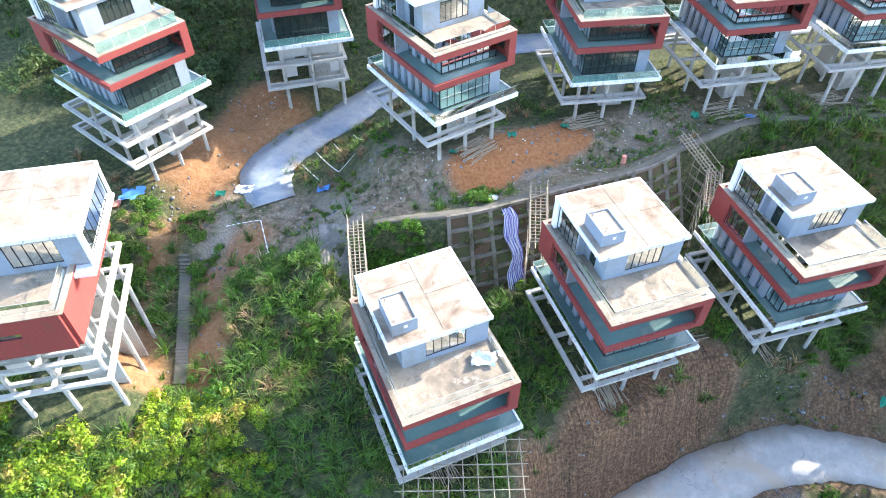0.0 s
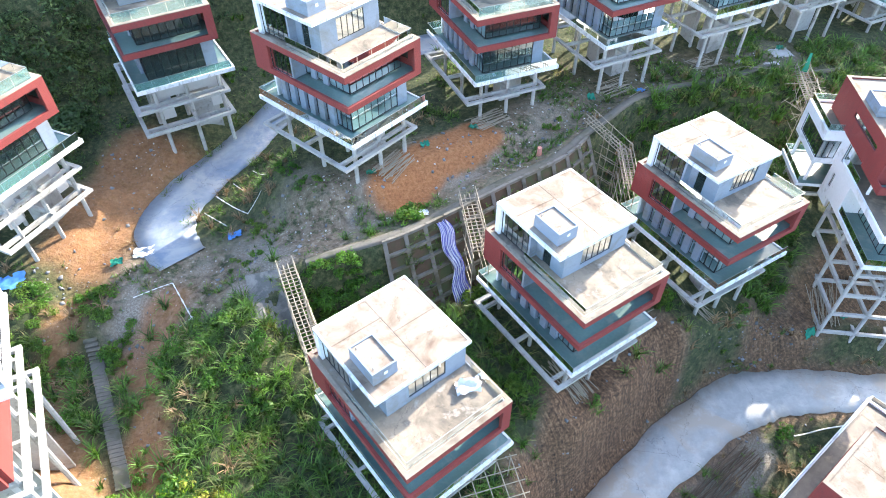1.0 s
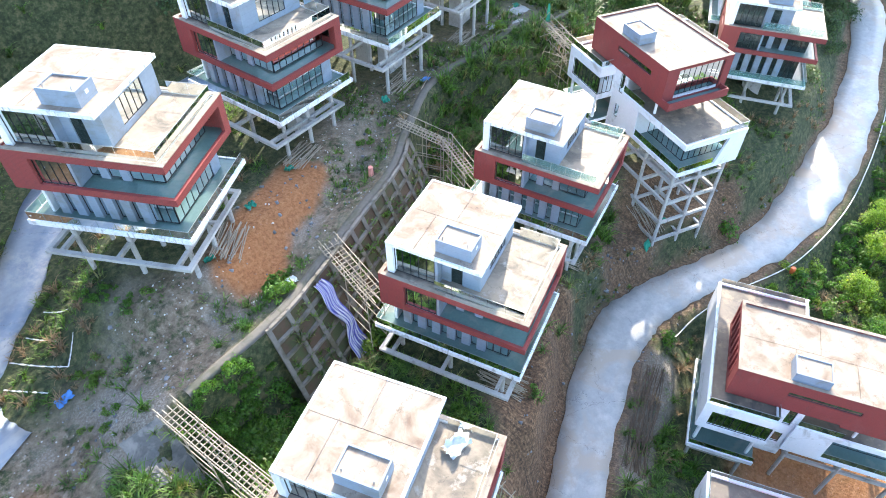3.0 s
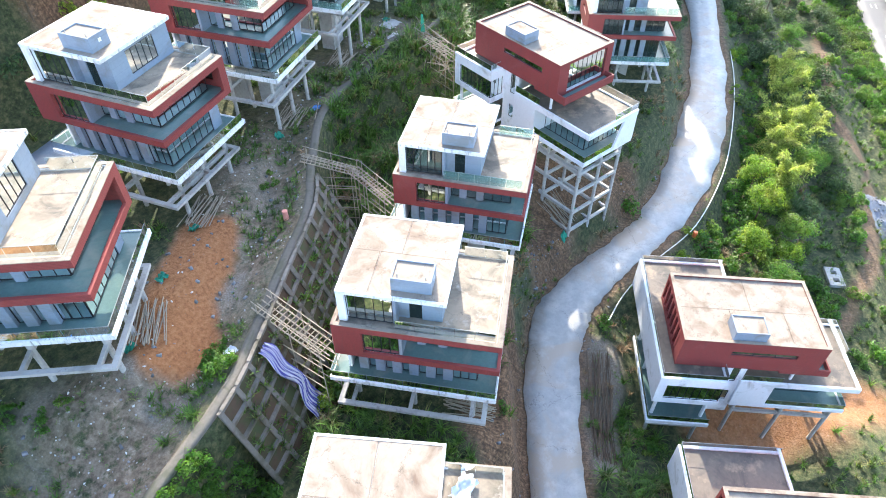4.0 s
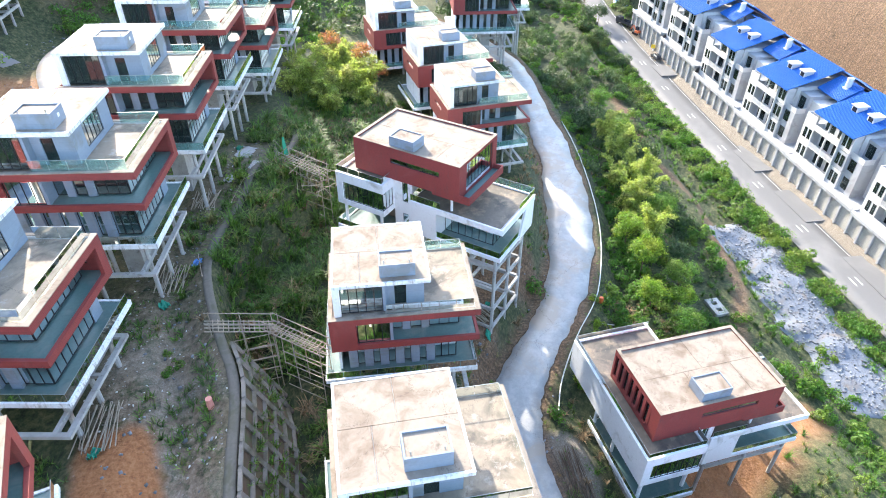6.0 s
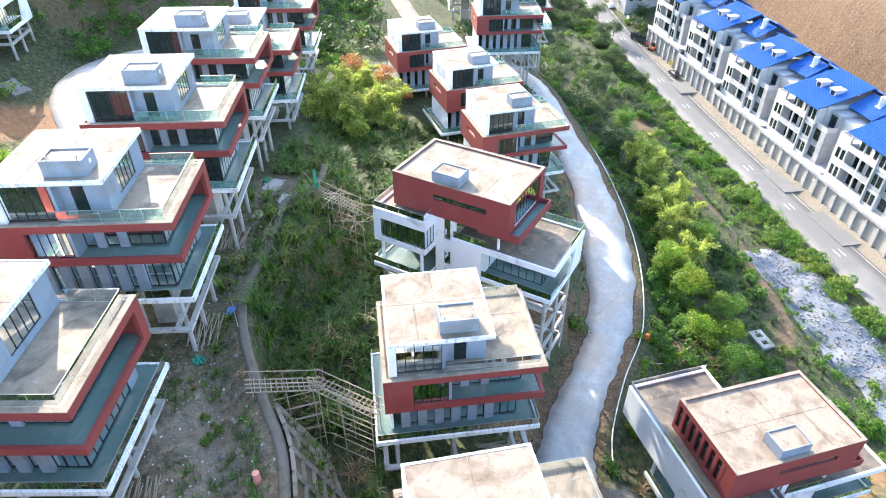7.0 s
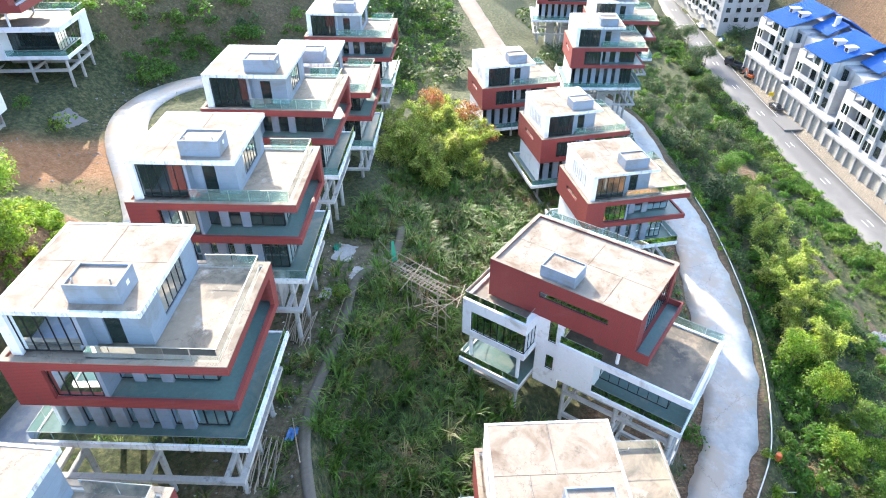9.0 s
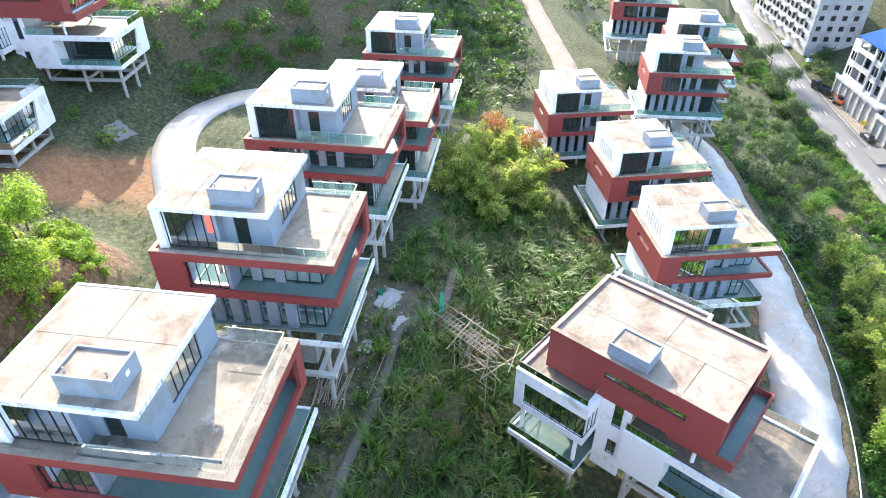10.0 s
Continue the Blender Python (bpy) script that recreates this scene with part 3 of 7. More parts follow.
terrain = mesh_arrays("ground", np.stack([XX.ravel(), YY.ravel(), ZZ], 1), np.stack([ii, ii + 1, ii + 1 + nx, ii + nx], 1), M_TRUNK, smooth=True)
for key, val in zip(("bare", "red", "stone", "bank"), fields(XX.ravel(), YY.ravel())):
    at = terrain.attributes.new(key, "FLOAT", "POINT")
    at.data.foreach_set("value", val.astype(np.float32))


def ground_material():
    m = bpy.data.materials.new("hillside_soil")
    m.use_nodes = True
    N, L = m.node_tree.nodes, m.node_tree.links
    bsdf = N["Principled BSDF"]
    bsdf.inputs["Roughness"].default_value = 0.95
    geo = N.new("ShaderNodeNewGeometry")

    def noise_tex(scale, detail=8, rough=0.65):
        t = N.new("ShaderNodeTexNoise")
        t.inputs["Scale"].default_value, t.inputs["Detail"].default_value, t.inputs["Roughness"].default_value = scale, detail, rough
        L.new(geo.outputs["Position"], t.inputs["Vector"])
        return t.outputs["Fac"]

    def ramp(fac, stops):
        r = N.new("ShaderNodeValToRGB")
        L.new(fac, r.inputs["Fac"])
        els = r.color_ramp.elements
        while len(els) < len(stops):
            els.new(0.5)
        for e, (p, c) in zip(els, stops):
            e.position, e.color = p, (*c, 1)
        return r.outputs["Color"]

    def mixed(a, b, fac):
        x = N.new("ShaderNodeMix")
        x.data_type = "RGBA"
        L.new(a, x.inputs["A"])
        L.new(b, x.inputs["B"])
        L.new(fac, x.inputs["Factor"])
        return x.outputs["Result"]

    def attr(name):
        a = N.new("ShaderNodeAttribute")
        a.attribute_name = name
        return a.outputs["Fac"]

    def streaks():
        """Rain rills that run down the banks."""
        mp = N.new("ShaderNodeMapping")
        mp.vector_type = "TEXTURE"
        mp.inputs["Rotation"].default_value = (0, 0, radians(22))
        mp.inputs["Scale"].default_value = (0.13, 3.4, 6.0)
        wob = N.new("ShaderNodeTexNoise")
        wob.inputs["Scale"].default_value, wob.inputs["Detail"].default_value = 0.22, 4
        L.new(geo.outputs["Position"], wob.inputs["Vector"])
        bend = N.new("ShaderNodeVectorMath")
        bend.operation = "MULTIPLY_ADD"
        bend.inputs[1].default_value = (0.9, 0.9, 0)
        L.new(wob.outputs["Color"], bend.inputs[0])
        L.new(geo.outputs["Position"], bend.inputs[2])
        L.new(bend.outputs["Vector"], mp.inputs["Vector"])
        t = N.new("ShaderNodeTexNoise")
        t.inputs["Scale"].default_value, t.inputs["Detail"].default_value, t.inputs["Roughness"].default_value = 0.8, 8, 0.7
        L.new(mp.outputs["Vector"], t.inputs["Vector"])
        x = N.new("ShaderNodeMix")
        x.inputs["Factor"].default_value = 0.6
        L.new(t.outputs["Fac"], x.inputs["A"])
        L.new(n_f, x.inputs["B"])
        return x.outputs["Result"]

    n_f = noise_tex(3.0)
    # veg is darkened to paint shade into the gaps below plants
    veg = ramp(noise_tex(1.6, 10, 0.75), [(0.38, (0.016, 0.024, 0.01)), (0.5, (0.045, 0.062, 0.022)), (0.63, (0.12, 0.115, 0.055))])
    dirt = ramp(noise_tex(1.3, 12, 0.75), [(0.32, (0.064, 0.047, 0.031)), (0.46, (0.165, 0.122, 0.083)), (0.58, (0.26, 0.205, 0.15)), (0.68, (0.4, 0.345, 0.28))])
    red = ramp(n_f, [(0.3, (0.2, 0.078, 0.028)), (0.5, (0.32, 0.135, 0.052)), (0.72, (0.42, 0.2, 0.09))])
    stone = ramp(noise_tex(6.0, 10, 0.75), [(0.35, (0.12, 0.105, 0.086)), (0.5, (0.225, 0.195, 0.158)), (0.68, (0.43, 0.4, 0.355))])
    bank = ramp(streaks(), [(0.38, (0.035, 0.022, 0.014)), (0.5, (0.13, 0.072, 0.038)), (0.6, (0.27, 0.16, 0.09))])
    grassy = ramp(noise_tex(0.9, 10, 0.7), [(0.5, (0, 0, 0)), (0.62, (1, 1, 1))])
    dirt = mixed(dirt, veg, grassy)
    # chips of stone and mortar trodden into the soil
    cell = N.new("ShaderNodeTexVoronoi")
    cell.inputs["Scale"].default_value = 2.4
    L.new(geo.outputs["Position"], cell.inputs["Vector"])
    near = N.new("ShaderNodeMath")
    near.operation, near.inputs[1].default_value = "LESS_THAN", 0.2
    L.new(cell.outputs["Distance"], near.inputs[0])
    pick = N.new("ShaderNodeSeparateColor")
    L.new(cell.outputs["Color"], pick.inputs["Color"])
    some = N.new("ShaderNodeMath")
    some.operation, some.inputs[1].default_value = "GREATER_THAN", 0.6
    L.new(pick.outputs["Red"], some.inputs[0])
    chip = N.new("ShaderNodeMath")
    chip.operation = "MULTIPLY"
    L.new(near.outputs[0], chip.inputs[0])
    L.new(some.outputs[0], chip.inputs[1])
    dirt = mixed(dirt, ramp(pick.outputs["Green"], [(0.0, (0.2, 0.17, 0.14)), (1.0, (0.52, 0.5, 0.48))]), chip.outputs[0])
    col = mixed(veg, dirt, attr("bare"))
    col = mixed(col, stone, attr("stone"))
    col = mixed(col, bank, attr("bank"))
    col = mixed(col, red, attr("red"))
    L.new(col, bsdf.inputs["Base Color"])
    b = N.new("ShaderNodeBump")
    b.inputs["Strength"].default_value, b.inputs["Distance"].default_value = 0.6, 0.25
    L.new(n_f, b.inputs["Height"])
    L.new(b.outputs["Normal"], bsdf.inputs["Normal"])
    return m


terrain.materials[0] = ground_material()
tagged(new("ground", terrain), "hillside of brown and red soil, gravel and rough grass", "ground", kind="structure")


def ribbon(name, line, half, mat, label, lift=0.06, thick=0.18, cat="road", wob=0.0):
    """A slab of road along a line, with its edges turned down."""
    L2 = np.asarray(line)
    t = np.gradient(L2[:, :2], axis=0)
    t /= np.linalg.norm(t, axis=1)[:, None] + 1e-9
    nrm = np.stack([-t[:, 1], t[:, 0]], 1)
    rows = []
    k = np.arange(len(L2)) * 2.0
    half = half or L2[:, 3]
    w = half + wob * ((vnoise(k, 0 * k, 6, 31) - 0.5) * 1.6 + (vnoise(k, 0 * k, 2.1, 32) - 0.5) * 0.9)
    for s, dz in ((-1, -thick), (-1, 0), (-0.33, 0.03), (0.33, 0.03), (1, 0), (1, -thick)):
        rows.append(np.column_stack([L2[:, :2] + nrm * (s * w)[:, None], L2[:, 2] + lift + dz]))
    V = np.stack(rows, 1).reshape(-1, 3)
    n, k = len(L2), len(rows)
    q = [(i * k + j, (i + 1) * k + j, (i + 1) * k + j + 1, i * k + j + 1) for i in range(n - 1) for j in range(k - 1)]
    me = mesh_arrays(name, V, np.array(q), mat)
    me.flip_normals()
    return tagged(new(name, me), label, cat, kind="structure")


ribbon("road_lower", LOW_ROAD, None, M_ROAD, "winding pale concrete access road below the houses", wob=0.35)
# this stretch has its shade in the road colour
ribbon("road_upper", UP_ROAD, None, M_DAMPSHADE, "unfinished pale concrete road with a broken end", wob=0.2)
ribbon("road_loop", LOOP_ROAD, None, M_ROAD, "curved pale concrete turning road on the bench", lift=0.064)
ribbon("road_dirt", DIRT_ROAD, None, M_DUST, "pale dusty track climbing between the hills", lift=0.062, wob=0.4)
ribbon("road_street", STREET, None, M_STREET, "straight grey concrete village street", lift=0.05)


# ---- red villas: stilts, white balcony slab, red framed storey, set-back penthouse ----
def lattice_frame(p, q, k, z0, z1, w):
    """Window frame with k lights in one welded piece: rails, stiles and bars share their corners."""
    d = (q - p).normalized()
    side = Vector((-d.y, d.x, 0)) * (w * 0.6)
    long = (q - p).length
    xs = [0.0, w]
    for i in range(1, k):
        xs += [long * i / k - w / 2, long * i / k + w / 2]
    xs += [long - w, long]
    zs = [z0, z0 + w, z1 - w, z1]
    g, nz = Geo(), len(zs)
    for s in (-1, 1):
        g.v += [tuple(p + d * x + side * s + Vector((0, 0, z))) for x in xs for z in zs]
    half = len(xs) * nz
    solid_cell = lambda i, j: 0 <= i < len(xs) - 1 and 0 <= j < nz - 1 and (i % 2 == 0 or j != 1)
    for i in range(len(xs) - 1):
        for j in range(nz - 1):
            if not solid_cell(i, j):
                continue
            a, b, c, e = i * nz + j, (i + 1) * nz + j, (i + 1) * nz + j + 1, i * nz + j + 1
            g.f += [(a, b, c, e), (half + e, half + c, half + b, half + a)]
            for (di, dj), (m, n) in (((0, -1), (b, a)), ((1, 0), (c, b)), ((0, 1), (e, c)), ((-1, 0), (a, e))):
                if not solid_cell(i + di, j + dj):
                    g.f.append((m, n, half + n, half + m))
    return g


def pane_row(parent, n, u0, u1, v0, v1, z0, z1, every=0.75, frame_w=0.06):
    """A window from one corner to another along a wall: a frame, its bars, and single panes."""
    p, q = Vector((u0, v0, 0)), Vector((u1, v1, 0))
    k = max(1, round((q - p).length / every))
    g = lattice_frame(p, q, k, z0, z1, frame_w)
    win = part(n, g, M_FRAME, parent, "dark aluminium window with tinted panes")
    d = (q - p).normalized()
    for i in range(k):
        a, b = p.lerp(q, i / k) + d * 0.04, p.lerp(q, (i + 1) / k) - d * 0.04
        part("pane", Geo().bar(a + Vector((0, 0, (z0 + z1) / 2)), b + Vector((0, 0, (z0 + z1) / 2)), 0.02, z1 - z0 - 2 * frame_w), M_GLASS, win).visible_shadow = False
    return win


def rail(parent, pts, z, h=0.95, seg=1.6):
    """Frameless glass rail along a line of corners, pane by pane, with a thin cap."""
    g = Geo()
    for p, q in zip(pts, pts[1:]):
        a, b = Vector((*p, 0)), Vector((*q, 0))
        g.bar(a + Vector((0, 0, z + h)), b + Vector((0, 0, z + h)), 0.04, 0.03)
    cap = part("handrail", g, M_CAPRAIL, parent, "thin grey cap rail over glass")
    for p, q in zip(pts, pts[1:]):
        a, b = Vector((*p, 0)), Vector((*q, 0))
        k = max(1, round((b - a).length / seg))
        d = (b - a).normalized()
        for i in range(k):
            s, e = a.lerp(b, i / k) + d * 0.03, a.lerp(b, (i + 1) / k) - d * 0.03
            part("rail_pane", Geo().bar(s + Vector((0, 0, z + h / 2)), e + Vector((0, 0, z + h / 2)), 0.02, h - 0.02), M_RAIL, cap).visible_shadow = False


def villa(name, label, closed_end=False):
    h = thing(name, pose(0, 0, 0), label, "villa", "red stilted villas")
    # balcony slab with raised white edge
    g = Geo().box(-0.93, 12.98, 0.02, 10.48, -0.45, -0.12)
    for b in ((-0.93, 12.98, 0.02, 0.2), (-0.93, 12.98, 10.3, 10.48), (-0.93, -0.75, 0.2, 10.3), (12.8, 12.98, 0.2, 10.3)):
        g.box(*b, -0.12, 0.0)
    part("balcony_slab", g, M_FASCIA, h, "weathered white concrete balcony slab")
    part("balcony_floor", Geo().box(-0.74, 12.79, 0.21, 10.29, -0.12, -0.1), M_BALC, h, "damp balcony floor coloured with the glass rails' teal tint")
    rail(h, [(-0.8, 10.2), (-0.8, 0.12), (12.88, 0.12), (12.88, 10.2)], 0.0, 0.85)
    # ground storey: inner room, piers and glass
    # inner walls carry the unlit room's darkness in their colour
    part("ground_core", Geo().box(0.9, 10.8, 8.6, 9.0, -0.1, 3.55).box(5.2, 5.4, 3.2, 8.6, -0.1, 3.55).box(8.0, 8.2, 3.2, 8.6, -0.1, 3.55), M_DARK, h, "bare inner walls, dark colour standing for room shade")
    part("side_wall", Geo().box(0.4, 0.65, 1.4, 9.2, -0.1, 3.55), M_WHITE, h, "white end wall")
    u = 1.3
    for i in range(6):
        part("pier", Geo().box(u, u + 0.78, 1.4, 1.85, -0.1, 3.55), M_GREY, h, "grey stone pier")
        pane_row(h, "window", u + 0.78, u + 1.42, 1.75, 1.75, 0.0, 3.5, 0.7)
        u += 1.42
    pane_row(h, "window", u, 11.2, 1.75, 1.75, 0.0, 3.5, 0.85)
    pane_row(h, "window", 11.2, 11.2, 1.75, 7.9, 0.0, 3.5, 0.85)
    part("pier", Geo().box(10.8, 11.3, 7.9, 9.2, -0.1, 3.55), M_GREY, h, "grey stone pier")
    # red frame of the middle storey
    z0, z1, z2, z3 = 3.53, 4.12, 6.5, 7.14
    part("floor_slab", Geo().box(0.3, 12.7, 0.3, 9.3, z0 + 0.06, z1 - 0.16), M_WHITE, h, "white underside slab")
    part("lower_band", Geo().box(2.3, 13.02, 0, 0.28, z0, z1).box(12.74, 13.02, 0.28, 8.7, z0, z1), M_RED, h, "red tiled lower band")
    part("upper_band", Geo().box(2.3, 13.02, 0, 0.3, z2, z3).box(12.72, 13.02, 0.3, 8.7, z2, z3), M_RED, h, "red tiled upper band")
    g = Geo().box(0, 2.3, 0, 0.3, z0, z3)
    g.box(0, 0.3, 0.3, 3.2, z0, z3).box(0, 0.3, 3.2, 6.6, z0, 5.55).box(0, 0.3, 3.2, 6.6, 6.05, z3).box(0, 0.3, 6.6, 9.57, z0, z3)
    part("end_wall", g, M_RED, h, "red tiled wall with a slit window")
    pane_row(h, "slit_window", 0.15, 0.15, 3.2, 6.6, 5.55, 6.05, 1.7)
    g = Geo().box(0.3, 13.02, 9.27, 9.57, z0, 4.6).box(0.3, 13.02, 9.27, 9.57, 6.3, z3)
    for a, b in ((0.3, 2.2), (4.4, 6.0), (8.2, 10.0), (11.6, 13.02)):
        g.box(a, b, 9.27, 9.57, 4.6, 6.3)
    part("back_wall", g, M_RED, h, "red tiled back wall")
    for a, b in ((2.2, 4.4), (6.0, 8.2), (10.0, 11.6)):
        pane_row(h, "window", a, b, 9.42, 9.42, 4.6, 6.3, 1.1)
    g = Geo().box(12.72, 13.02, 8.7, 9.27, z0, z3)
    if closed_end:
        g.box(12.72, 13.02, 0.28, 8.7, z1, 5.35).box(12.72, 13.02, 0.28, 3.6, 5.35, 5.85).box(12.72, 13.02, 6.4, 8.7, 5.35, 5.85).box(12.72, 13.02, 0.28, 8.7, 5.85, z2)
    part("end_frame", g, M_RED, h, "red tiled end frame")
    if closed_end:
        pane_row(h, "slit_window", 12.87, 12.87, 3.6, 6.4, 5.35, 5.85, 1.4)
    part("balcony_floor", Geo().box(5.3, 12.72, 0.3, 9.27, z1 - 0.16, z1 - 0.12).box(2.3, 5.3, 0.5, 9.27, z1 - 0.16, z1 - 0.12), M_BALC, h, "damp balcony floor coloured with the glass rails' teal tint")
    # middle storey behind it
    pane_row(h, "window", 2.35, 5.15, 0.32, 0.32, z1 + 0.02, z2 - 0.02, 0.7)
    part("return_wall", Geo().box(5.15, 5.4, 0.3, 1.9, z1 - 0.1, z2 + 0.1), M_GREY, h, "grey stone return")
    for a, b in ((6.3, 7.0), (8.0, 8.7)):
        part("pier", Geo().box(a, b, 1.6, 1.95, z1 - 0.1, z2 + 0.1), M_GREY, h, "grey stone pier")
    for a, b in ((5.4, 6.3), (7.0, 8.0), (8.7, 11.4)):
        pane_row(h, "window", a, b, 1.8, 1.8, z1, z2, 0.9)
    pane_row(h, "window", 11.4, 11.4, 1.8, 8.4, z1, z2, 0.83)
    part("inner_wall", Geo().box(2.2, 11.3, 5.6, 5.8, z1 - 0.1, z2 + 0.1).box(5.4, 5.6, 2.0, 5.6, z1 - 0.1, z2 + 0.1).box(8.6, 8.8, 5.8, 9.2, z1 - 0.1, z2 + 0.1), M_DARK, h, "bare inner walls, dark colour standing for room shade")
    # roof terrace
    part("ceiling_slab", Geo().box(0.3, 12.72, 0.3, 9.27, z2 + 0.1, 6.93), M_WHITE, h, "white soffit slab")
    part("terrace_floor", Geo().box(0.3, 12.55, 0.35, 9.1, 6.93, 6.96), M_DECK, h, "stained tan screed terrace floor")
    g = Geo().ring((-0.01, 13.03, -0.01, 9.58), (0.33, 12.6, 0.34, 9.24), z3, 7.2)
    part("parapet_cap", g, M_ROOF, h, "cream parapet cap")
    g = Geo().box(0.3, 12.55, 9.1, 9.27, 6.93, 7.14).box(12.55, 12.72, 0.35, 9.27, 6.93, 7.14).box(0.3, 12.55, 0.3, 0.36, 6.93, 7.14)
    part("upstand", g, M_CONC, h, "grey upstand")
    rail(h, [(4.9, 0.42), (12.45, 0.42), (12.45, 9.0), (8.9, 9.0)], 7.14, 1.0)
    # penthouse
    a0, a1 = 7.0, 10.08
    g = Geo().box(0.54, 1.15, 0.66, 0.95, a0, a1)
    v = 0.95
    g.box(0.54, 0.8, 0.95, 9.0, a0, 7.75).box(0.54, 0.8, 0.95, 9.0, 9.5, a1)
    slots = [2.6 + 0.62 * i for i in range(7)]
    g.box(0.54, 0.8, 0.95, slots[0], 7.75, 9.5)
    for s, e in zip(slots, slots[1:]):
        g.box(0.54, 0.8, s + 0.27, e, 7.75, 9.5)
    g.box(0.54, 0.8, slots[-1] + 0.27, 9.0, 7.75, 9.5)
    part("slotted_wall", g, M_WHITE, h, "white wall with tall slots")
    # matt black sheets close the slots and paint in the openings' darkness
    for s in slots:
        part("slot_pane", Geo().box(0.74, 0.76, s, s + 0.27, 7.75, 9.5), M_RUBBER, h, "black sheet standing for the shade in a slot")
    pane_row(h, "window", 1.15, 4.7, 0.95, 0.95, a0 + 0.15, a1, 0.71)
    part("front_wall", Geo().box(4.7, 4.95, 0.95, 2.0, a0, a1).box(4.95, 5.75, 1.75, 2.0, a0, a1).box(6.75, 8.3, 1.75, 2.0, a0, a1).box(5.75, 6.75, 1.75, 2.0, 9.4, a1), M_GREY, h, "blue-grey stone wall")
    part("terrace_door", Geo().box(5.75, 6.75, 1.86, 1.92, a0, 9.4), M_GLASS, h, "dark glass door")
    part("side_wall", Geo().box(8.05, 8.3, 2.0, 3.7, a0, a1).box(8.05, 8.3, 7.1, 9.0, a0, a1).box(8.05, 8.3, 3.7, 7.1, a0, 7.5), M_GREY, h, "blue-grey stone wall")
    pane_row(h, "window", 8.2, 8.2, 3.7, 7.1, 7.5, 9.6, 0.68)
    part("lintel", Geo().box(8.05, 8.3, 3.7, 7.1, 9.6, a1), M_GREY, h)
    part("rear_wall", Geo().box(0.8, 8.05, 8.75, 9.0, a0, a1), M_WHITE, h, "white rear wall")
    part("inner_wall", Geo().box(3.9, 4.05, 2.2, 8.7, a0, a1).box(4.05, 8.0, 5.2, 5.35, a0, a1), M_DARK, h, "bare inner walls, dark colour standing for room shade")
    # roof with a low rim and the hatch
    g = Geo().box(0.54, 8.78, 0.62, 9.12, a1, 10.32)
    for b in ((0.54, 8.78, 0.62, 0.8), (0.54, 8.78, 8.94, 9.12), (0.54, 0.72, 0.8, 8.94), (8.6, 8.78, 0.8, 8.94)):
        g.box(*b, 10.32, 10.42)
    part("roof", g, M_FASCIA, h, "flat white roof slab with a streaked, weathered rim")
    for a, b, c, d in ((0.72, 2.9, 0.8, 5.1), (2.94, 8.6, 0.8, 5.1), (0.72, 4.6, 5.14, 8.94), (4.64, 8.6, 5.14, 8.94)):
        part("screed_panel", Geo().box(a, b, c, d, 10.32, 10.39), M_ROOF, h, "stained cream roof screed")
    g = Geo().box(4.57, 7.56, 1.37, 3.4, 10.39, 11.5)
    for b in ((4.57, 7.56, 1.37, 1.49), (4.57, 7.56, 3.28, 3.4), (4.57, 4.69, 1.49, 3.28), (7.44, 7.56, 1.49, 3.28)):
        g.box(*b, 11.5, 11.66)
    hatch = part("roof_hatch", g, M_GREY, h, "blue-grey block roof hatch")
    part("hatch_top", Geo().box(4.69, 7.44, 1.49, 3.28, 11.5, 11.54), M_ROOF, hatch, "cream screed")
    part("vent_grille", Geo().box(7.56, 7.575, 2.3, 2.6, 10.95, 11.25), M_WHITE, hatch)
    g = Geo().tube((5.0, 1.75, 11.5), (5.0, 1.75, 11.85), 0.05).tube((7.1, 1.75, 11.5), (7.1, 1.75, 11.85), 0.05)
    part("vent_pipe", g, M_CONC, hatch)
    return h


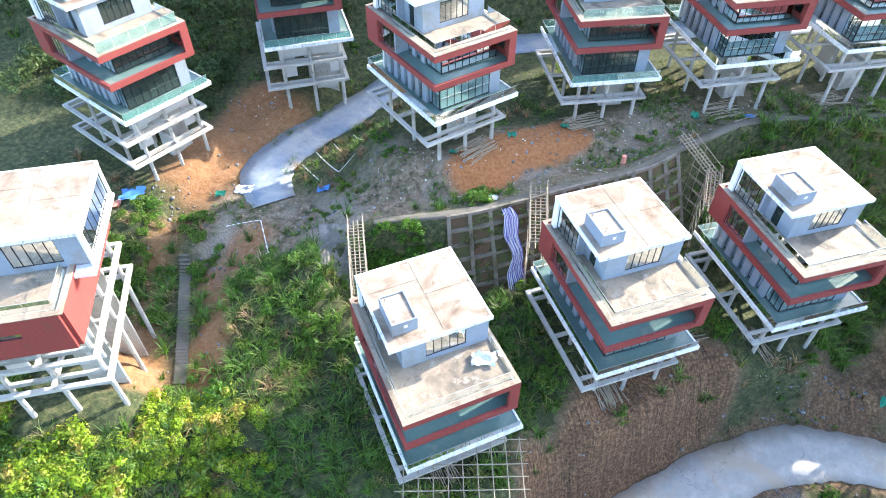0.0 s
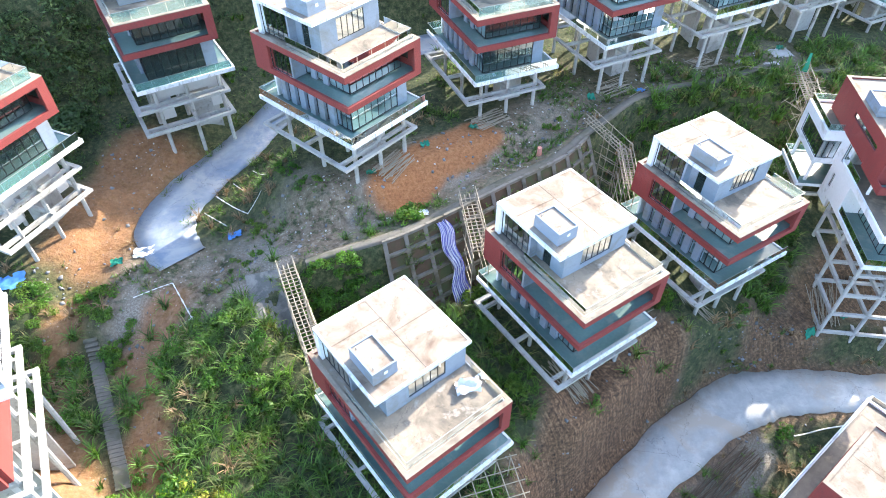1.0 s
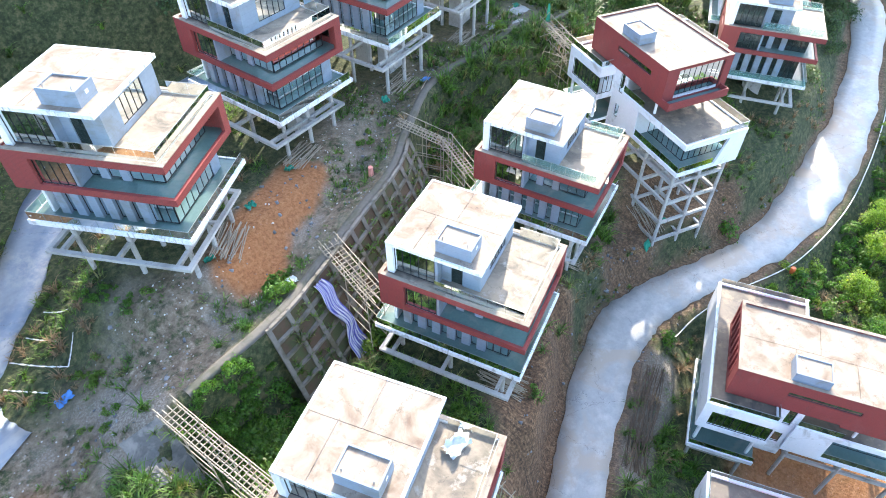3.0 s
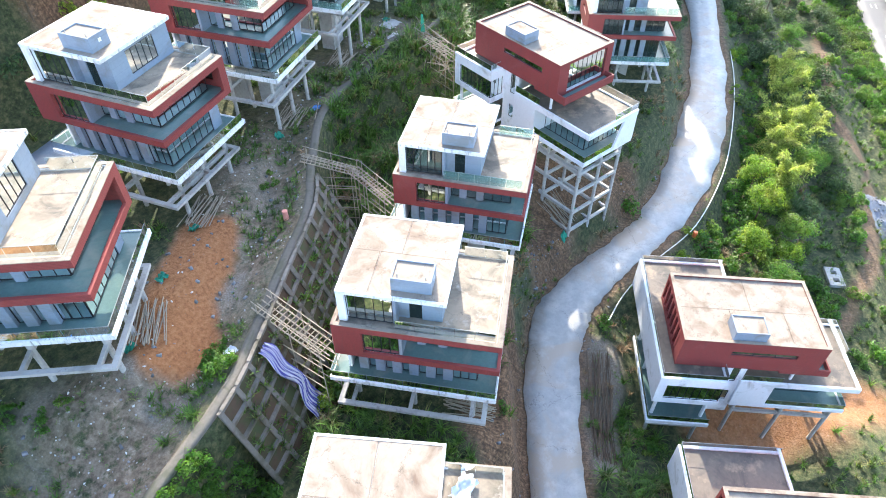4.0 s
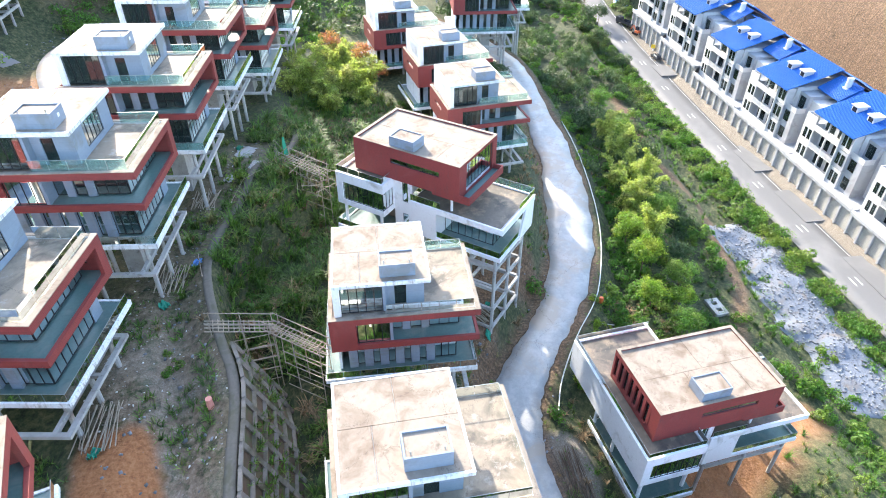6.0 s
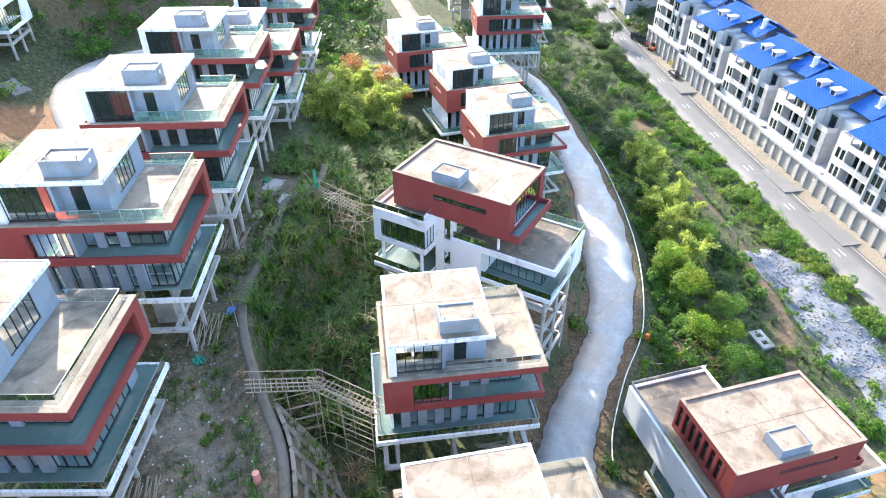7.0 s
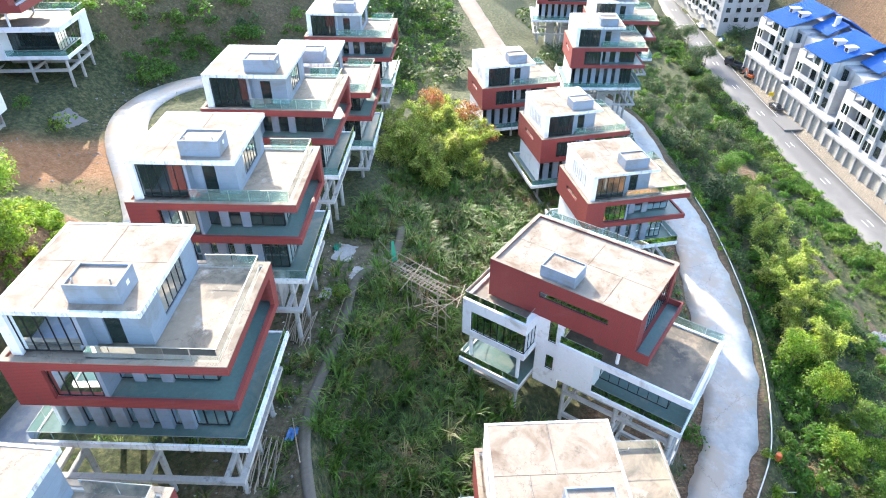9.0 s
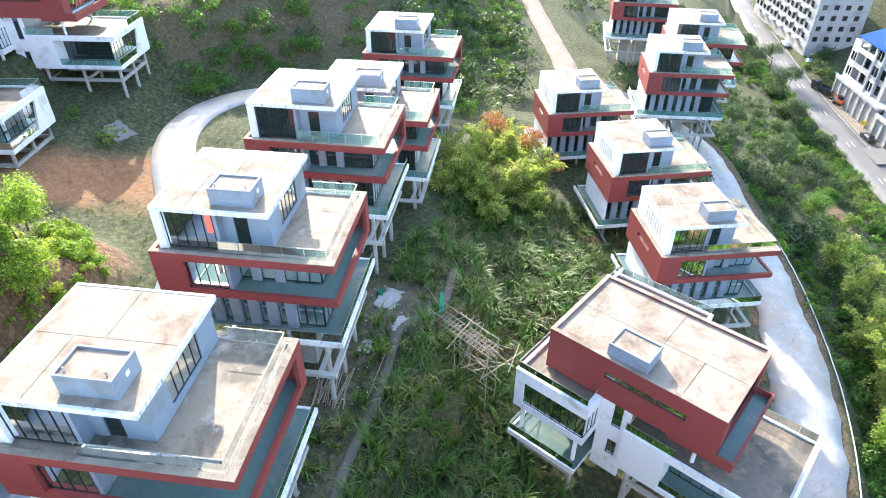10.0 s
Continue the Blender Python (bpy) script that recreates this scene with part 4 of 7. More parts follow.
def stilts(h, levels, us=(0.8, 5.8, 11.0), vs=(1.8, 5.2, 8.8), top=-0.45, core=True, drop=2.84, pole=0.44):
    """Concrete frame under a house, down to the ground on which it stands."""
    m = h.matrix_basis
    for u in us:
        for v in vs:
            p = m @ Vector((u, v, 0))
            base = gz(p.x, p.y) - p.z - 0.5
            part("stilt", Geo().tube((u, v, base), (u, v, top), pole / 2, pole / 2, 8), M_CONC, h, "concrete column")
    for k in range(levels):
        z = top + 0.45 - drop * (k + 1)
        g = Geo()
        u0, u1, v0, v1 = -0.42, 12.31, -0.54, 9.54
        g.box(u0, u1, v0, v0 + 0.42, z - 0.3, z).box(u0, u1, v1 - 0.42, v1, z - 0.3, z)
        g.box(u0, u0 + 0.42, v0 + 0.42, v1 - 0.42, z - 0.3, z).box(u1 - 0.42, u1, v0 + 0.42, v1 - 0.42, z - 0.3, z)
        part("ring_beam", g, M_CONC, h, "raw concrete ring beam")
        for u in us:
            part("tie_beam", Geo().box(u - 0.15, u + 0.15, v0 + 0.42, v1 - 0.42, z - 0.42, z - 0.02), M_CONC, h)
        part("tie_beam", Geo().box(u0 + 0.42, u1 - 0.42, vs[1] - 0.15, vs[1] + 0.15, z - 0.4, z - 0.03), M_CONC, h)
    if core:
        ps = [m @ Vector((u, v, 0)) for u in (3.0, 8.4) for v in (vs[1] + 0.5, vs[-1] - 0.3)]
        base = min(gz(p.x, p.y) for p in ps) - m.translation.z - 0.4
        g = Geo().box(3.0, 5.0, vs[1] + 0.5, vs[1] + 0.75, base, top).box(6.6, 8.4, vs[1] + 0.5, vs[1] + 0.75, base, top)
        g.box(3.0, 3.25, vs[1] + 0.75, vs[-1] - 0.3, base, top).box(8.15, 8.4, vs[1] + 0.75, vs[-1] - 0.3, base, top)
        g.box(5.0, 6.6, vs[1] + 0.5, vs[1] + 0.75, -0.9, top)
        part("basement_wall", g, M_CONC, h, "bare concrete basement wall with a doorway")
    if levels == 2 and core:
        g = Geo().box(us[-1] - 1.2, us[-1] - 1.0, vs[0], vs[-1], top - 2.6, top).box(us[-1] - 1.2, us[-1] - 1.0, vs[0], vs[0] + 1.6, top - 5.2, top - 2.6).box(us[-1] - 1.2, us[-1] - 1.0, vs[-1] - 1.2, vs[-1], top - 5.2, top - 2.6)
        part("infill_wall", g, M_PLAST, h, "pale rendered infill wall between the columns")


# place: x, y, height of the red frame's top, turn, levels of ring beams
VILLAS = [
    (-7.97, 35.33, 23.51, -66.9, 1), (9.17, 43.6, 24.95, -71.5, 1), (27.28, 49.22, 24.65, -74.6, 1),
    (-42.04, 62.27, 35.63, -38.7, 2), (-24.3, 81.2, 36.02, -74.0, 2), (-7.99, 64.14, 36.12, -56.3, 1),
    (12.39, 75.74, 34.91, -82.2, 1), (27.98, 77.57, 35.97, -79.3, 1), (43.67, 80.19, 36.46, -79.2, 1),
    (60.95, 83.84, 36.17, -80.0, 1), (75.66, 85.13, 31.94, -79.5, 1), (97.79, 89.16, 31.28, -80.1, 1),
    (74.17, 45.29, 22.43, -65.6, 1), (88.99, 52.1, 22.66, -64.2, 1), (104.88, 63.06, 22.64, -65.0, 1),
    (120.24, 50.19, 25.09, -77.7, 1), (135.0, 48.0, 25.6, -80.5, 1), (158.0, 60.0, 25.4, -81.4, 1),
]
HOUSES = []
for x, y, z, turn, levels in VILLAS:
    m = pose(x, y, z - 7.14, 0, 0, turn)
    if HOUSES:
        HOUSES.append((copy_thing(HOUSES[0][0], m), levels))
    else:
        HOUSES.append((villa("villa", "red-framed concrete villa on stilts with a white penthouse, unfinished"), levels))
        HOUSES[0][0].matrix_basis = m
for house, levels in HOUSES:
    stilts(house, levels)
west = villa("villa", "red-walled concrete villa on tall bare stilts, seen from its closed end", closed_end=True)
west.matrix_basis = pose(-37.4, 37.6, 24.7, 0, 0, -77.7)
# this one has no lower storey and its penthouse stands at the far side, with a long window
for c in list(west.children):
    kind = c.name.split(".")[0]
    low, high = min(v.co.z for v in c.data.vertices), max(v.co.z for v in c.data.vertices)
    if high < 3.6 or kind in ("back_wall", "rear_wall") or (kind == "window" and min(v.co.y for v in c.data.vertices) > 9.2) or (kind == "handrail" and low < 3):
        for k in list(c.children):
            bpy.data.objects.remove(k)
        bpy.data.objects.remove(c)
    elif kind not in ("terrace_floor", "parapet_cap", "upstand", "handrail") and low > 6.97:
        c.location.y = 1.93
part("back_wall", Geo().box(0.3, 12.72, 9.27, 9.57, 3.53, 7.14), M_RED, west, "red tiled side wall")
part("rear_wall", Geo().box(0.54, 1.0, 10.75, 11.0, 7.0, 10.08).box(8.1, 8.6, 10.75, 11.0, 7.0, 10.08).box(1.0, 8.1, 10.75, 11.0, 7.0, 7.5).box(1.0, 8.1, 10.75, 11.0, 9.75, 10.08), M_WHITE, west, "white wall round a long window")
pane_row(west, "window", 1.0, 8.1, 10.85, 10.85, 7.5, 9.75, 1.0)
part("overhang_slab", Geo().box(0.3, 9.4, 9.6, 11.05, 6.75, 6.99), M_WHITE, west, "white slab under the penthouse")
stilts(west, 2, top=3.53)
# thin orange panels behind some penthouse and middle windows
for k in (2, 6, 7, 8, 9):
    part("orange_board", Geo().box(2.5 + 0.3 * (k % 3), 3.6 + 0.3 * (k % 3), 1.55, 1.62, 7.1, 9.3), M_PINK if k == 2 else M_ORANGE, HOUSES[k][0], "orange panel behind the glass")


# ---- split-level houses: white boxes on stilts with a red box laid across the top ----
def split_house(m, levels, label, end_levels=2):
    """Heights are from the top of the red box."""
    h = thing("split_level_house", m, label, "house", "split-level houses")
    # red box
    g = Geo().holed((0, 5.0, 11.4, 14), (-4.05, -2.0, -1.35, 0), (1, 1), 0, 0.3)
    part("front_wall", g, M_RED, h, "red tiled front wall of the upper box")
    part("rear_wall", Geo().box(0, 14, 8.7, 9, -4.05, 0), M_RED, h, "red tiled rear wall")
    g = Geo().box(13.7, 14, 0.3, 1.6, -4.05, 0).box(13.7, 14, 1.6, 8.7, -0.35, 0).box(13.7, 14, 8.0, 8.7, -4.05, -0.35)
    part("end_frame", g, M_RED, h, "red tiled frame round the end window")
    g = Geo().box(0, 0.3, 0.3, 1.4, -4.05, 0).box(0, 0.3, 1.4, 8.7, -4.05, -3.5).box(0, 0.3, 1.4, 8.7, -0.6, 0)
    fins = [1.4 + 1.04 * i for i in range(8)]
    part("slot_wall", g, M_RED, h, "red tiled wall with slots")
    for s in fins[:-1]:
        part("fin", Geo().box(-0.02, 0.3, s, s + 0.42, -3.5, -0.6), M_RED, h, "red tiled fin")
    for s in fins[:-1]:
        part("slot_pane", Geo().box(0.2, 0.22, s + 0.42, s + 1.04, -3.5, -0.6), M_GLASS, h)
    pane_row(h, "slit_window", 5.0, 11.4, 0.15, 0.15, -2.0, -1.35, 2.1)
    pane_row(h, "window", 13.8, 13.8, 1.6, 8.0, -3.5, -0.35, 0.8)
    part("box_floor", Geo().box(0.3, 13.7, 0.3, 8.7, -4.05, -3.75), M_WHITE, h)
    # room shade is coloured into these walls
    part("inner_wall", Geo().box(4.5, 4.7, 0.4, 8.6, -3.75, -0.4).box(9.5, 9.7, 0.4, 8.6, -3.75, -0.4).box(4.7, 9.5, 5.0, 5.2, -3.75, -0.4), M_DARK, h, "bare inner walls, dark colour standing for room shade")
    for a, b, c, d in ((0.3, 5.2, 0.3, 4.4), (5.24, 10.6, 0.3, 4.4), (10.64, 13.7, 0.3, 4.4), (0.3, 7.4, 4.44, 8.7), (7.44, 13.7, 4.44, 8.7)):
        part("screed_panel", Geo().box(a, b, c, d, -0.35, -0.14), M_ROOF, h, "stained tan roof screed")
    part("parapet_cap", Geo().ring((-0.02, 14.02, -0.02, 9.02), (0.34, 13.66, 0.34, 8.66), 0, 0.06), M_ROOF, h, "pale parapet cap")
    g = Geo().box(14.0, 15.3, 0.0, 8.4, -4.4, -4.1).box(15.15, 15.3, 0, 8.4, -4.1, -3.45).box(14.0, 15.15, 0, 0.15, -4.1, -3.45).box(14.0, 15.15, 8.25, 8.4, -4.1, -3.45).box(10.5, 14.0, 0.02, 9.0, -4.4, -4.05)
    part("tray_balcony", g, M_RED, h, "red tiled tray balcony")
    part("tray_floor", Geo().box(14.02, 15.14, 0.16, 8.24, -4.1, -4.06), M_BALC, h)
    g = Geo().box(4.7, 7.9, 0.4, 2.7, -0.14, 1.0)
    for b in ((4.7, 7.9, 0.4, 0.52), (4.7, 7.9, 2.58, 2.7), (4.7, 4.82, 0.52, 2.58), (7.78, 7.9, 0.52, 2.58)):
        g.box(*b, 1.0, 1.16)
    hatch = part("roof_hatch", g, M_GREY, h, "blue-grey block roof hatch")
    part("hatch_top", Geo().box(4.82, 7.78, 0.52, 2.58, 1.0, 1.05), M_ROOF, hatch, "cream screed")
    # white side box, L-shaped, with its own roof terrace
    g = Geo().box(-1.6, 5.1, -1.9, -1.6, -8.3, -7.6).box(-1.6, -0.7, -1.9, -1.6, -7.6, -5.2).box(-1.6, 5.1, -1.9, -1.6, -5.2, -4.0).box(-1.6, -1.3, -1.6, 14.9, -8.3, -4.0)
    g.box(4.8, 5.1, -1.6, 0.2, -8.3, -7.6).box(4.8, 5.1, -1.6, 0.2, -5.2, -4.0).box(4.8, 5.1, 0.2, 9.4, -8.3, -4.4)
    g.box(-1.3, 8.0, 14.6, 14.9, -8.3, -4.0).box(7.7, 8.0, 9.4, 14.6, -8.3, -4.0).box(5.1, 7.7, 9.4, 9.7, -8.3, -4.0)
    part("side_box", g, M_WHITE, h, "white rendered side box")
    part("side_floor", Geo().box(-1.3, 4.8, -1.6, 14.6, -8.3, -8.05).box(4.8, 7.7, 9.7, 14.6, -8.3, -8.05), M_WHITE, h)
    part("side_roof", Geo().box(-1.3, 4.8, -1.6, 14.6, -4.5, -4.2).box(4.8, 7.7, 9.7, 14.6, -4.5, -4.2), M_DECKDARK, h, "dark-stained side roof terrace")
    pane_row(h, "window", -0.7, 4.95, -1.75, -1.75, -7.6, -5.2, 0.7)
    pane_row(h, "window", 4.95, 4.95, -1.75, 0.2, -7.6, -5.2, 0.65)
    rail(h, [(4.9, -0.2), (4.9, -1.75), (-1.45, -1.75), (-1.45, 14.75), (7.85, 14.75)], -4.0, 0.8)
    g = Geo().box(-1.6, 5.0, -2.4, 9.0, -11.75, -11.35)
    for b in ((-1.6, 5.0, -2.4, -2.2), (-1.6, -1.4, -2.2, 9.0)):
        g.box(*b, -11.35, -11.2)
    part("lower_balcony", g, M_WHITE, h, "white lower balcony slab")
    part("balcony_floor", Geo().box(-1.39, 4.99, -2.19, 8.9, -11.35, -11.32), M_BALC, h)
    rail(h, [(4.9, -2.3), (-1.5, -2.3), (-1.5, 8.9)], -11.2, 0.85)
    for u, v in ((-0.9, -1.3), (4.3, -1.3), (-0.9, 4.5), (-0.9, 8.6)):
        part("column", Geo().tube((u, v, -11.35), (u, v, -8.3), 0.2, 0.2, 8), M_WHITE, h, "white round column")
    # recess shade under the side box is in this wall's dark colour
    part("recess_wall", Geo().box(-0.2, 5.0, 2.4, 2.6, -11.35, -8.3), M_DARK, h, "bare inner walls, dark colour standing for room shade")
    # white stair tower between the two halves
    part("link_wall", Geo().box(5.1, 6.2, 0.4, 0.7, -12.5, -4.05).box(7.0, 7.6, 0.4, 0.7, -12.5, -4.05).box(6.2, 7.0, 0.4, 0.7, -8.6, -7.0).box(6.2, 7.0, 0.4, 0.7, -12.5, -10.4), M_WHITE, h, "white stair wall")
    pane_row(h, "stair_window", 6.2, 7.0, 0.55, 0.55, -7.0, -4.1, 0.8)
    pane_row(h, "stair_window", 6.2, 7.0, 0.55, 0.55, -10.4, -8.6, 0.8)
    # lower wing with terrace roof
    g = Geo().box(7.4, 19.5, 0.0, 8.7, -6.95, -6.45)
    for b in ((7.4, 19.5, 0, 0.22), (19.28, 19.5, 0.22, 8.7), (12.0, 19.28, 8.48, 8.7)):
        g.box(*b, -6.45, -6.25)
    part("wing_roof", g, M_WHITE, h, "white roof slab of the lower wing")
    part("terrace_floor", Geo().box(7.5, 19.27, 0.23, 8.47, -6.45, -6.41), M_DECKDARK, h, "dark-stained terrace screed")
    part("upstand", Geo().box(19.1, 19.28, 0.23, 8.47, -6.41, -6.28), M_CONC, h)
    rail(h, [(19.38, 4.5), (19.38, 8.6), (13.0, 8.6)], -6.25, 0.9)
    rail(h, [(7.5, 0.12), (11.5, 0.12)], -6.25, 0.9)
    for u, v in ((12.6, 0.9), (12.6, 7.8)):
        part("stub_post", Geo().tube((u, v, -6.41), (u, v, -4.4), 0.16, 0.16, 8), M_WHITE, h)
    g = Geo().box(7.4, 19.4, 0.0, 8.7, -10.75, -10.4)
    for b in ((11.0, 19.4, 0, 0.2), (19.2, 19.4, 0.2, 8.7)):
        g.box(*b, -10.4, -10.25)
    part("wing_floor", g, M_WHITE, h, "white floor slab of the lower wing")
    part("balcony_floor", Geo().box(11.0, 19.19, 0.21, 8.6, -10.4, -10.36), M_BALC, h, "damp balcony floor coloured with the glass rails' teal tint")
    g = Geo().box(7.4, 11.0, 0.0, 0.3, -10.4, -6.95).box(10.7, 11.0, 0.3, 2.2, -10.4, -6.95)
    part("wing_wall", g, M_WHITE, h, "white rendered wing wall")
    g = Geo()
    n = len(g.v)
    g.v += [(19.2, 5.2, -10.4), (19.2, 8.7, -10.4), (19.2, 8.7, -6.95), (19.2, 6.4, -6.95), (19.45, 5.2, -10.4), (19.45, 8.7, -10.4), (19.45, 8.7, -6.95), (19.45, 6.4, -6.95)]
    g.f += [(n + 3, n + 2, n + 1, n), (n + 4, n + 5, n + 6, n + 7), (n, n + 1, n + 5, n + 4), (n + 1, n + 2, n + 6, n + 5), (n + 2, n + 3, n + 7, n + 6), (n + 3, n, n + 4, n + 7)]
    part("end_wall", g, M_WHITE, h, "white tapered end wall")
    pane_row(h, "window", 11.0, 17.4, 2.2, 2.2, -10.36, -7.0, 0.9)
    pane_row(h, "window", 17.4, 17.4, 2.2, 8.2, -10.36, -7.0, 0.9)
    # wing rooms: shade coloured into the walls
    part("inner_wall", Geo().box(11.0, 17.2, 5.4, 5.6, -10.36, -7.0).box(13.6, 13.8, 2.4, 5.4, -10.36, -7.0).box(7.6, 17.3, 8.3, 8.5, -10.36, -7.0), M_DARK, h, "bare inner walls, dark colour standing for room shade")
    rail(h, [(11.05, 0.1), (19.3, 0.1), (19.3, 5.0)], -10.25, 0.85)
    # stilts
    for us, vs, top, lv, drop in (((8.4, 13.5, 18.6), (0.6, 4.4, 8.0), -10.75, end_levels, 3.1), ((-0.9, 4.3), (-1.3, 4.0, 8.4), -11.75, levels, 3.0)):
        for u in us:
            for v in vs:
                p = m @ Vector((u, v, 0))
                part("stilt", Geo().tube((u, v, min(gz(p.x, p.y) - m.translation.z - 0.5, top - 0.5)), (u, v, top), 0.22, 0.22, 8), M_CONC, h, "concrete column")
        for k in range(lv):
            z = top - drop * (k + 1) + 1.6
            for v in vs:
                part("beam", Geo().box(us[0], us[-1], v - 0.16, v + 0.16, z - 0.4, z), M_CONC, h, "raw concrete beam")
            for u in us:
                part("beam", Geo().box(u - 0.15, u + 0.15, vs[0], vs[-1], z - 0.41, z - 0.012), M_CONC, h, "raw concrete beam")
    return h


split_house(pose(54.32, 53.66, 27.74, 0, 0, -112.4), 1, "white split-level house with a red upper box, on tall stilts", 4)
split_house(pose(31.53, 19.06, 12.46, 0, 0, -66.8), 1, "white split-level house with a slotted red box, below the road", 1)
split_house(pose(10.9, 8.8, 10.7, 0, 0, -65.8), 1, "white split-level house with a red box, lowest on the slope", 1)
split_house(pose(77.7, 136.5, 41.5, 0, 0, -74.7), 1, "weathered split-level house above the turning road", 1)
split_house(pose(56.3, 133.7, 39.6, 0, 0, -73.3), 1, "weathered pale split-level house on the upper yard", 1)


# ---- lattice of concrete ribs on the cut bank under the bench ----
def along(line, s):
    d = np.concatenate([[0], np.cumsum(np.hypot(*np.diff(np.asarray(line)[:, :2], axis=0).T))])
    return np.array([np.interp(s, d, np.asarray(line)[:, k]) for k in range(3)])


def length(line):
    return float(np.hypot(*np.diff(np.asarray(line)[:, :2], axis=0).T).sum())


def wall_point(s, f):
    """s: metres along the bank's top, f: 0 at the top, 1 at the toe."""
    a = along(EDGE, 9.5 + s)
    t = along(EDGE, 9.9 + s) - a
    n = np.array([t[1], -t[0], 0]) / np.hypot(t[0], t[1])
    top = a + n * 0.75 + np.array([0, 0, 0.15])
    return Vector(top + n * 3.6 * f + np.array([0, 0, -9.2 * f]))


WALL_LEN, COLS, TIERS = 27.0, 13, 6
lattice = tagged(new("retaining_lattice"), "weathered concrete rib lattice holding a brown cut bank", "retaining wall", kind="structure")
g = Geo()
for i in range(COLS * 2):
    a, b = [wall_point(WALL_LEN * k / (COLS * 2), 0) for k in (i, i + 1)]
    c, d = [wall_point(WALL_LEN * k / (COLS * 2), 1.05) for k in (i + 1, i)]
    m = [p.lerp(q, 0.5) for p, q in ((a, d), (b, c))]
    back = Vector((0, 0, -0.25))
    g.poly([d + back, c + back, m[1] + back, m[0] + back]).poly([m[0] + back, m[1] + back, b + back, a + back])
M_CUT = material("cut_bank_soil", (0.1, 0.066, 0.042), 0.95, vary=0.35, scale=0.6, stain=(0.07, 0.085, 0.035), stain_scale=0.4, stain_at=(0.45, 0.6), bump=0.6)
M_RIB = material("weathered_rib", (0.2, 0.183, 0.16), 0.9, vary=0.3, stain=(0.1, 0.09, 0.06), stain_scale=0.5, stain_at=(0.46, 0.64), bump=0.4)
part("bank_face", g, M_CUT, lattice, "brown soil between the ribs")
for i in range(COLS + 1):
    s = WALL_LEN * i / COLS
    part("rib", Geo().bar(wall_point(s, -0.01), wall_point(s, 1.05), 0.3, 0.4), M_RIB, lattice, "weathered concrete rib")
for k in range(TIERS + 1):
    for i in range(COLS):
        s0, s1 = WALL_LEN * i / COLS + 0.18, WALL_LEN * (i + 1) / COLS - 0.18
        part("cross_beam", Geo().bar(wall_point(s0, k / TIERS), wall_point(s1, k / TIERS), 0.3, 0.34), M_RIB, lattice)

# drain along the bench's edge above the green hollow
drain = [tuple(along(EDGE, s) + np.array([0, 0, 0.12])) for s in np.arange(2, length(EDGE), 1.0)]
drain = [(x, y, gz(x, y) + 0.12) for x, y, z in drain]
M_DRAIN = material("weathered_kerb", (0.14, 0.13, 0.112), 0.9, vary=0.3, stain=(0.1, 0.1, 0.07), stain_scale=0.5)
ribbon("kerb_drain", drain, 0.42, M_DRAIN, "weathered concrete drain along the bench edge", lift=0.05, thick=0.4, cat="drain")


# ---- bamboo gangways from the bench to the houses ----
def gangway(pts, width, label, messy=0):
    rnd = random.Random(len(pts) * 7 + int(pts[0][0] * 10))
    h = thing("bamboo_gangway", pose(0, 0, 0), label, "gangway", "bamboo gangways")
    for p, q in zip(pts, pts[1:]):
        p, q = Vector(p), Vector(q)
        d = (q - p).normalized()
        side = d.cross(Vector((0, 0, 1))).normalized() * (width / 2)
        for s in (-1, -0.3, 0.3, 1):
            part("bearer", Geo().tube(p + side * s - d * 0.5, q + side * s + d * 0.5, 0.06, 0.06, 5), M_BAMBOO, h)
        n = int((q - p).length / 0.42)
        for i in range(n):
            c = p.lerp(q, (i + 0.5) / n) + Vector((0, 0, 0.09))
            e = rnd.uniform(0.05, 0.5)
            part("tread", Geo().tube(c - side * (1 + e * 0.4), c + side * (1 + e * 0.4), 0.045, 0.045, 5), M_BAMBOO, h)
        for s in (-1, 1):
            for z in (0.95,):
                part("handrail", Geo().tube(p + side * s + Vector((0, 0, z)) - d * 0.4, q + side * s + Vector((0, 0, z)) + d * 0.3, 0.045, 0.045, 5), M_BAMBOO, h)
            k = max(2, int((q - p).length / 2.4))
            for i in range(k + 1):
                c = p.lerp(q, i / k) + side * s
                part("post", Geo().tube((c.x, c.y, gz(c.x, c.y) - 0.3), c + Vector((rnd.uniform(-0.1, 0.1), rnd.uniform(-0.1, 0.1), rnd.uniform(0.95, 1.15))), 0.05, 0.045, 5), M_BAMBOO, h)
        for z in (-1.5, -3.0, -4.5, -6.0):
            for s in (-1, 1):
                a, b = p.lerp(q, 0.25) + side * s, q + side * s
                zz = min(a.z, b.z) + z
                if zz > gz(b.x, b.y) + 0.3:
                    part("brace", Geo().tube((a.x, a.y, zz), (b.x, b.y, zz), 0.045, 0.045, 5), M_BAMBOO, h)
    for i in range(messy):
        c = Vector(pts[0]).lerp(Vector(pts[-1]), rnd.uniform(-0.1, 1.1)) + Vector((rnd.uniform(-1.6, 1.6), rnd.uniform(-1.6, 1.6), rnd.uniform(-2.0, 0.6)))
        d = Vector((rnd.uniform(-1, 1), rnd.uniform(-1, 1), rnd.uniform(-0.5, 0.8))).normalized() * rnd.uniform(1.2, 3.0)
        part("loose_pole", Geo().tube(c - d, c + d, 0.045, 0.04, 5), M_BAMBOO, h)
    return h


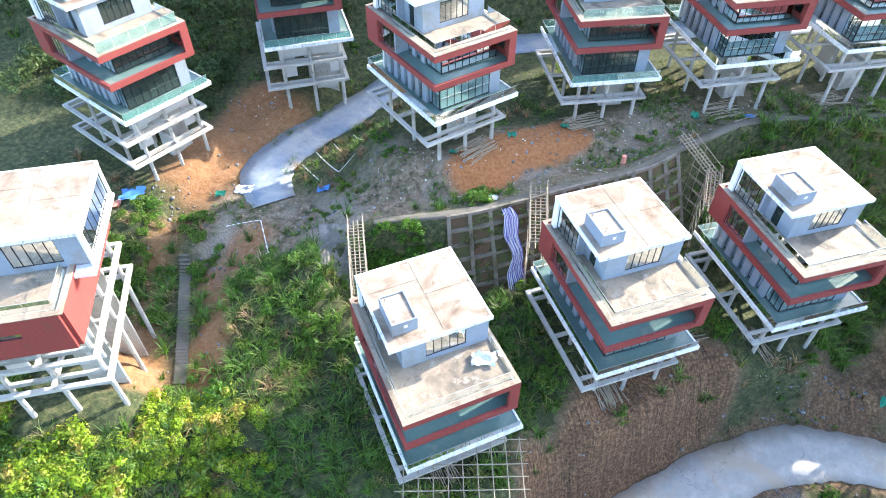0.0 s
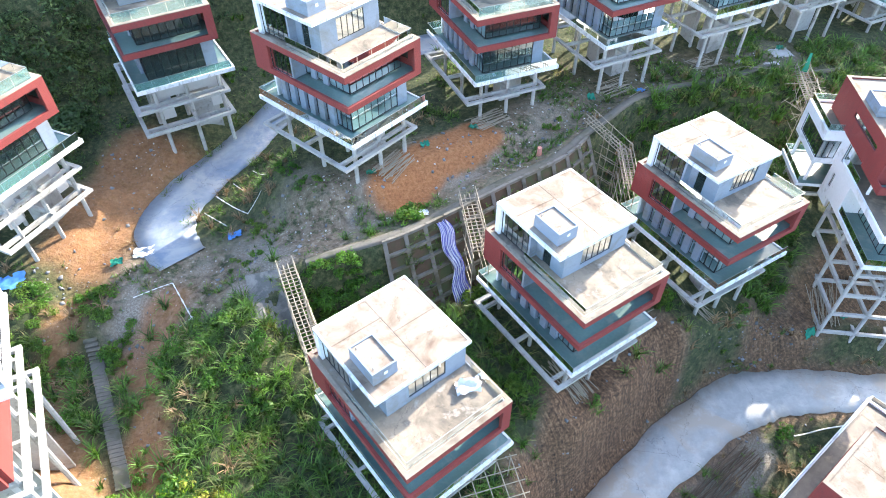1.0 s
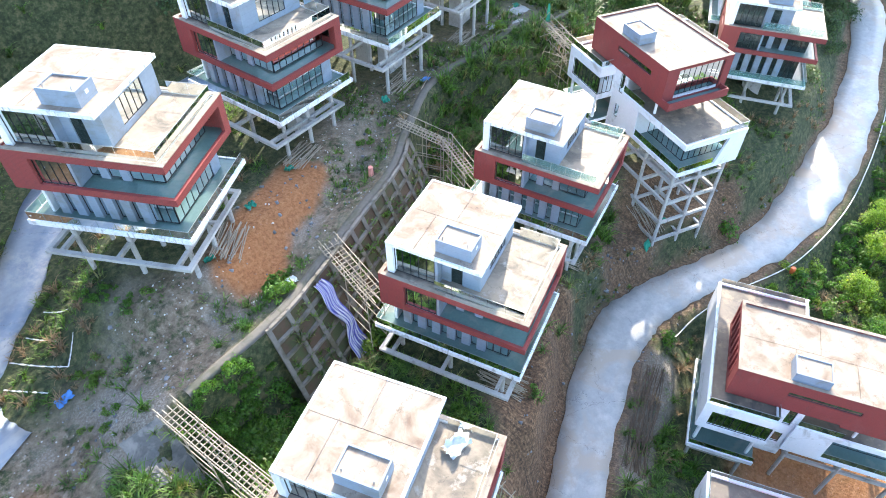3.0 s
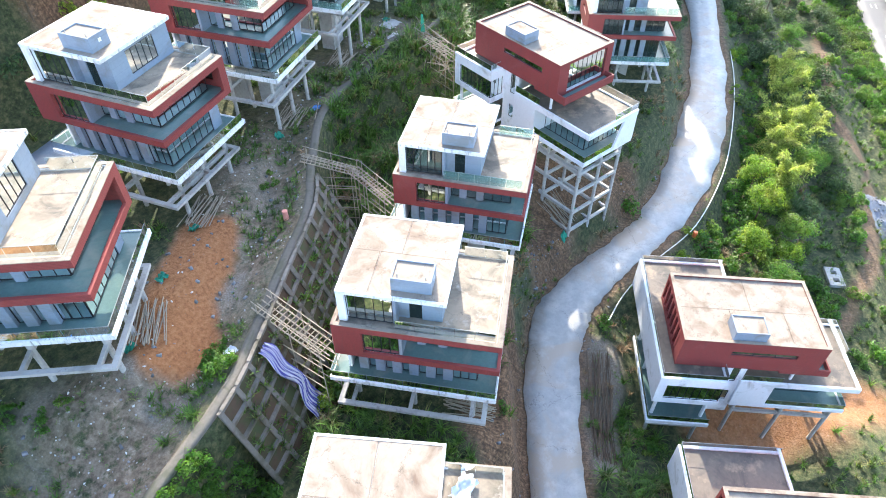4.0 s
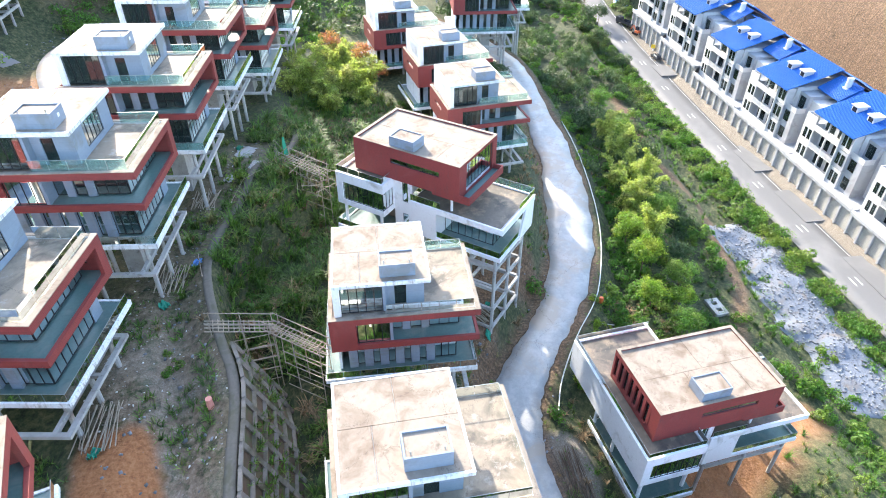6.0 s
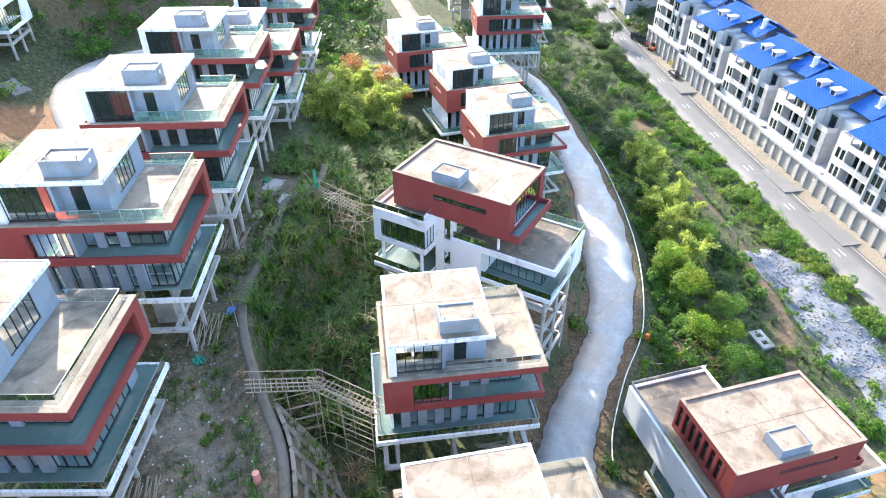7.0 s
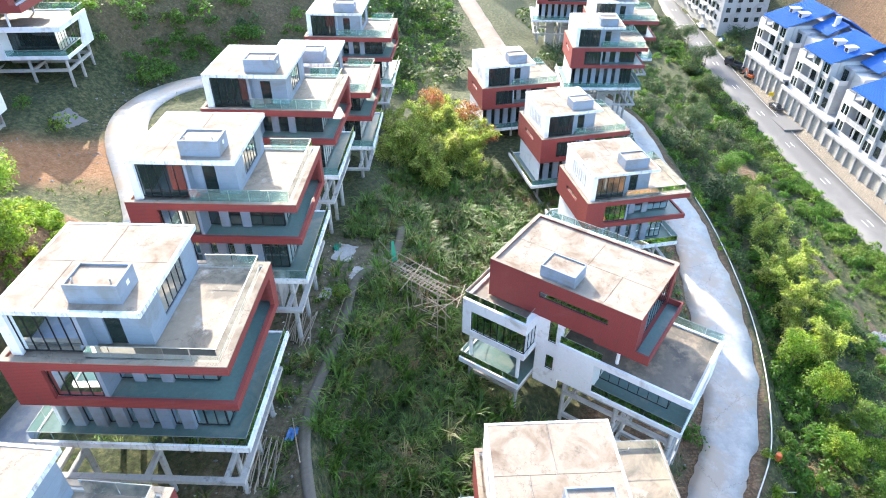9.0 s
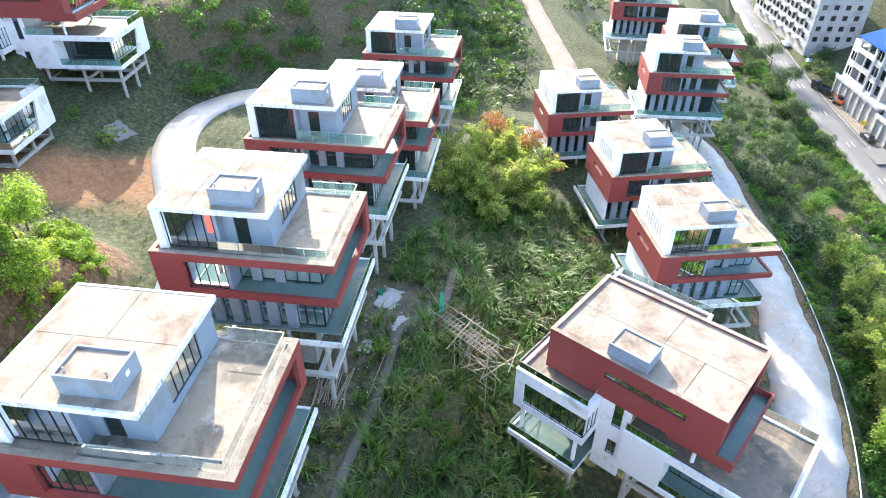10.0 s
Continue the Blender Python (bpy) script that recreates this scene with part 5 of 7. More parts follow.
gangway([(-8.8, 47.2, 21.2), (-8.1, 42.0, 20.9), (-7.3, 36.7, 20.8)], 1.5, "grey bamboo gangway from the bench to a villa")
gangway([(9.9, 51.2, 22.2), (9.3, 44.6, 20.9)], 1.7, "grey bamboo gangway over the rib lattice")
gangway([(27.6, 60.2, 22.4), (29.8, 55.6, 20.9), (27.9, 50.2, 20.6)], 1.4, "grey bamboo gangway with a turn beside the green bank")
gangway([(59.6, 64.6, 21.4), (57.2, 58.8, 20.8)], 1.6, "collapsing tangle of bamboo gangway poles with green net", messy=34)
net = Geo()
net.poly([(59.8, 64.8, 21.3), (60.3, 64.3, 21.3), (60.1, 64.5, 24.0), (59.9, 64.7, 24.0)]).poly([(60.3, 64.3, 21.3), (60.7, 64.9, 21.2), (60.3, 64.7, 23.6), (60.1, 64.5, 24.0)])
solid("safety_net", net, M_GREENNET, "torn green safety net hanging on bamboo", "net")


def pole_pile(x, y, turn, n, label, long=4.5, mat=None):
    rnd = random.Random(int(x * 31 + y))
    h = thing("bamboo_pile", pose(0, 0, 0), label, "bamboo pile", "bamboo piles")
    a = radians(turn)
    for i in range(n):
        off = (i / n - 0.5) * 2.6 + rnd.uniform(-0.2, 0.2)
        cx, cy = x - math.sin(a) * off, y + math.cos(a) * off
        b = a + rnd.uniform(-0.16, 0.16)
        l = long * rnd.uniform(0.7, 1.1) / 2
        p, q = (cx - math.cos(b) * l, cy - math.sin(b) * l), (cx + math.cos(b) * l, cy + math.sin(b) * l)
        part("pole", Geo().tube((*p, gz(*p) + 0.15 + rnd.uniform(0, 0.4)), (*q, gz(*q) + 0.2 + rnd.uniform(0, 0.5)), 0.05, 0.04, 5), mat or M_BAMBOO, h)


for x, y, turn, n in ((3.6, 57.6, 40, 26), (16.5, 64.2, 20, 18), (34, 67.2, 15, 16), (48.5, 70.5, 12, 16), (15.5, 34.5, -70, 22), (33, 39.8, -70, 16),
                      (49.5, 38.6, 70, 20), (0.8, 24.6, -60, 18), (25, 41, 20, 12)):
    pole_pile(x, y, turn, n, "heap of grey bamboo poles on the ground")
M_POLE = material("rotten_brown_poles", (0.13, 0.09, 0.06), 0.9, vary=0.4, objvary=0.4)
for x, y, n in ((32.0, 25.9, 24), (28.3, 24.4, 26), (25.0, 23.0, 24)):
    pole_pile(x, y, 22, n, "long strip of rotten brown poles beside the road", 5.4, M_POLE)


# ---- striped sheet hung over the lattice ----
def striped(name):
    m = bpy.data.materials.new(name)
    m.use_nodes = True
    N, L = m.node_tree.nodes, m.node_tree.links
    b = N["Principled BSDF"]
    b.inputs["Roughness"].default_value = 0.45
    uv = N.new("ShaderNodeAttribute")
    uv.attribute_name = "across"
    mul = N.new("ShaderNodeMath")
    mul.operation = "MULTIPLY"
    mul.inputs[1].default_value = 9.0
    fr = N.new("ShaderNodeMath")
    fr.operation = "FRACT"
    r = N.new("ShaderNodeValToRGB")
    r.color_ramp.interpolation = "CONSTANT"
    for e, (p, c) in zip((r.color_ramp.elements[0], r.color_ramp.elements[1]), ((0, (0.6, 0.62, 0.74)), (0.5, (0.1, 0.1, 0.42)))):
        e.position, e.color = p, (*c, 1)
    L.new(uv.outputs["Fac"], mul.inputs[0])
    L.new(mul.outputs[0], fr.inputs[0])
    L.new(fr.outputs[0], r.inputs["Fac"])
    L.new(r.outputs["Color"], b.inputs["Base Color"])
    return m


rnd = random.Random(4)
rows, colsn = 26, 13
tv, tf, ta = [], [], []
for i in range(rows + 1):
    f = i / rows
    c = wall_point(5.9 + 0.6 * math.sin(f * 3.0), 0.02 + 1.14 * f)
    half = 0.6 + 0.22 * math.sin(f * 9) + 0.6 * f * (1 - abs(2 * f - 1.3))
    for j in range(colsn + 1):
        s = (j / colsn - 0.5) * 2
        fold = 0.28 * math.sin(j * 2.3 + f * 5) + 0.14 * math.sin(j * 4.1 - f * 13)
        tv.append((c.x + s * half * 0.95 + 0.2 * math.sin(f * 17), c.y + s * half * 0.3 - 0.45 - abs(fold), c.z + 0.3 + fold * 0.5 + 0.1 * math.sin(j * 3 + f * 19)))
        ta.append(j / colsn)
tf = [(i * (colsn + 1) + j, i * (colsn + 1) + j + 1, (i + 1) * (colsn + 1) + j + 1, (i + 1) * (colsn + 1) + j) for i in range(rows) for j in range(colsn)]
sheet = mesh_arrays("striped_sheet", np.array(tv), np.array(tf), striped("striped_plastic"), smooth=True)
at = sheet.attributes.new("across", "FLOAT", "POINT")
at.data.foreach_set("value", np.array(ta, np.float32))
tagged(new("striped_sheet", sheet), "crumpled blue and white striped plastic sheet over the lattice", "plastic sheet")

# stone steps down the western bank
steps = tagged(new("stone_steps"), "weathered grey stone steps overgrown with grass", "steps", kind="structure")
for i in range(40):
    f = i / 39
    x, y = -28.0 + 3.6 * f, 48.4 - 15.2 * f
    part("step", Geo().box(x - 0.6, x + 0.6, y - 0.19, y + 0.19, gz(x, y) - 0.3, gz(x, y) + 0.22), M_DRAIN, steps)
# grey sprayed bank beside the gangway
g = Geo()
for i in range(6):
    for j in range(4):
        q = []
        for a, b in ((i, j), (i + 1, j), (i + 1, j + 1), (i, j + 1)):
            x, y = -12.6 + a * 0.55, 47.6 - b * 1.0
            q.append((x, y, max(gz(x, y) + 0.12, 20.9 - b * 1.5)))
        g.poly(q)
solid("sprayed_bank", g, material("dark_shotcrete", (0.13, 0.13, 0.13), 0.8, vary=0.4, stain=(0.25, 0.24, 0.23), stain_scale=0.6), "dark grey sprayed concrete bank", "bank", kind="structure")


# ---- terrace row along the street: shutters below, balconies above, blue tiled roofs ----
def tiled(name, corners, nx_, ny_, mat, parent, label):
    """Roof plane with standing tile rolls. corners: low left, low right, high right, high left."""
    a, b, c, d = [Vector(p) for p in corners]
    n = (b - a).cross(d - a).normalized()
    g = Geo()
    g.poly([a, b, c, d]).poly([p - n * 0.16 for p in (d, c, b, a)])
    for p, q in ((a, b), (b, c), (c, d), (d, a)):
        g.poly([p, p - n * 0.16, q - n * 0.16, q])
    part(name, g, mat, parent, label)
    g = Geo()
    for i in range(nx_ + 1):
        p, q = a.lerp(b, i / nx_), d.lerp(c, i / nx_)
        g.bar(p + n * 0.04, q + n * 0.04, 0.1, 0.1)
    for j in range(1, ny_):
        p, q = a.lerp(d, j / ny_), b.lerp(c, j / ny_)
        g.bar(p + n * 0.012, q + n * 0.012, 0.06, 0.05)
    o = part("tile_relief", g, mat, parent)
    o["kind"] = "stuff"


def plain_window(parent, x0, x1, z0, z1, y, bars=1):
    w = part("window", Geo().box(x0 - 0.06, x1 + 0.06, y - 0.05, y + 0.02, z0 - 0.06, z0).box(x0 - 0.06, x1 + 0.06, y - 0.05, y + 0.02, z1, z1 + 0.06)
             .box(x0 - 0.06, x0, y - 0.05, y + 0.02, z0, z1).box(x1, x1 + 0.06, y - 0.05, y + 0.02, z0, z1), M_FRAME, parent, "dark framed window")
    for i in range(bars + 1):
        a, b = x0 + (x1 - x0) * i / (bars + 1), x0 + (x1 - x0) * (i + 1) / (bars + 1)
        part("pane", Geo().box(a + 0.02, b - 0.02, y - 0.03, y - 0.01, z0, z1), M_GLASS, w)
    return w


def row_house(m):
    """One house of the row; x runs along the front, y to the back, heights from the pavement."""
    h = thing("row_house", m, "white four-storey row house with blue tiled roof and shutters below", "row house", "blue-roofed row houses")
    F = [0, 4.2, 7.3, 10.4, 13.5]
    # ground floor with shutters between piers
    g = Geo().box(-4.6, 21.0, 4.0, 14, -1.5, 4.2)
    part("ground_floor", g, M_PLAST, h, "pale rendered ground floor")
    for i in range(7):
        x = -4.6 + i * 3.62
        part("shop_pier", Geo().box(x, x + 0.5, -1.0, 4.0, -1.5, 3.75), M_LGREY, h, "grey pier")
        part("roller_shutter", Geo().box(x + 0.5, x + 3.62, -0.55, -0.45, -1.2, 3.3), M_SHUT, h, "closed pale roller shutter")
        part("shutter_box", Geo().box(x + 0.5, x + 3.62, -0.6, -0.15, 3.3, 3.75), M_LGREY, h)
    part("ledge", Geo().box(-4.6, 21.0, -1.3, 4.0, 3.75, 4.2), M_LGREY, h, "grey ledge over the shops")
    part("ledge_edge", Geo().box(-4.6, 21.0, -1.32, -1.1, 4.2, 4.6), M_PLAST, h, "white ledge upstand")
    # narrow wing with small windows
    part("narrow_wing", Geo().box(-4.6, -0.4, 0.4, 12, 4.2, 11.3), M_PLAST, h, "white rendered wing")
    part("wing_parapet", Geo().box(-4.6, -0.4, 0.4, 0.6, 11.3, 12.2).box(-4.6, -4.4, 0.6, 12, 11.3, 12.2), M_PLAST, h)
    for k in (1, 2):
        for x in (-3.6, -2.0):
            plain_window(h, x, x + 0.9, F[k] + 0.9, F[k] + 2.5, 0.4)
    # main wing: floors, back wall, columns, balconies
    part("main_wing", Geo().box(-0.4, 12.2, 2.2, 14, 4.2, 13.4), M_PLAST, h, "white rendered wing behind the balconies")
    for k in range(1, 4):
        part("balcony_slab", Geo().box(-0.3, 8.6, 0.0, 2.2, F[k] - 0.02, F[k] + 0.2), M_PLAST, h)
        for x0, x1 in ((-0.1, 4.1), (4.4, 8.4)):
            part("balcony_rail", Geo().box(x0, x1, 0.02, 0.12, F[k] + 0.2, F[k] + 0.95), M_PLAST if k % 2 else M_LGREY, h, "solid balcony rail")
            plain_window(h, x0 + 0.5, x1 - 0.6, F[k] + 0.2, F[k] + 2.5, 2.2, 2)
        part("bay", Geo().box(8.7, 12.2, 0.3, 2.2, F[k], F[k] + 3.0), M_PLAST if k != 2 else M_LGREY, h, "rendered bay")
        plain_window(h, 9.2, 10.1, F[k] + 0.7, F[k] + 2.4, 0.3)
        plain_window(h, 10.6, 11.6, F[k] + 0.7, F[k] + 2.4, 0.3)
    for x in (-0.3, 4.25, 8.5):
        part("column", Geo().box(x - 0.17, x + 0.17, 0.0, 0.34, 4.2, 13.5), M_PLAST, h, "white column")
    # set-back part with a terrace
    part("recess_wing", Geo().box(12.2, 16.4, 3.2, 14, 4.2, 13.0), M_LGREY, h, "grey rendered set-back wing")
    part("recess_terrace", Geo().box(12.2, 16.4, 0.9, 3.2, 4.2, 10.0), M_LGREY, h, "grey rendered stair bay")
    part("terrace_rail", Geo().box(12.2, 16.4, 0.9, 1.05, 10.0, 10.9).box(16.25, 16.4, 1.05, 3.2, 10.0, 10.9), M_PLAST, h)
    for k in (1, 2):
        plain_window(h, 12.8, 14.6, F[k] + 0.7, F[k] + 2.5, 0.9, 2)
    plain_window(h, 13.2, 15.2, 10.4, 12.4, 3.2, 2)
    part("rear_wing", Geo().box(16.4, 21.0, 4.0, 14, 4.2, 12.4), M_PLAST, h, "white rendered rear wing")
    for k in (1, 2):
        plain_window(h, 17.5, 19.5, F[k] + 0.7, F[k] + 2.5, 4.0, 2)
    # roofs
    tiled("front_roof", [(-1.0, -0.8, 13.45), (12.9, -0.8, 13.45), (12.9, 11.5, 16.6), (-1.0, 11.5, 16.6)], 34, 20, M_BLUE, h, "blue tiled roof slope")
    tiled("rear_roof", [(12.92, 6.6, 13.6), (21.2, 6.6, 13.6), (21.2, 11.5, 15.6), (12.92, 11.5, 15.6)], 20, 9, M_BLUE, h, "blue tiled roof slope")
    tiled("side_roof", [(-4.9, 6.6, 13.4), (-1.02, 6.6, 13.4), (-1.02, 11.5, 15.4), (-4.9, 11.5, 15.4)], 10, 9, M_BLUE, h, "blue tiled roof slope")
    tiled("back_roof", [(21.2, 18.5, 13.2), (-4.9, 18.5, 13.2), (-4.9, 11.5, 16.4), (21.2, 11.5, 16.4)], 60, 12, M_BLUE, h, "blue tiled roof slope")
    part("back_block", Geo().box(-4.6, 21.0, 12.0, 18.0, -1.5, 13.2), M_PLAST, h)
    part("gable_wall", Geo().box(-0.4, 12.2, 2.2, 11.4, 13.4, 13.6).box(12.2, 12.5, 2.2, 11.4, 4.2, 13.5), M_PLAST, h, "white gable wall")
    for x in (3.0, 8.4):
        d = part("dormer", Geo().box(x, x + 1.9, 4.2, 6.4, 14.4, 15.7), M_PLAST, h, "small white roof dormer")
        part("dormer_roof", Geo().box(x - 0.25, x + 2.15, 3.9, 6.6, 15.7, 15.85), M_PLAST, d)
        part("dormer_window", Geo().box(x + 0.3, x + 1.6, 4.17, 4.2, 14.8, 15.5), M_FRAME, d)
    t = part("water_tank", Geo().tube((18, 10, 14.9), (18, 10, 16.6), 0.7, 0.7, 12), M_PIPE, h, "white roof water tank")
    part("tank_stand", Geo().box(17.2, 18.8, 9.2, 10.8, 12.4, 14.9), M_PLAST, t)
    return h


ROW = [(208.2, -0.5, -7.9), (186.4, -6.9, -9.4), (164.8, -13.3, -11.4), (143.1, -19.7, -11.9), (121.4, -26.1, -12.1), (99.7, -32.5, -12.4), (78.0, -38.9, -12.6)]
row0 = None
for x, y, z in ROW:
    m = pose(x, y, z, 0, 0, 196.4)
    if row0 is None:
        row0 = row_house(m)
        for o in row0.children_recursive:
            o.data.transform(Matrix.Diagonal((0.88, 1.0, 1.26, 1.0)))
    else:
        copy_thing(row0, m)

# forecourt slabs and kerb
for i, (x, y) in enumerate(((180.5, -3.9), (131.5, -18.6), (112.5, -24.2), (90, -31))):
    m = pose(x, y, float(near_line(STREET, np.array([x]), np.array([y]))[1][0]) + 0.06, 0, 0, 16.4)
    s = solid("forecourt_slab", Geo().box(-6, 6, -3.4, 1.6, -0.5, 0.12), M_STREET, "pale concrete forecourt slab before the shops", "forecourt", "forecourt slabs", "structure")
    s.matrix_basis = m
# compact digger left before the shops
h = thing("digger", pose(205.6, 0.2, -8.3, 0, 0, 35), "small orange digger parked before the row houses", "digger")
for y in (-0.75, 0.75):
    part("track", Geo().box(-1.3, 1.3, y - 0.2, y + 0.2, -0.1, 0.5), M_RUBBER, h)
part("body", Geo().box(-1.2, 0.4, -0.8, 0.8, 0.5, 1.2), M_ORANGE, h)
part("cab", Geo().box(-0.5, 0.5, -0.5, 0.4, 1.2, 2.3), M_CARPAINT, h)
part("boom", Geo().bar((0.4, 0.1, 0.9), (1.9, 0.1, 2.3), 0.25).bar((1.9, 0.1, 2.3), (2.9, 0.1, 0.7), 0.2), M_ORANGE, h)
part("bucket", Geo().box(2.6, 3.2, -0.3, 0.5, 0.2, 0.7), M_RUBBER, h)
# street markings
g = Geo()
ln = length(STREET)
for s in np.arange(60, ln - 120, 16.5):
    a, b = along(STREET, s), along(STREET, s + 2.2)
    n = Vector((b[1] - a[1], a[0] - b[0], 0)).normalized() * 0.6
    for e in (-1, 1):
        g.bar(Vector(a[:3]) + n * e + Vector((0, 0, 0.1)), Vector(b[:3]) + n * e + Vector((0, 0, 0.1)), 0.16, 0.03)
solid("centre_line", g, M_LINE, "broken double white centre line on the street", "road marking", kind="stuff")
g = Geo()
for s in np.arange(40, ln - 60, 3.0):
    a, b = along(STREET, s), along(STREET, s + 3.02)
    n = Vector((b[1] - a[1], a[0] - b[0], 0)).normalized()
    g.bar(Vector(a) + n * 3.7 + Vector((0, 0, 0.075)), Vector(b) + n * 3.7 + Vector((0, 0, 0.075)), 0.1, 0.03)
solid("edge_line", g, M_LINE, "white edge line on the street", "road marking", kind="stuff")


def block(m, w, d, floors, label, mat):
    h = thing("apartment_block", m, label, "apartment block")
    top = 4.0 + 3.1 * floors
    part("main_wall", Geo().box(0, w, 0, d, -3, top), mat, h, "rendered walls")
    part("base_wall", Geo().box(-0.05, w + 0.05, -0.05, d + 0.05, -3, 3.9), M_LGREY, h, "grey lower storey")
    part("roof_parapet", Geo().box(-0.2, w + 0.2, -0.2, 0.1, top, top + 1).box(-0.2, w + 0.2, d - 0.1, d + 0.2, top, top + 1).box(-0.2, 0.1, 0.1, d - 0.1, top, top + 1).box(w - 0.1, w + 0.2, 0.1, d - 0.1, top, top + 1), M_PLAST, h)
    part("roof_deck", Geo().box(0.1, w - 0.1, 0.1, d - 0.1, top, top + 0.1), M_CONC, h)
    for k in range(floors):
        z = 4.0 + 3.1 * k
        for i in range(int(w / 3.2)):
            x = 1.0 + i * 3.2
            plain_window(h, x, x + 1.5, z + 0.9, z + 2.4, -0.02)
            if i % 2:
                part("balcony", Geo().box(x - 0.6, x + 2.1, -1.3, 0, z - 0.1, z + 0.1).box(x - 0.6, x + 2.1, -1.3, -1.2, z + 0.1, z + 1.0), M_PLAST, h, "white balcony")
        for i in range(int(d / 3.4)):
            y = 1.2 + i * 3.4
            for x in (-0.02, w + 0.02):
                part("end_window", Geo().box(x - 0.03, x + 0.03, y, y + 1.4, z + 0.9, z + 2.3), M_GLASS, h, "dark end window")
    for i in range(int(w / 3.6)):
        part("roller_shutter", Geo().box(0.4 + i * 3.6, 3.4 + i * 3.6, -0.09, -0.06, -0.5, 3.0), M_SHUT, h, "closed pale roller shutter")
    return h


block(pose(279.5, 18.9, -6.8, 0, 0, 196.4), 44, 15, 5, "pale grey five-storey apartment block beside the street", M_LGREY)


# ---- vehicles ----
def car(m, paint, label):
    h = thing("car", m, label, "car", "parked cars")
    g = Geo()
    for x0, x1, z0, z1, w in ((-2.2, 2.2, 0.35, 0.85, 0.88), (-1.5, 1.0, 0.85, 1.42, 0.74)):
        n = len(g.v)
        k = 0.35 if z0 > 0.8 else 0.06
        g.v += [(x0, -w, z0), (x1, -w, z0), (x1, w, z0), (x0, w, z0), (x0 + k, -w + k * 0.3, z1), (x1 - k * 1.5, -w + k * 0.3, z1), (x1 - k * 1.5, w - k * 0.3, z1), (x0 + k, w - k * 0.3, z1)]
        g.f += [tuple(n + i for i in q) for q in ((3, 2, 1, 0), (4, 5, 6, 7), (0, 1, 5, 4), (1, 2, 6, 5), (2, 3, 7, 6), (3, 0, 4, 7))]
    body = part("body", g, paint, h)
    part("windscreen", Geo().poly([(0.92, -0.6, 0.9), (0.92, 0.6, 0.9), (0.5, 0.55, 1.38), (0.5, -0.55, 1.38)]), M_GLASS, body)
    for s in (-1, 1):
        part("side_window", Geo().poly([(-1.25, s * 0.735, 0.92), (0.8, s * 0.735, 0.92), (0.4, s * 0.66, 1.36), (-1.05, s * 0.66, 1.36)]), M_GLASS, body)
    for x in (-1.35, 1.35):
        for y in (-0.8, 0.8):
            part("wheel", Geo().tube((x, y - 0.1, 0.32), (x, y + 0.1, 0.32), 0.32, 0.32, 12), M_RUBBER, h)
    for s in (-1, 1):
        part("headlight", Geo().box(2.17, 2.2, s * 0.6 - 0.15, s * 0.6 + 0.15, 0.6, 0.75), M_PIPE, h)
    return h


def on_street(x, y, turn):
    return pose(x, y, float(near_line(STREET, np.array([x]), np.array([y]))[1][0]) + 0.1, 0, 0, turn)


car(on_street(187.2, -4.0, 20), M_CARPAINT, "dark saloon car parked by the shops")
car(on_street(247, 10.6, 12), M_CARWHITE, "white saloon car parked at the kerb")
h = thing("flatbed_truck", on_street(213.5, 3.4, 40), "dark flatbed truck parked by the street", "truck")
part("cab", Geo().box(1.6, 3.4, -1.0, 1.0, 0.6, 2.3), M_CARPAINT, h)
part("flatbed", Geo().box(-3.2, 1.4, -1.1, 1.1, 0.8, 1.0).box(-3.2, 1.4, -1.1, -1.02, 1.0, 1.6).box(-3.2, 1.4, 1.02, 1.1, 1.0, 1.6), M_CARPAINT, h)
for x in (-2.3, 2.5):
    for y in (-0.95, 0.95):
        part("wheel", Geo().tube((x, y - 0.14, 0.45), (x, y + 0.14, 0.45), 0.45, 0.45, 12), M_RUBBER, h)
for x, y in ((230.5, 2.0), (226, -1.5), (235, 4.6)):
    g = Geo()
    for i in range(5):
        for j in range(3):
            a = [(i + p, j + q) for p, q in ((0, 0), (1, 0), (1, 1), (0, 1))]
            g.poly([(x - 2.5 + u, y - 1.5 + v, float(near_line(STREET, np.array([x]), np.array([y]))[1][0]) + 0.3 + 0.9 * math.sin(u * 0.62) * math.sin(v * 1.04)) for u, v in a])
    solid("blue_tarpaulin", g, M_BLUEP, "crumpled blue tarpaulin over goods", "tarpaulin", "blue tarpaulins")
h = thing("road_sign", on_street(192.5, -3.4, 0), "small yellow sign board on a post", "sign")
part("post", Geo().tube((0, 0, -0.2), (0, 0, 1.6), 0.05), M_PIPE, h)
part("board", Geo().box(-0.04, 0.04, -0.6, 0.6, 1.0, 2.2), M_YELLOW, h)


# ---- plants: a few shapes each of reed tuft, bush, bamboo and tree, laid out by the ground's zones ----
RS = np.random.RandomState(12)


def blades(rs, n, h, spread, w, seg=3, droop=0.6):
    """Tuft of arching blades: vertices and four-cornered faces."""
    V, Q = [], []
    for _ in range(n):
        a, l = rs.rand() * 6.283, h * rs.uniform(0.6, 1.1)
        d = np.array([math.cos(a), math.sin(a), 0])
        s = np.array([-d[1], d[0], 0])
        out = spread * rs.uniform(0.3, 1.0)
        b = np.array([rs.uniform(-0.12, 0.12), rs.uniform(-0.12, 0.12), 0]) * h
        k = len(V)
        for i in range(seg + 1):
            t = i / seg
            c = b + d * out * t ** 1.5 + np.array([0, 0, l * (t - droop * 0.55 * t ** 3)])
            ww = w * (1 - 0.85 * t)
            V += [c - s * ww, c + s * ww]
        Q += [(k + 2 * i, k + 2 * i + 1, k + 2 * i + 3, k + 2 * i + 2) for i in range(seg)]
    return np.array(V), np.array(Q)


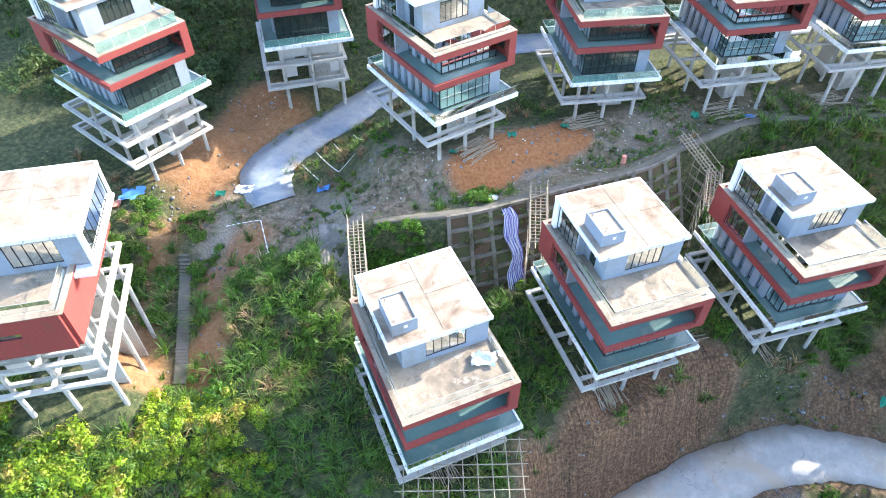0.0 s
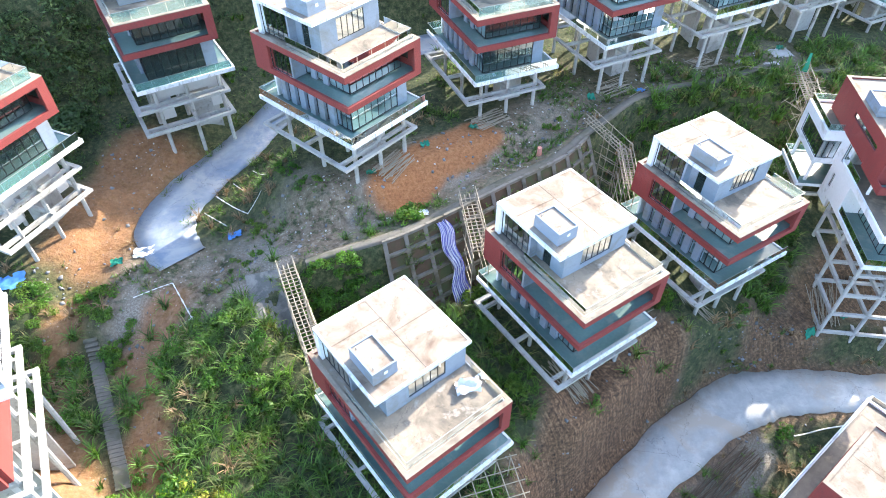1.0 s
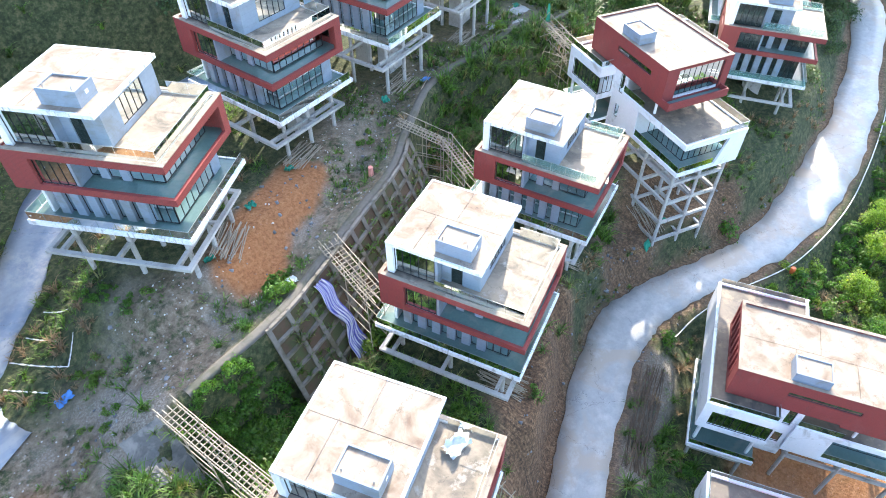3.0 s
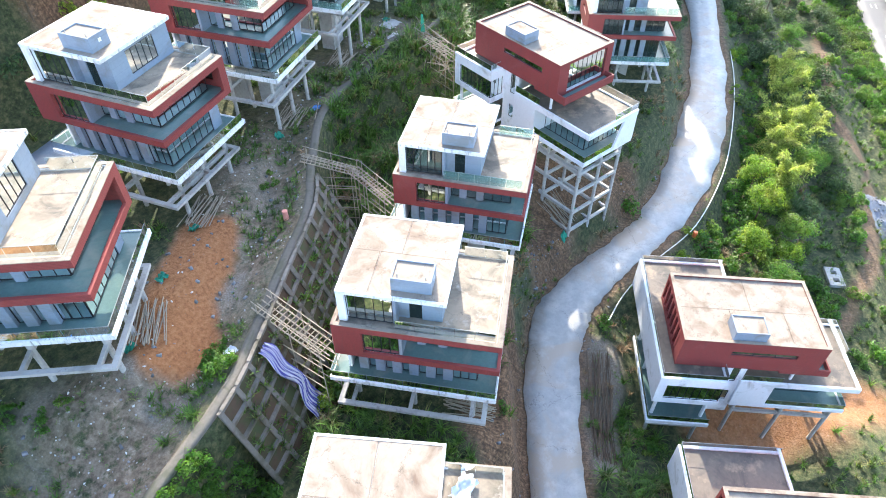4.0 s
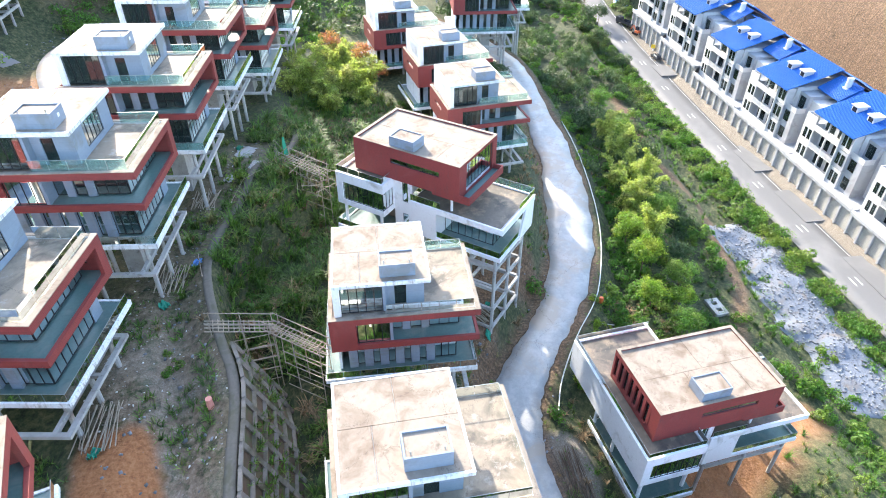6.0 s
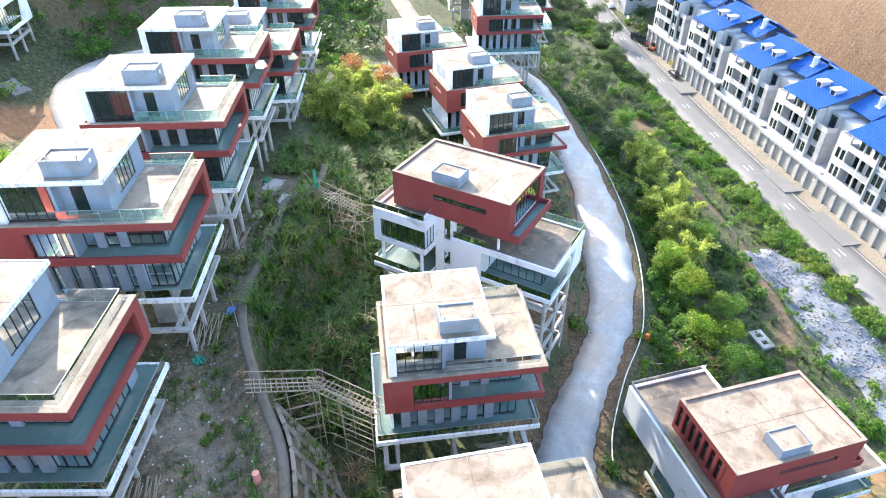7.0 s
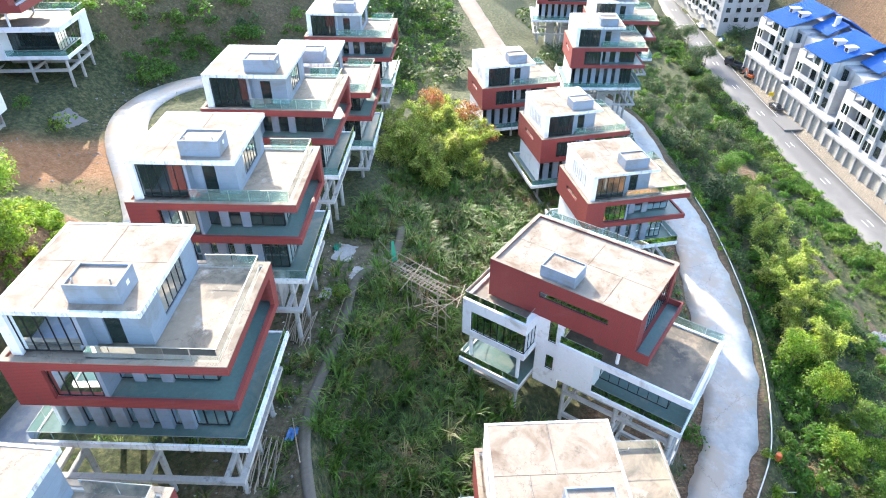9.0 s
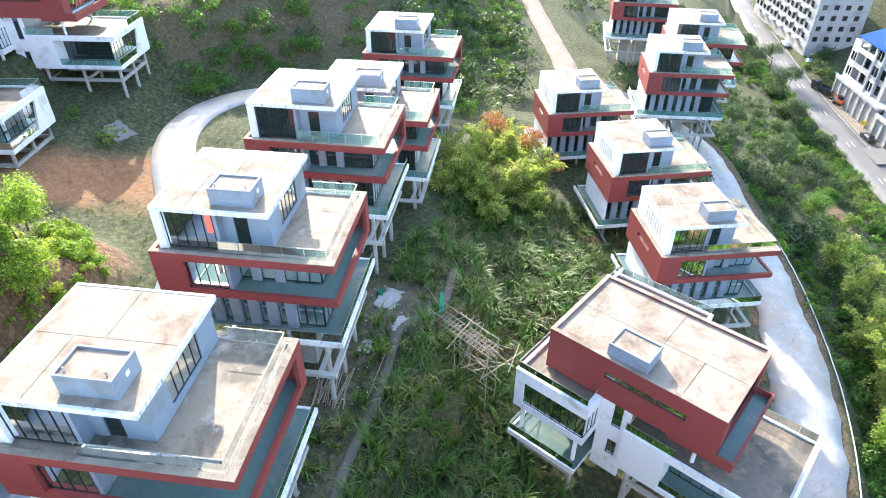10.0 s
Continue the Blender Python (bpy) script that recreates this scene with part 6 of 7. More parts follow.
def leaves(rs, n, r, flat, size, clumps=7, hollow=0.55):
    """Crown of single leaves gathered into clumps over an uneven mound of radius r."""
    V, Q = [], []
    cc = []
    for _ in range(clumps):
        a, e = rs.rand() * 6.283, rs.uniform(-0.15, 1.0)
        rr = r * rs.uniform(0.3, 0.8)
        cc.append((np.array([math.cos(a) * math.cos(e), math.sin(a) * math.cos(e), math.sin(e) * flat]) * rr + np.array([0, 0, r * flat * 0.45]), r * rs.uniform(0.28, 0.55)))
    for i in range(n):
        c, cr = cc[rs.randint(clumps)]
        d = rs.normal(size=3)
        d /= np.linalg.norm(d)
        if d[2] < -0.3:
            d[2] *= -0.6
        p = c + d * cr * (hollow + (1 - hollow) * rs.rand() ** 0.6)
        nrm = d + rs.normal(size=3) * 0.5 + np.array([0, 0, 0.5])
        nrm /= np.linalg.norm(nrm)
        t = np.cross(nrm, rs.normal(size=3))
        t /= np.linalg.norm(t) + 1e-9
        b = np.cross(nrm, t)
        s = size * rs.uniform(0.6, 1.25)
        k = len(V)
        V += [p - t * s, p - b * s * 0.42 + nrm * s * 0.12, p + t * s - nrm * s * 0.15, p + b * s * 0.42 + nrm * s * 0.12]
        Q.append((k, k + 1, k + 2, k + 3))
    return np.array(V), np.array(Q)


def culms(rs, n, h, spread, leaf):
    """Bamboo: arching stems, each with a plume of narrow leaves that thins to a drooping tip. Returns stems and leaves."""
    V, Q = [], []
    g = Geo()
    for _ in range(n):
        a, l = rs.rand() * 6.283, h * rs.uniform(0.55, 1.12)
        d = np.array([math.cos(a), math.sin(a), 0])
        out = spread * rs.uniform(0.25, 1.0)
        base = np.array([rs.normal(), rs.normal(), 0]) * 0.28 * spread
        at = lambda t: base + d * out * t ** 2.2 + np.array([0, 0, l * (t - 0.34 * t ** 4)])
        pts = [at(t) for t in np.linspace(0, 1, 7)]
        for p, q in zip(pts, pts[1:]):
            g.tube(p, q, 0.045, 0.03, 4)
        for _ in range(int(leaf * l)):
            t = rs.uniform(0.2, 1.0) ** 0.8
            o = rs.normal(size=3) * np.array([0.36, 0.36, 0.26]) * (1.2 - 0.95 * t)
            p = at(t) + o
            u = o / (np.linalg.norm(o) + 1e-6) * 0.8 + d * 0.5 + np.array([0, 0, -0.35])
            u /= np.linalg.norm(u)
            s = np.cross(u, rs.normal(size=3))
            s /= np.linalg.norm(s) + 1e-9
            L_, W_ = rs.uniform(0.3, 0.58), rs.uniform(0.045, 0.085)
            k = len(V)
            V += [p, p + u * L_ * 0.5 + s * W_, p + u * L_, p + u * L_ * 0.5 - s * W_]
            Q.append((k, k + 1, k + 2, k + 3))
    return g, np.array(V), np.array(Q)


def spread_out(name, shapes, xs, ys, sizes, mat, label, category, sink=0.08, stretch=None):
    """Many copies of a few shapes as one object of uncountable stuff."""
    if len(xs) == 0:
        return
    zs = lie(xs, ys)
    pick = RS.randint(len(shapes), size=len(xs))
    VV, QQ, off = [], [], 0
    for k, (v, q) in enumerate(shapes):
        idx = np.where(pick == k)[0]
        if not len(idx):
            continue
        a = RS.rand(len(idx)) * 6.283
        c, s = np.cos(a)[:, None], np.sin(a)[:, None]
        sc = sizes[idx][:, None]
        st = sc * (1 if stretch is None else stretch[idx][:, None])
        X = (v[:, 0] * c - v[:, 1] * s) * sc + xs[idx][:, None]
        Y = (v[:, 0] * s + v[:, 1] * c) * sc + ys[idx][:, None]
        Z = v[:, 2] * st + zs[idx][:, None] - sink * sc
        VV.append(np.stack([X, Y, Z], -1).reshape(-1, 3))
        QQ.append((q[None] + (np.arange(len(idx)) * len(v))[:, None, None] + off).reshape(-1, 4))
        off += len(v) * len(idx)
    ob = new(name, mesh_arrays(name, np.concatenate(VV), np.concatenate(QQ), mat))
    return tagged(ob, label, category, kind="stuff")


# house floors that plants keep out of
FOOT = [(x, y, radians(t), -0.5, 12.5, 0.0, 9.8) for x, y, z, t, lv in VILLAS] + [(-37.4, 37.6, radians(-77.7), -0.5, 12.5, 0.0, 9.8)]
FOOT += [(54.32, 53.66, radians(-112.4), -1.5, 19.5, -2, 9), (31.53, 19.06, radians(-66.8), -1.5, 19.5, -2, 14), (10.9, 8.8, radians(-65.8), -1.5, 19.5, -2, 14),
         (74.84, 132.41, radians(-74.7), -1.5, 19.5, -2, 14), (54.38, 129.71, radians(-73.3), -1.5, 19.5, -2, 14)]
FOOT += [(x, y, radians(196.4), -4.5, 18.8, -4.5, 19) for x, y, z in ROW] + [(279.5, 18.9, radians(196.4), -1, 45, -2, 16)]


def clear_of(x, y, margin=0.0):
    ok = np.ones(x.shape, bool)
    for hx, hy, a, u0, u1, v0, v1 in FOOT:
        dx, dy = x - hx, y - hy
        u, v = dx * math.cos(a) + dy * math.sin(a), -dx * math.sin(a) + dy * math.cos(a)
        ok &= ~((u > u0 - margin) & (u < u1 + margin) & (v > v0 - margin) & (v < v1 + margin))
    for line, half in ROADS:
        ok &= near_line(line, x, y)[0] > half + 0.25 + margin
    ok &= near_line(EDGE, x, y)[0] > 0.75
    ok &= near_line([(-28, 48.5, 0), (-27, 43, 0), (-25.7, 38.2, 0), (-24.4, 33, 0)], x, y)[0] > 1.15
    wall = (x > 0) & (x < 27) & (near_line(EDGE, x, y)[0] < 4.6) & (near_line(TOE, x, y)[0] < 3.6)
    return ok & ~wall


def lawn(x, y):
    """The mown-looking strip beside the access road."""
    d, _ = near_line(LOW_ROAD, x, y)
    return (x > 40) & (x < 112) & (d < 6.8 + 2.0 * (vnoise(x, y, 6, 61) - 0.5)) & (y < np.interp(x, LOW_ROAD[:, 0], LOW_ROAD[:, 1]))


def sow(x0, x1, y0, y1, per_m2, patch=7.0, seed=3, bare_ok=0.25, margin=0.0, cut=0.35):
    n = int((x1 - x0) * (y1 - y0) * per_m2)
    x, y = RS.uniform(x0, x1, n), RS.uniform(y0, y1, n)
    bare = fields(x, y)[0]
    keep = (RS.rand(n) > bare * (1 - bare_ok) / 1.0) & (vnoise(x, y, patch, seed) > cut) & ((bare < 0.35) | (RS.rand(n) < bare_ok)) & clear_of(x, y, margin) & ~lawn(x, y)
    return x[keep], y[keep]


TUFTS = [blades(RS, 22, 1.8, 1.3, 0.055, 3, 0.85) for _ in range(6)]
SMALL = [blades(RS, 9, 0.5, 0.4, 0.03, 2) for _ in range(4)]
BUSHES = [leaves(RS, 270, 1.0, 0.85, 0.14, 9) for _ in range(5)]
BIGBUSH = [leaves(RS, 560, 1.0, 0.95, 0.088, 14) for _ in range(4)]
FARBUSH = [leaves(RS, 180, 1.0, 0.9, 0.115, 10, 0.45) for _ in range(5)]


def sized(n, lo, hi):
    return lo + (hi - lo) * RS.rand(n) ** 1.6


# reeds over the near banks and the hollow
x, y = sow(-46, 30, 6, 50, 1.2, 9, 21, cut=0.16)
s = sized(len(x), 0.7, 1.6)
spread_out("reed_bank", TUFTS, x, y, s, M_GRASS, "tall arching green reeds over the near bank", "reeds")
x, y = sow(30, 96, 40, 72, 1.3, 8, 22, cut=0.1)
spread_out("reed_hollow", TUFTS, x, y, sized(len(x), 0.55, 2.1), M_GRASS, "dense green reeds filling the hollow", "reeds")
x, y = sow(-46, 95, 6, 72, 0.26, 6, 23, cut=0.42)
spread_out("dry_reeds", TUFTS, x, y, sized(len(x), 0.5, 1.2), M_DRY, "dry straw-coloured reed clumps", "reeds")
x, y = sow(20, 135, -14, 30, 0.4, 9, 24, cut=0.25)
spread_out("reed_slope", TUFTS, x, y, sized(len(x), 0.5, 1.1), M_GRASS, "green reeds on the slope below the road", "reeds")
x, y = sow(34, 78, 31, 42, 1.0, 5, 47, bare_ok=0.5, cut=0.3)
spread_out("reed_roadside", TUFTS, x, y, sized(len(x), 0.45, 1.0), M_GRASS, "low reeds on the bank above the road", "reeds")
x, y = sow(36, 76, 32, 42, 0.16, 5, 48, bare_ok=0.4, cut=0.4)
spread_out("bush_roadside", BUSHES, x, y, sized(len(x), 0.5, 1.2), M_BUSH, "green bushes on the bank above the road", "bushes")
# low grass where the ground is half bare
n = 12000
x, y = RS.uniform(-46, 112, n), RS.uniform(0, 112, n)
k = (vnoise(x, y, 4, 25) > 0.42) & clear_of(x, y, -1.0) & (fields(x, y)[1] < 0.3) & (fields(x, y)[3] < 0.6)
spread_out("low_grass", SMALL, x[k], y[k], sized(k.sum(), 0.6, 1.5), M_GRASS, "short rough grass on bare ground", "grass")
x, y = sow(-60, 44, 82, 112, 0.2, 8, 46, cut=0.2)
spread_out("reed_north", TUFTS, x, y, sized(len(x), 0.6, 1.4), M_GRASS, "rough green reeds behind the upper villas", "reeds")
n = 8000
x, y = RS.uniform(-26, 64, n), RS.uniform(49, 78, n)
k = (vnoise(x, y, 3.2, 52) > 0.56) & clear_of(x, y, -1.5) & (fields(x, y)[1] < 0.2)
spread_out("bench_grass", SMALL, x[k], y[k], sized(k.sum(), 0.8, 2.4), M_GRASS, "patches of rough grass on the bench", "grass")
x, y = sow(32, 94, 44, 70, 0.45, 5, 53, cut=0.45)
spread_out("reed_plumes", TUFTS, x, y, sized(len(x), 0.6, 1.3), M_DRY, "dry tan reeds among the green ones", "reeds")
# bushes
x, y = sow(-46, 30, 0, 50, 0.3, 8, 26, margin=0.6, cut=0.4)
spread_out("bush_bank", BUSHES, x, y, sized(len(x), 0.6, 1.6), M_BUSH, "leafy green bushes over the near bank", "bushes")
x, y = sow(34, 95, 40, 74, 0.12, 8, 27, margin=0.5, cut=0.45)
spread_out("bush_hollow", BUSHES, x, y, sized(len(x), 0.6, 1.5), M_BUSH, "green bushes among the reeds", "bushes")
x, y = sow(38, 230, -30, 36, 0.11, 11, 28, margin=0.5, cut=0.36)
spread_out("bush_slope", BUSHES, x, y, sized(len(x), 0.8, 2.1), M_BUSH, "green bushes on the slope above the street", "bushes")
x, y = sow(90, 250, 0, 56, 0.055, 14, 29, margin=0.8, cut=0.3)
spread_out("thicket", BIGBUSH, x, y, sized(len(x), 1.6, 3.8), M_DEEP, "dark green thicket beyond the red villas", "thicket")
# bright shrubs by the road, the lattice and on the sunny bank
def clump_at(name, spots, mat, shapes, lo, hi, label, cat="bushes"):
    xs, ys = [], []
    for cx, cy, r, n in spots:
        a, q = RS.rand(n) * 6.283, np.sqrt(RS.rand(n)) * r
        xs.append(cx + q * np.cos(a))
        ys.append(cy + q * np.sin(a))
    xs, ys = np.concatenate(xs), np.concatenate(ys)
    k = clear_of(xs, ys, 0.3)
    spread_out(name, shapes, xs[k], ys[k], sized(k.sum(), lo, hi), mat, label, cat)


clump_at("lattice_shrub", [(-4.5, 45.4, 2.6, 34), (-1.6, 45.9, 2.2, 28), (0.4, 46.4, 1.4, 12), (-3.5, 42.5, 2.4, 18), (-6.2, 46.3, 1.5, 10), (3.6, 51.0, 0.9, 7)], M_BUSH, BUSHES, 0.7, 1.5, "fresh green shrubs at the end of the lattice")
clump_at("sunny_shrub", [(-35, 26, 6, 90), (-27, 26.5, 5, 80), (-20, 27, 5, 70), (-30, 19, 6, 40), (-32, 24, 5, 40)], M_LIME, BUSHES, 0.7, 1.5, "sunlit yellow-green shrubs on the near bank")
clump_at("bench_weeds", [(-5, 59.5, 2.4, 26), (-11, 57, 1.5, 9), (-8, 62, 1.8, 9), (-1, 63, 1.8, 9), (6, 52.2, 1.2, 6), (-13, 52, 1.6, 8), (24, 63, 1.5, 7), (-25.5, 47, 1.8, 14)], M_BUSH, BUSHES, 0.25, 0.7, "low leafy weeds on the bench")
clump_at("trail_bushes", [(-27.5, 51.5, 2, 18), (-29.4, 46, 1.3, 12), (-25.9, 46, 1.2, 10), (-34, 48, 3, 24), (-29, 40.5, 1.2, 12), (-27.4, 36, 1.2, 12), (-32.5, 52, 2, 12), (-35, 43, 2.5, 16)], M_BUSH, BUSHES, 0.5, 1.2, "green bushes between the trail and the stone steps")
clump_at("road_shrub", [(46, 25, 2.0, 12), (53, 20.5, 3, 16), (95, 22.5, 3, 14), (106, 24, 3, 14), (-5, 62, 1.2, 4), (60, 20, 3, 8)], M_BRIGHT, BUSHES, 0.5, 1.1, "yellow-green shrubs beside the access road")
clump_at("upper_thicket", [(-34, 75, 6, 46), (-42, 79, 7, 50), (-50, 74, 6, 30), (-33, 84, 7, 50), (-42, 90, 7, 40), (-27, 92, 6, 34), (-16, 93, 6, 30), (-50, 84, 6, 30)], M_DEEP, FARBUSH, 1.2, 2.8, "dark green thicket behind the upper villas", "thicket")
clump_at("verge_bushes", [(p[0], p[1], 3.0, 17) for p in (along(STREET, d_) + np.array([-0.28, 0.96, 0]) * q_ for d_ in range(34, 190, 8) for q_ in (7.6, 11.0))],
         M_BUSH, FARBUSH, 0.9, 2.0, "dense green bushes along the street verge")
clump_at("mound_shrub", [(45, 97, 3, 40), (49, 98.5, 2.5, 24), (37, 97, 4, 60), (30, 95, 4, 40), (42, 93, 3, 20), (46, 92.5, 2.6, 26), (50, 95, 2.0, 14), (52, 100, 2.4, 18), (55, 103, 2.0, 10)], M_BRIGHT, BUSHES, 0.6, 1.5, "sunlit shrubs along the crest of the cut mound")
clump_at("slope_shrub", [(72, 16, 4, 22), (80, 15, 4, 22), (66, 13, 4, 20), (88, 17, 4, 18), (76, 10, 4, 18), (62, 17, 3, 12), (97, 16, 4, 16)], M_BUSH, BUSHES, 0.8, 1.7, "green shrubs among the bamboo")
# the hills behind
def hill(name, x0, x1, y0, y1, per, lo, hi, mat, seed, label, cut=0.3, bare_ok=0.3):
    x, y = sow(x0, x1, y0, y1, per, 22, seed, bare_ok, 1.0, cut)
    spread_out(name, FARBUSH, x, y, sized(len(x), lo, hi), mat, label, "woods")


hill("wood_north", -70, 40, 84, 112, 0.14, 1.4, 3.4, M_DEEP, 41, "green scrub on the hill behind the houses")
hill("wood_northeast", 40, 165, 112, 150, 0.2, 1.0, 2.8, M_BUSH, 42, "green scrub on the far hill", 0.22, 0.5)
hill("wood_saddle", 104, 190, 78, 116, 0.16, 1.0, 2.6, M_BUSH, 49, "dark green wood between the far hills", 0.25, 0.5)
hill("wood_east", 110, 420, 40, 110, 0.016, 2.0, 5.0, M_DEEP, 43, "far green scrub beyond the villas", 0.35)
hill("wood_south", 90, 420, -140, -52, 0.014, 1.4, 3.4, M_BUSH, 44, "green scrub on the cut hill behind the row houses", 0.55)
hill("wood_west", -110, -42, 0, 110, 0.02, 1.5, 4.0, M_BUSH, 45, "green scrub on the western slope")


def tree(x, y, h, r, leaf_mat, label, seed, n, size=0.155, group="trees"):
    rs = np.random.RandomState(seed)
    z = gz(x, y)
    t = thing("tree", pose(x, y, z), label, "tree", group)
    g = Geo()
    tip = Vector((rs.uniform(-0.3, 0.3), rs.uniform(-0.3, 0.3), h * 0.55))
    g.tube((0, 0, -0.4), tip * 0.5, 0.045 * h * 0.45, 0.03 * h * 0.45, 7).tube(tip * 0.5, tip, 0.03 * h * 0.45, 0.02 * h * 0.4, 7)
    for i in range(6):
        a = i * 1.05 + rs.uniform(-0.3, 0.3)
        s = tip * rs.uniform(0.5, 1.0)
        g.tube(s, s + Vector((math.cos(a) * r * 0.7, math.sin(a) * r * 0.7, h * rs.uniform(0.12, 0.36))), 0.05, 0.02, 5)
    part("trunk", g, M_TRUNK, t, "brown branching trunk")
    v, q = leaves(rs, n, r, (h * 0.5) / r, size, 26, 0.3)
    v = v + np.array([0, 0, h * 0.38])
    part("crown", mesh_arrays("crown", v, q, leaf_mat), None, t, "uneven leafy crown")
    return t


def bamboo(x, y, h, spread, n, label, seed, mat):
    rs = np.random.RandomState(seed)
    t = thing("bamboo_clump", pose(x, y, gz(x, y) - 0.2), label, "bamboo", "bamboo clumps")
    g, v, q = culms(rs, n, h, spread, 40)
    part("stem_mass", g, M_BAMLEAF, t, "slender green stems")["kind"] = "stuff"
    part("foliage", mesh_arrays("foliage", v, q, mat), None, t, "feathery pale green leaves")


for i, (x, y, h, sp) in enumerate(((103, 15.5, 8.5, 3.8), (98, 12, 9, 3.8), (88, 14, 8.5, 3.8), (93, 16, 8, 3.4), (79, 12, 8, 3.6), (110, 18, 7, 3.2), (84, 16, 7, 3.2), (104, 10, 7, 3.2))):
    bamboo(x, y, h * 1.1, sp * 1.1, 15, "tall feathery bamboo clump on the slope", 50 + i, M_BAMLEAF)
for i, (x, y, h, sp) in enumerate(((92, 71.5, 8.5, 3.6), (96, 68.5, 9, 3.6), (88, 68.5, 7.5, 3.4), (91, 65.5, 8, 3.4), (98.5, 66, 8.5, 3.4), (95, 74, 8, 3.2), (99.5, 71, 8.5, 3.4), (85, 66, 5.5, 3), (96, 63, 7, 3.2), (102, 68, 7.5, 3.0), (88.5, 73, 6, 3), (90, 62.5, 5, 2.8))):
    bamboo(x, y, h, sp * 1.1, 16, "pale bamboo clump in the hollow", 70 + i, M_BAMLEAF)
for i, (x, y, h, r, mat, label) in enumerate((
        (101.5, 70.5, 8.0, 2.6, M_AUTUMN, "small tree with red and orange autumn leaves"), (98.5, 61.5, 6.5, 2.2, M_AUTUMN, "small tree with rusty autumn leaves"),
        (101.5, 65, 7.5, 2.4, M_AUTUMN, "small tree with orange autumn leaves"),
        (70, 14.5, 7, 3.0, M_BRIGHT, "bright green tree below the road"), (76, 16.5, 6.5, 2.8, M_BRIGHT, "bright green tree below the road"),
        (84, 10, 7, 3.0, M_BUSH, "green tree below the road"), (68, 9, 6, 2.8, M_BUSH, "green tree below the road"), (62, 14, 5, 2.4, M_BRIGHT, "bright green tree near the pipe"),
        (64, 9.5, 4.5, 2.0, M_BRIGHT, "yellow-green tree above the manhole slab"), (92, 8, 6, 2.8, M_BUSH, "green tree above the rubble heap"),
        (74, 8.5, 6, 2.6, M_DEEP, "dark green tree on the slope"), (58, 10, 5, 2.6, M_BUSH, "green tree beside the white house"),
        (140, 24, 7, 3.2, M_DEEP, "dark green tree by the bend"), (152, 22, 8, 3.6, M_DEEP, "dark green tree by the street"), (165, 20, 8, 3.6, M_DEEP, "dark green tree by the street"),
        (186, 14, 8, 3.6, M_DEEP, "dark green tree by the street"), (205, 16, 9, 4.0, M_DEEP, "dark green tree by the street"), (222, 17, 9, 4.0, M_DEEP, "dark green tree by the street"),
        (212, 12.5, 7, 3.4, M_DEEP, "dark green tree by the street"), (128, 18, 6, 3.0, M_BUSH, "green tree on the slope"), (116, 14, 6, 2.8, M_BUSH, "green tree on the slope"),
        (34, 92.5, 7, 3.2, M_BRIGHT, "sunlit green tree on the cut mound"), (39, 94, 7, 3.2, M_BRIGHT, "sunlit green tree on the cut mound"), (29, 93, 7, 3.2, M_BRIGHT, "green tree on the cut mound"),
        (46, 96, 6, 3.2, M_BRIGHT, "bright green tree on the cut mound"), (43, 92.5, 5.5, 2.8, M_BRIGHT, "bright green tree at the mound's edge"), (50, 101.5, 5.5, 3.0, M_BRIGHT, "bright green tree behind the mound"), (53, 105, 5, 2.6, M_BUSH, "green tree behind the cut mound"), (41, 101, 6, 3.0, M_BRIGHT, "bright tree behind the cut mound"), (24, 92, 6, 2.8, M_BRIGHT, "sunlit green tree on the cut mound"), (37, 97.5, 4, 2.0, M_BRIGHT, "small sunlit tree on the cut mound"),
        (-20, 98, 8, 3.6, M_DEEP, "dark tree on the hill"), (-6, 98, 8, 3.6, M_DEEP, "dark tree on the hill"), (8, 100, 8, 3.4, M_DEEP, "dark tree on the hill"),
        (-38, 92, 8, 3.6, M_DEEP, "dark tree on the hill"), (-50, 84, 8, 3.6, M_DEEP, "dark tree on the hill"))):
    tree(x, y, h, r, mat, label, 90 + i, 1500 if mat is M_AUTUMN else 3400)

# weeds growing out of the rib lattice
V, Q = [], []
for i in range(260):
    p = wall_point(RS.uniform(0.3, WALL_LEN - 0.3), RS.uniform(0.05, 1.0))
    v, q = SMALL[i % len(SMALL)]
    v = v * RS.uniform(0.9, 2.2) + np.array([p.x, p.y - 0.12, p.z - 0.1])
    Q.append(q + sum(len(k) for k in V))
    V.append(v)
tagged(new("lattice_weeds", mesh_arrays("lattice_weeds", np.concatenate(V), np.concatenate(Q), M_GRASS)), "weeds growing between the concrete ribs", "weeds", kind="stuff")


# ---- rubble heap, litter and small things ----
def rocks(rs, n=6):
    out = []
    for _ in range(n):
        v = np.array([(x, y, z) for z in (-1, 1) for x, y in ((-1, -1), (1, -1), (1, 1), (-1, 1))], float)
        v = v * rs.uniform(0.5, 1.0, (8, 3)) * np.array([1, rs.uniform(0.5, 1), rs.uniform(0.35, 0.8)])
        q = np.array([(3, 2, 1, 0), (4, 5, 6, 7), (0, 1, 5, 4), (1, 2, 6, 5), (2, 3, 7, 6), (3, 0, 4, 7)])
        out.append((v, q))
    return out


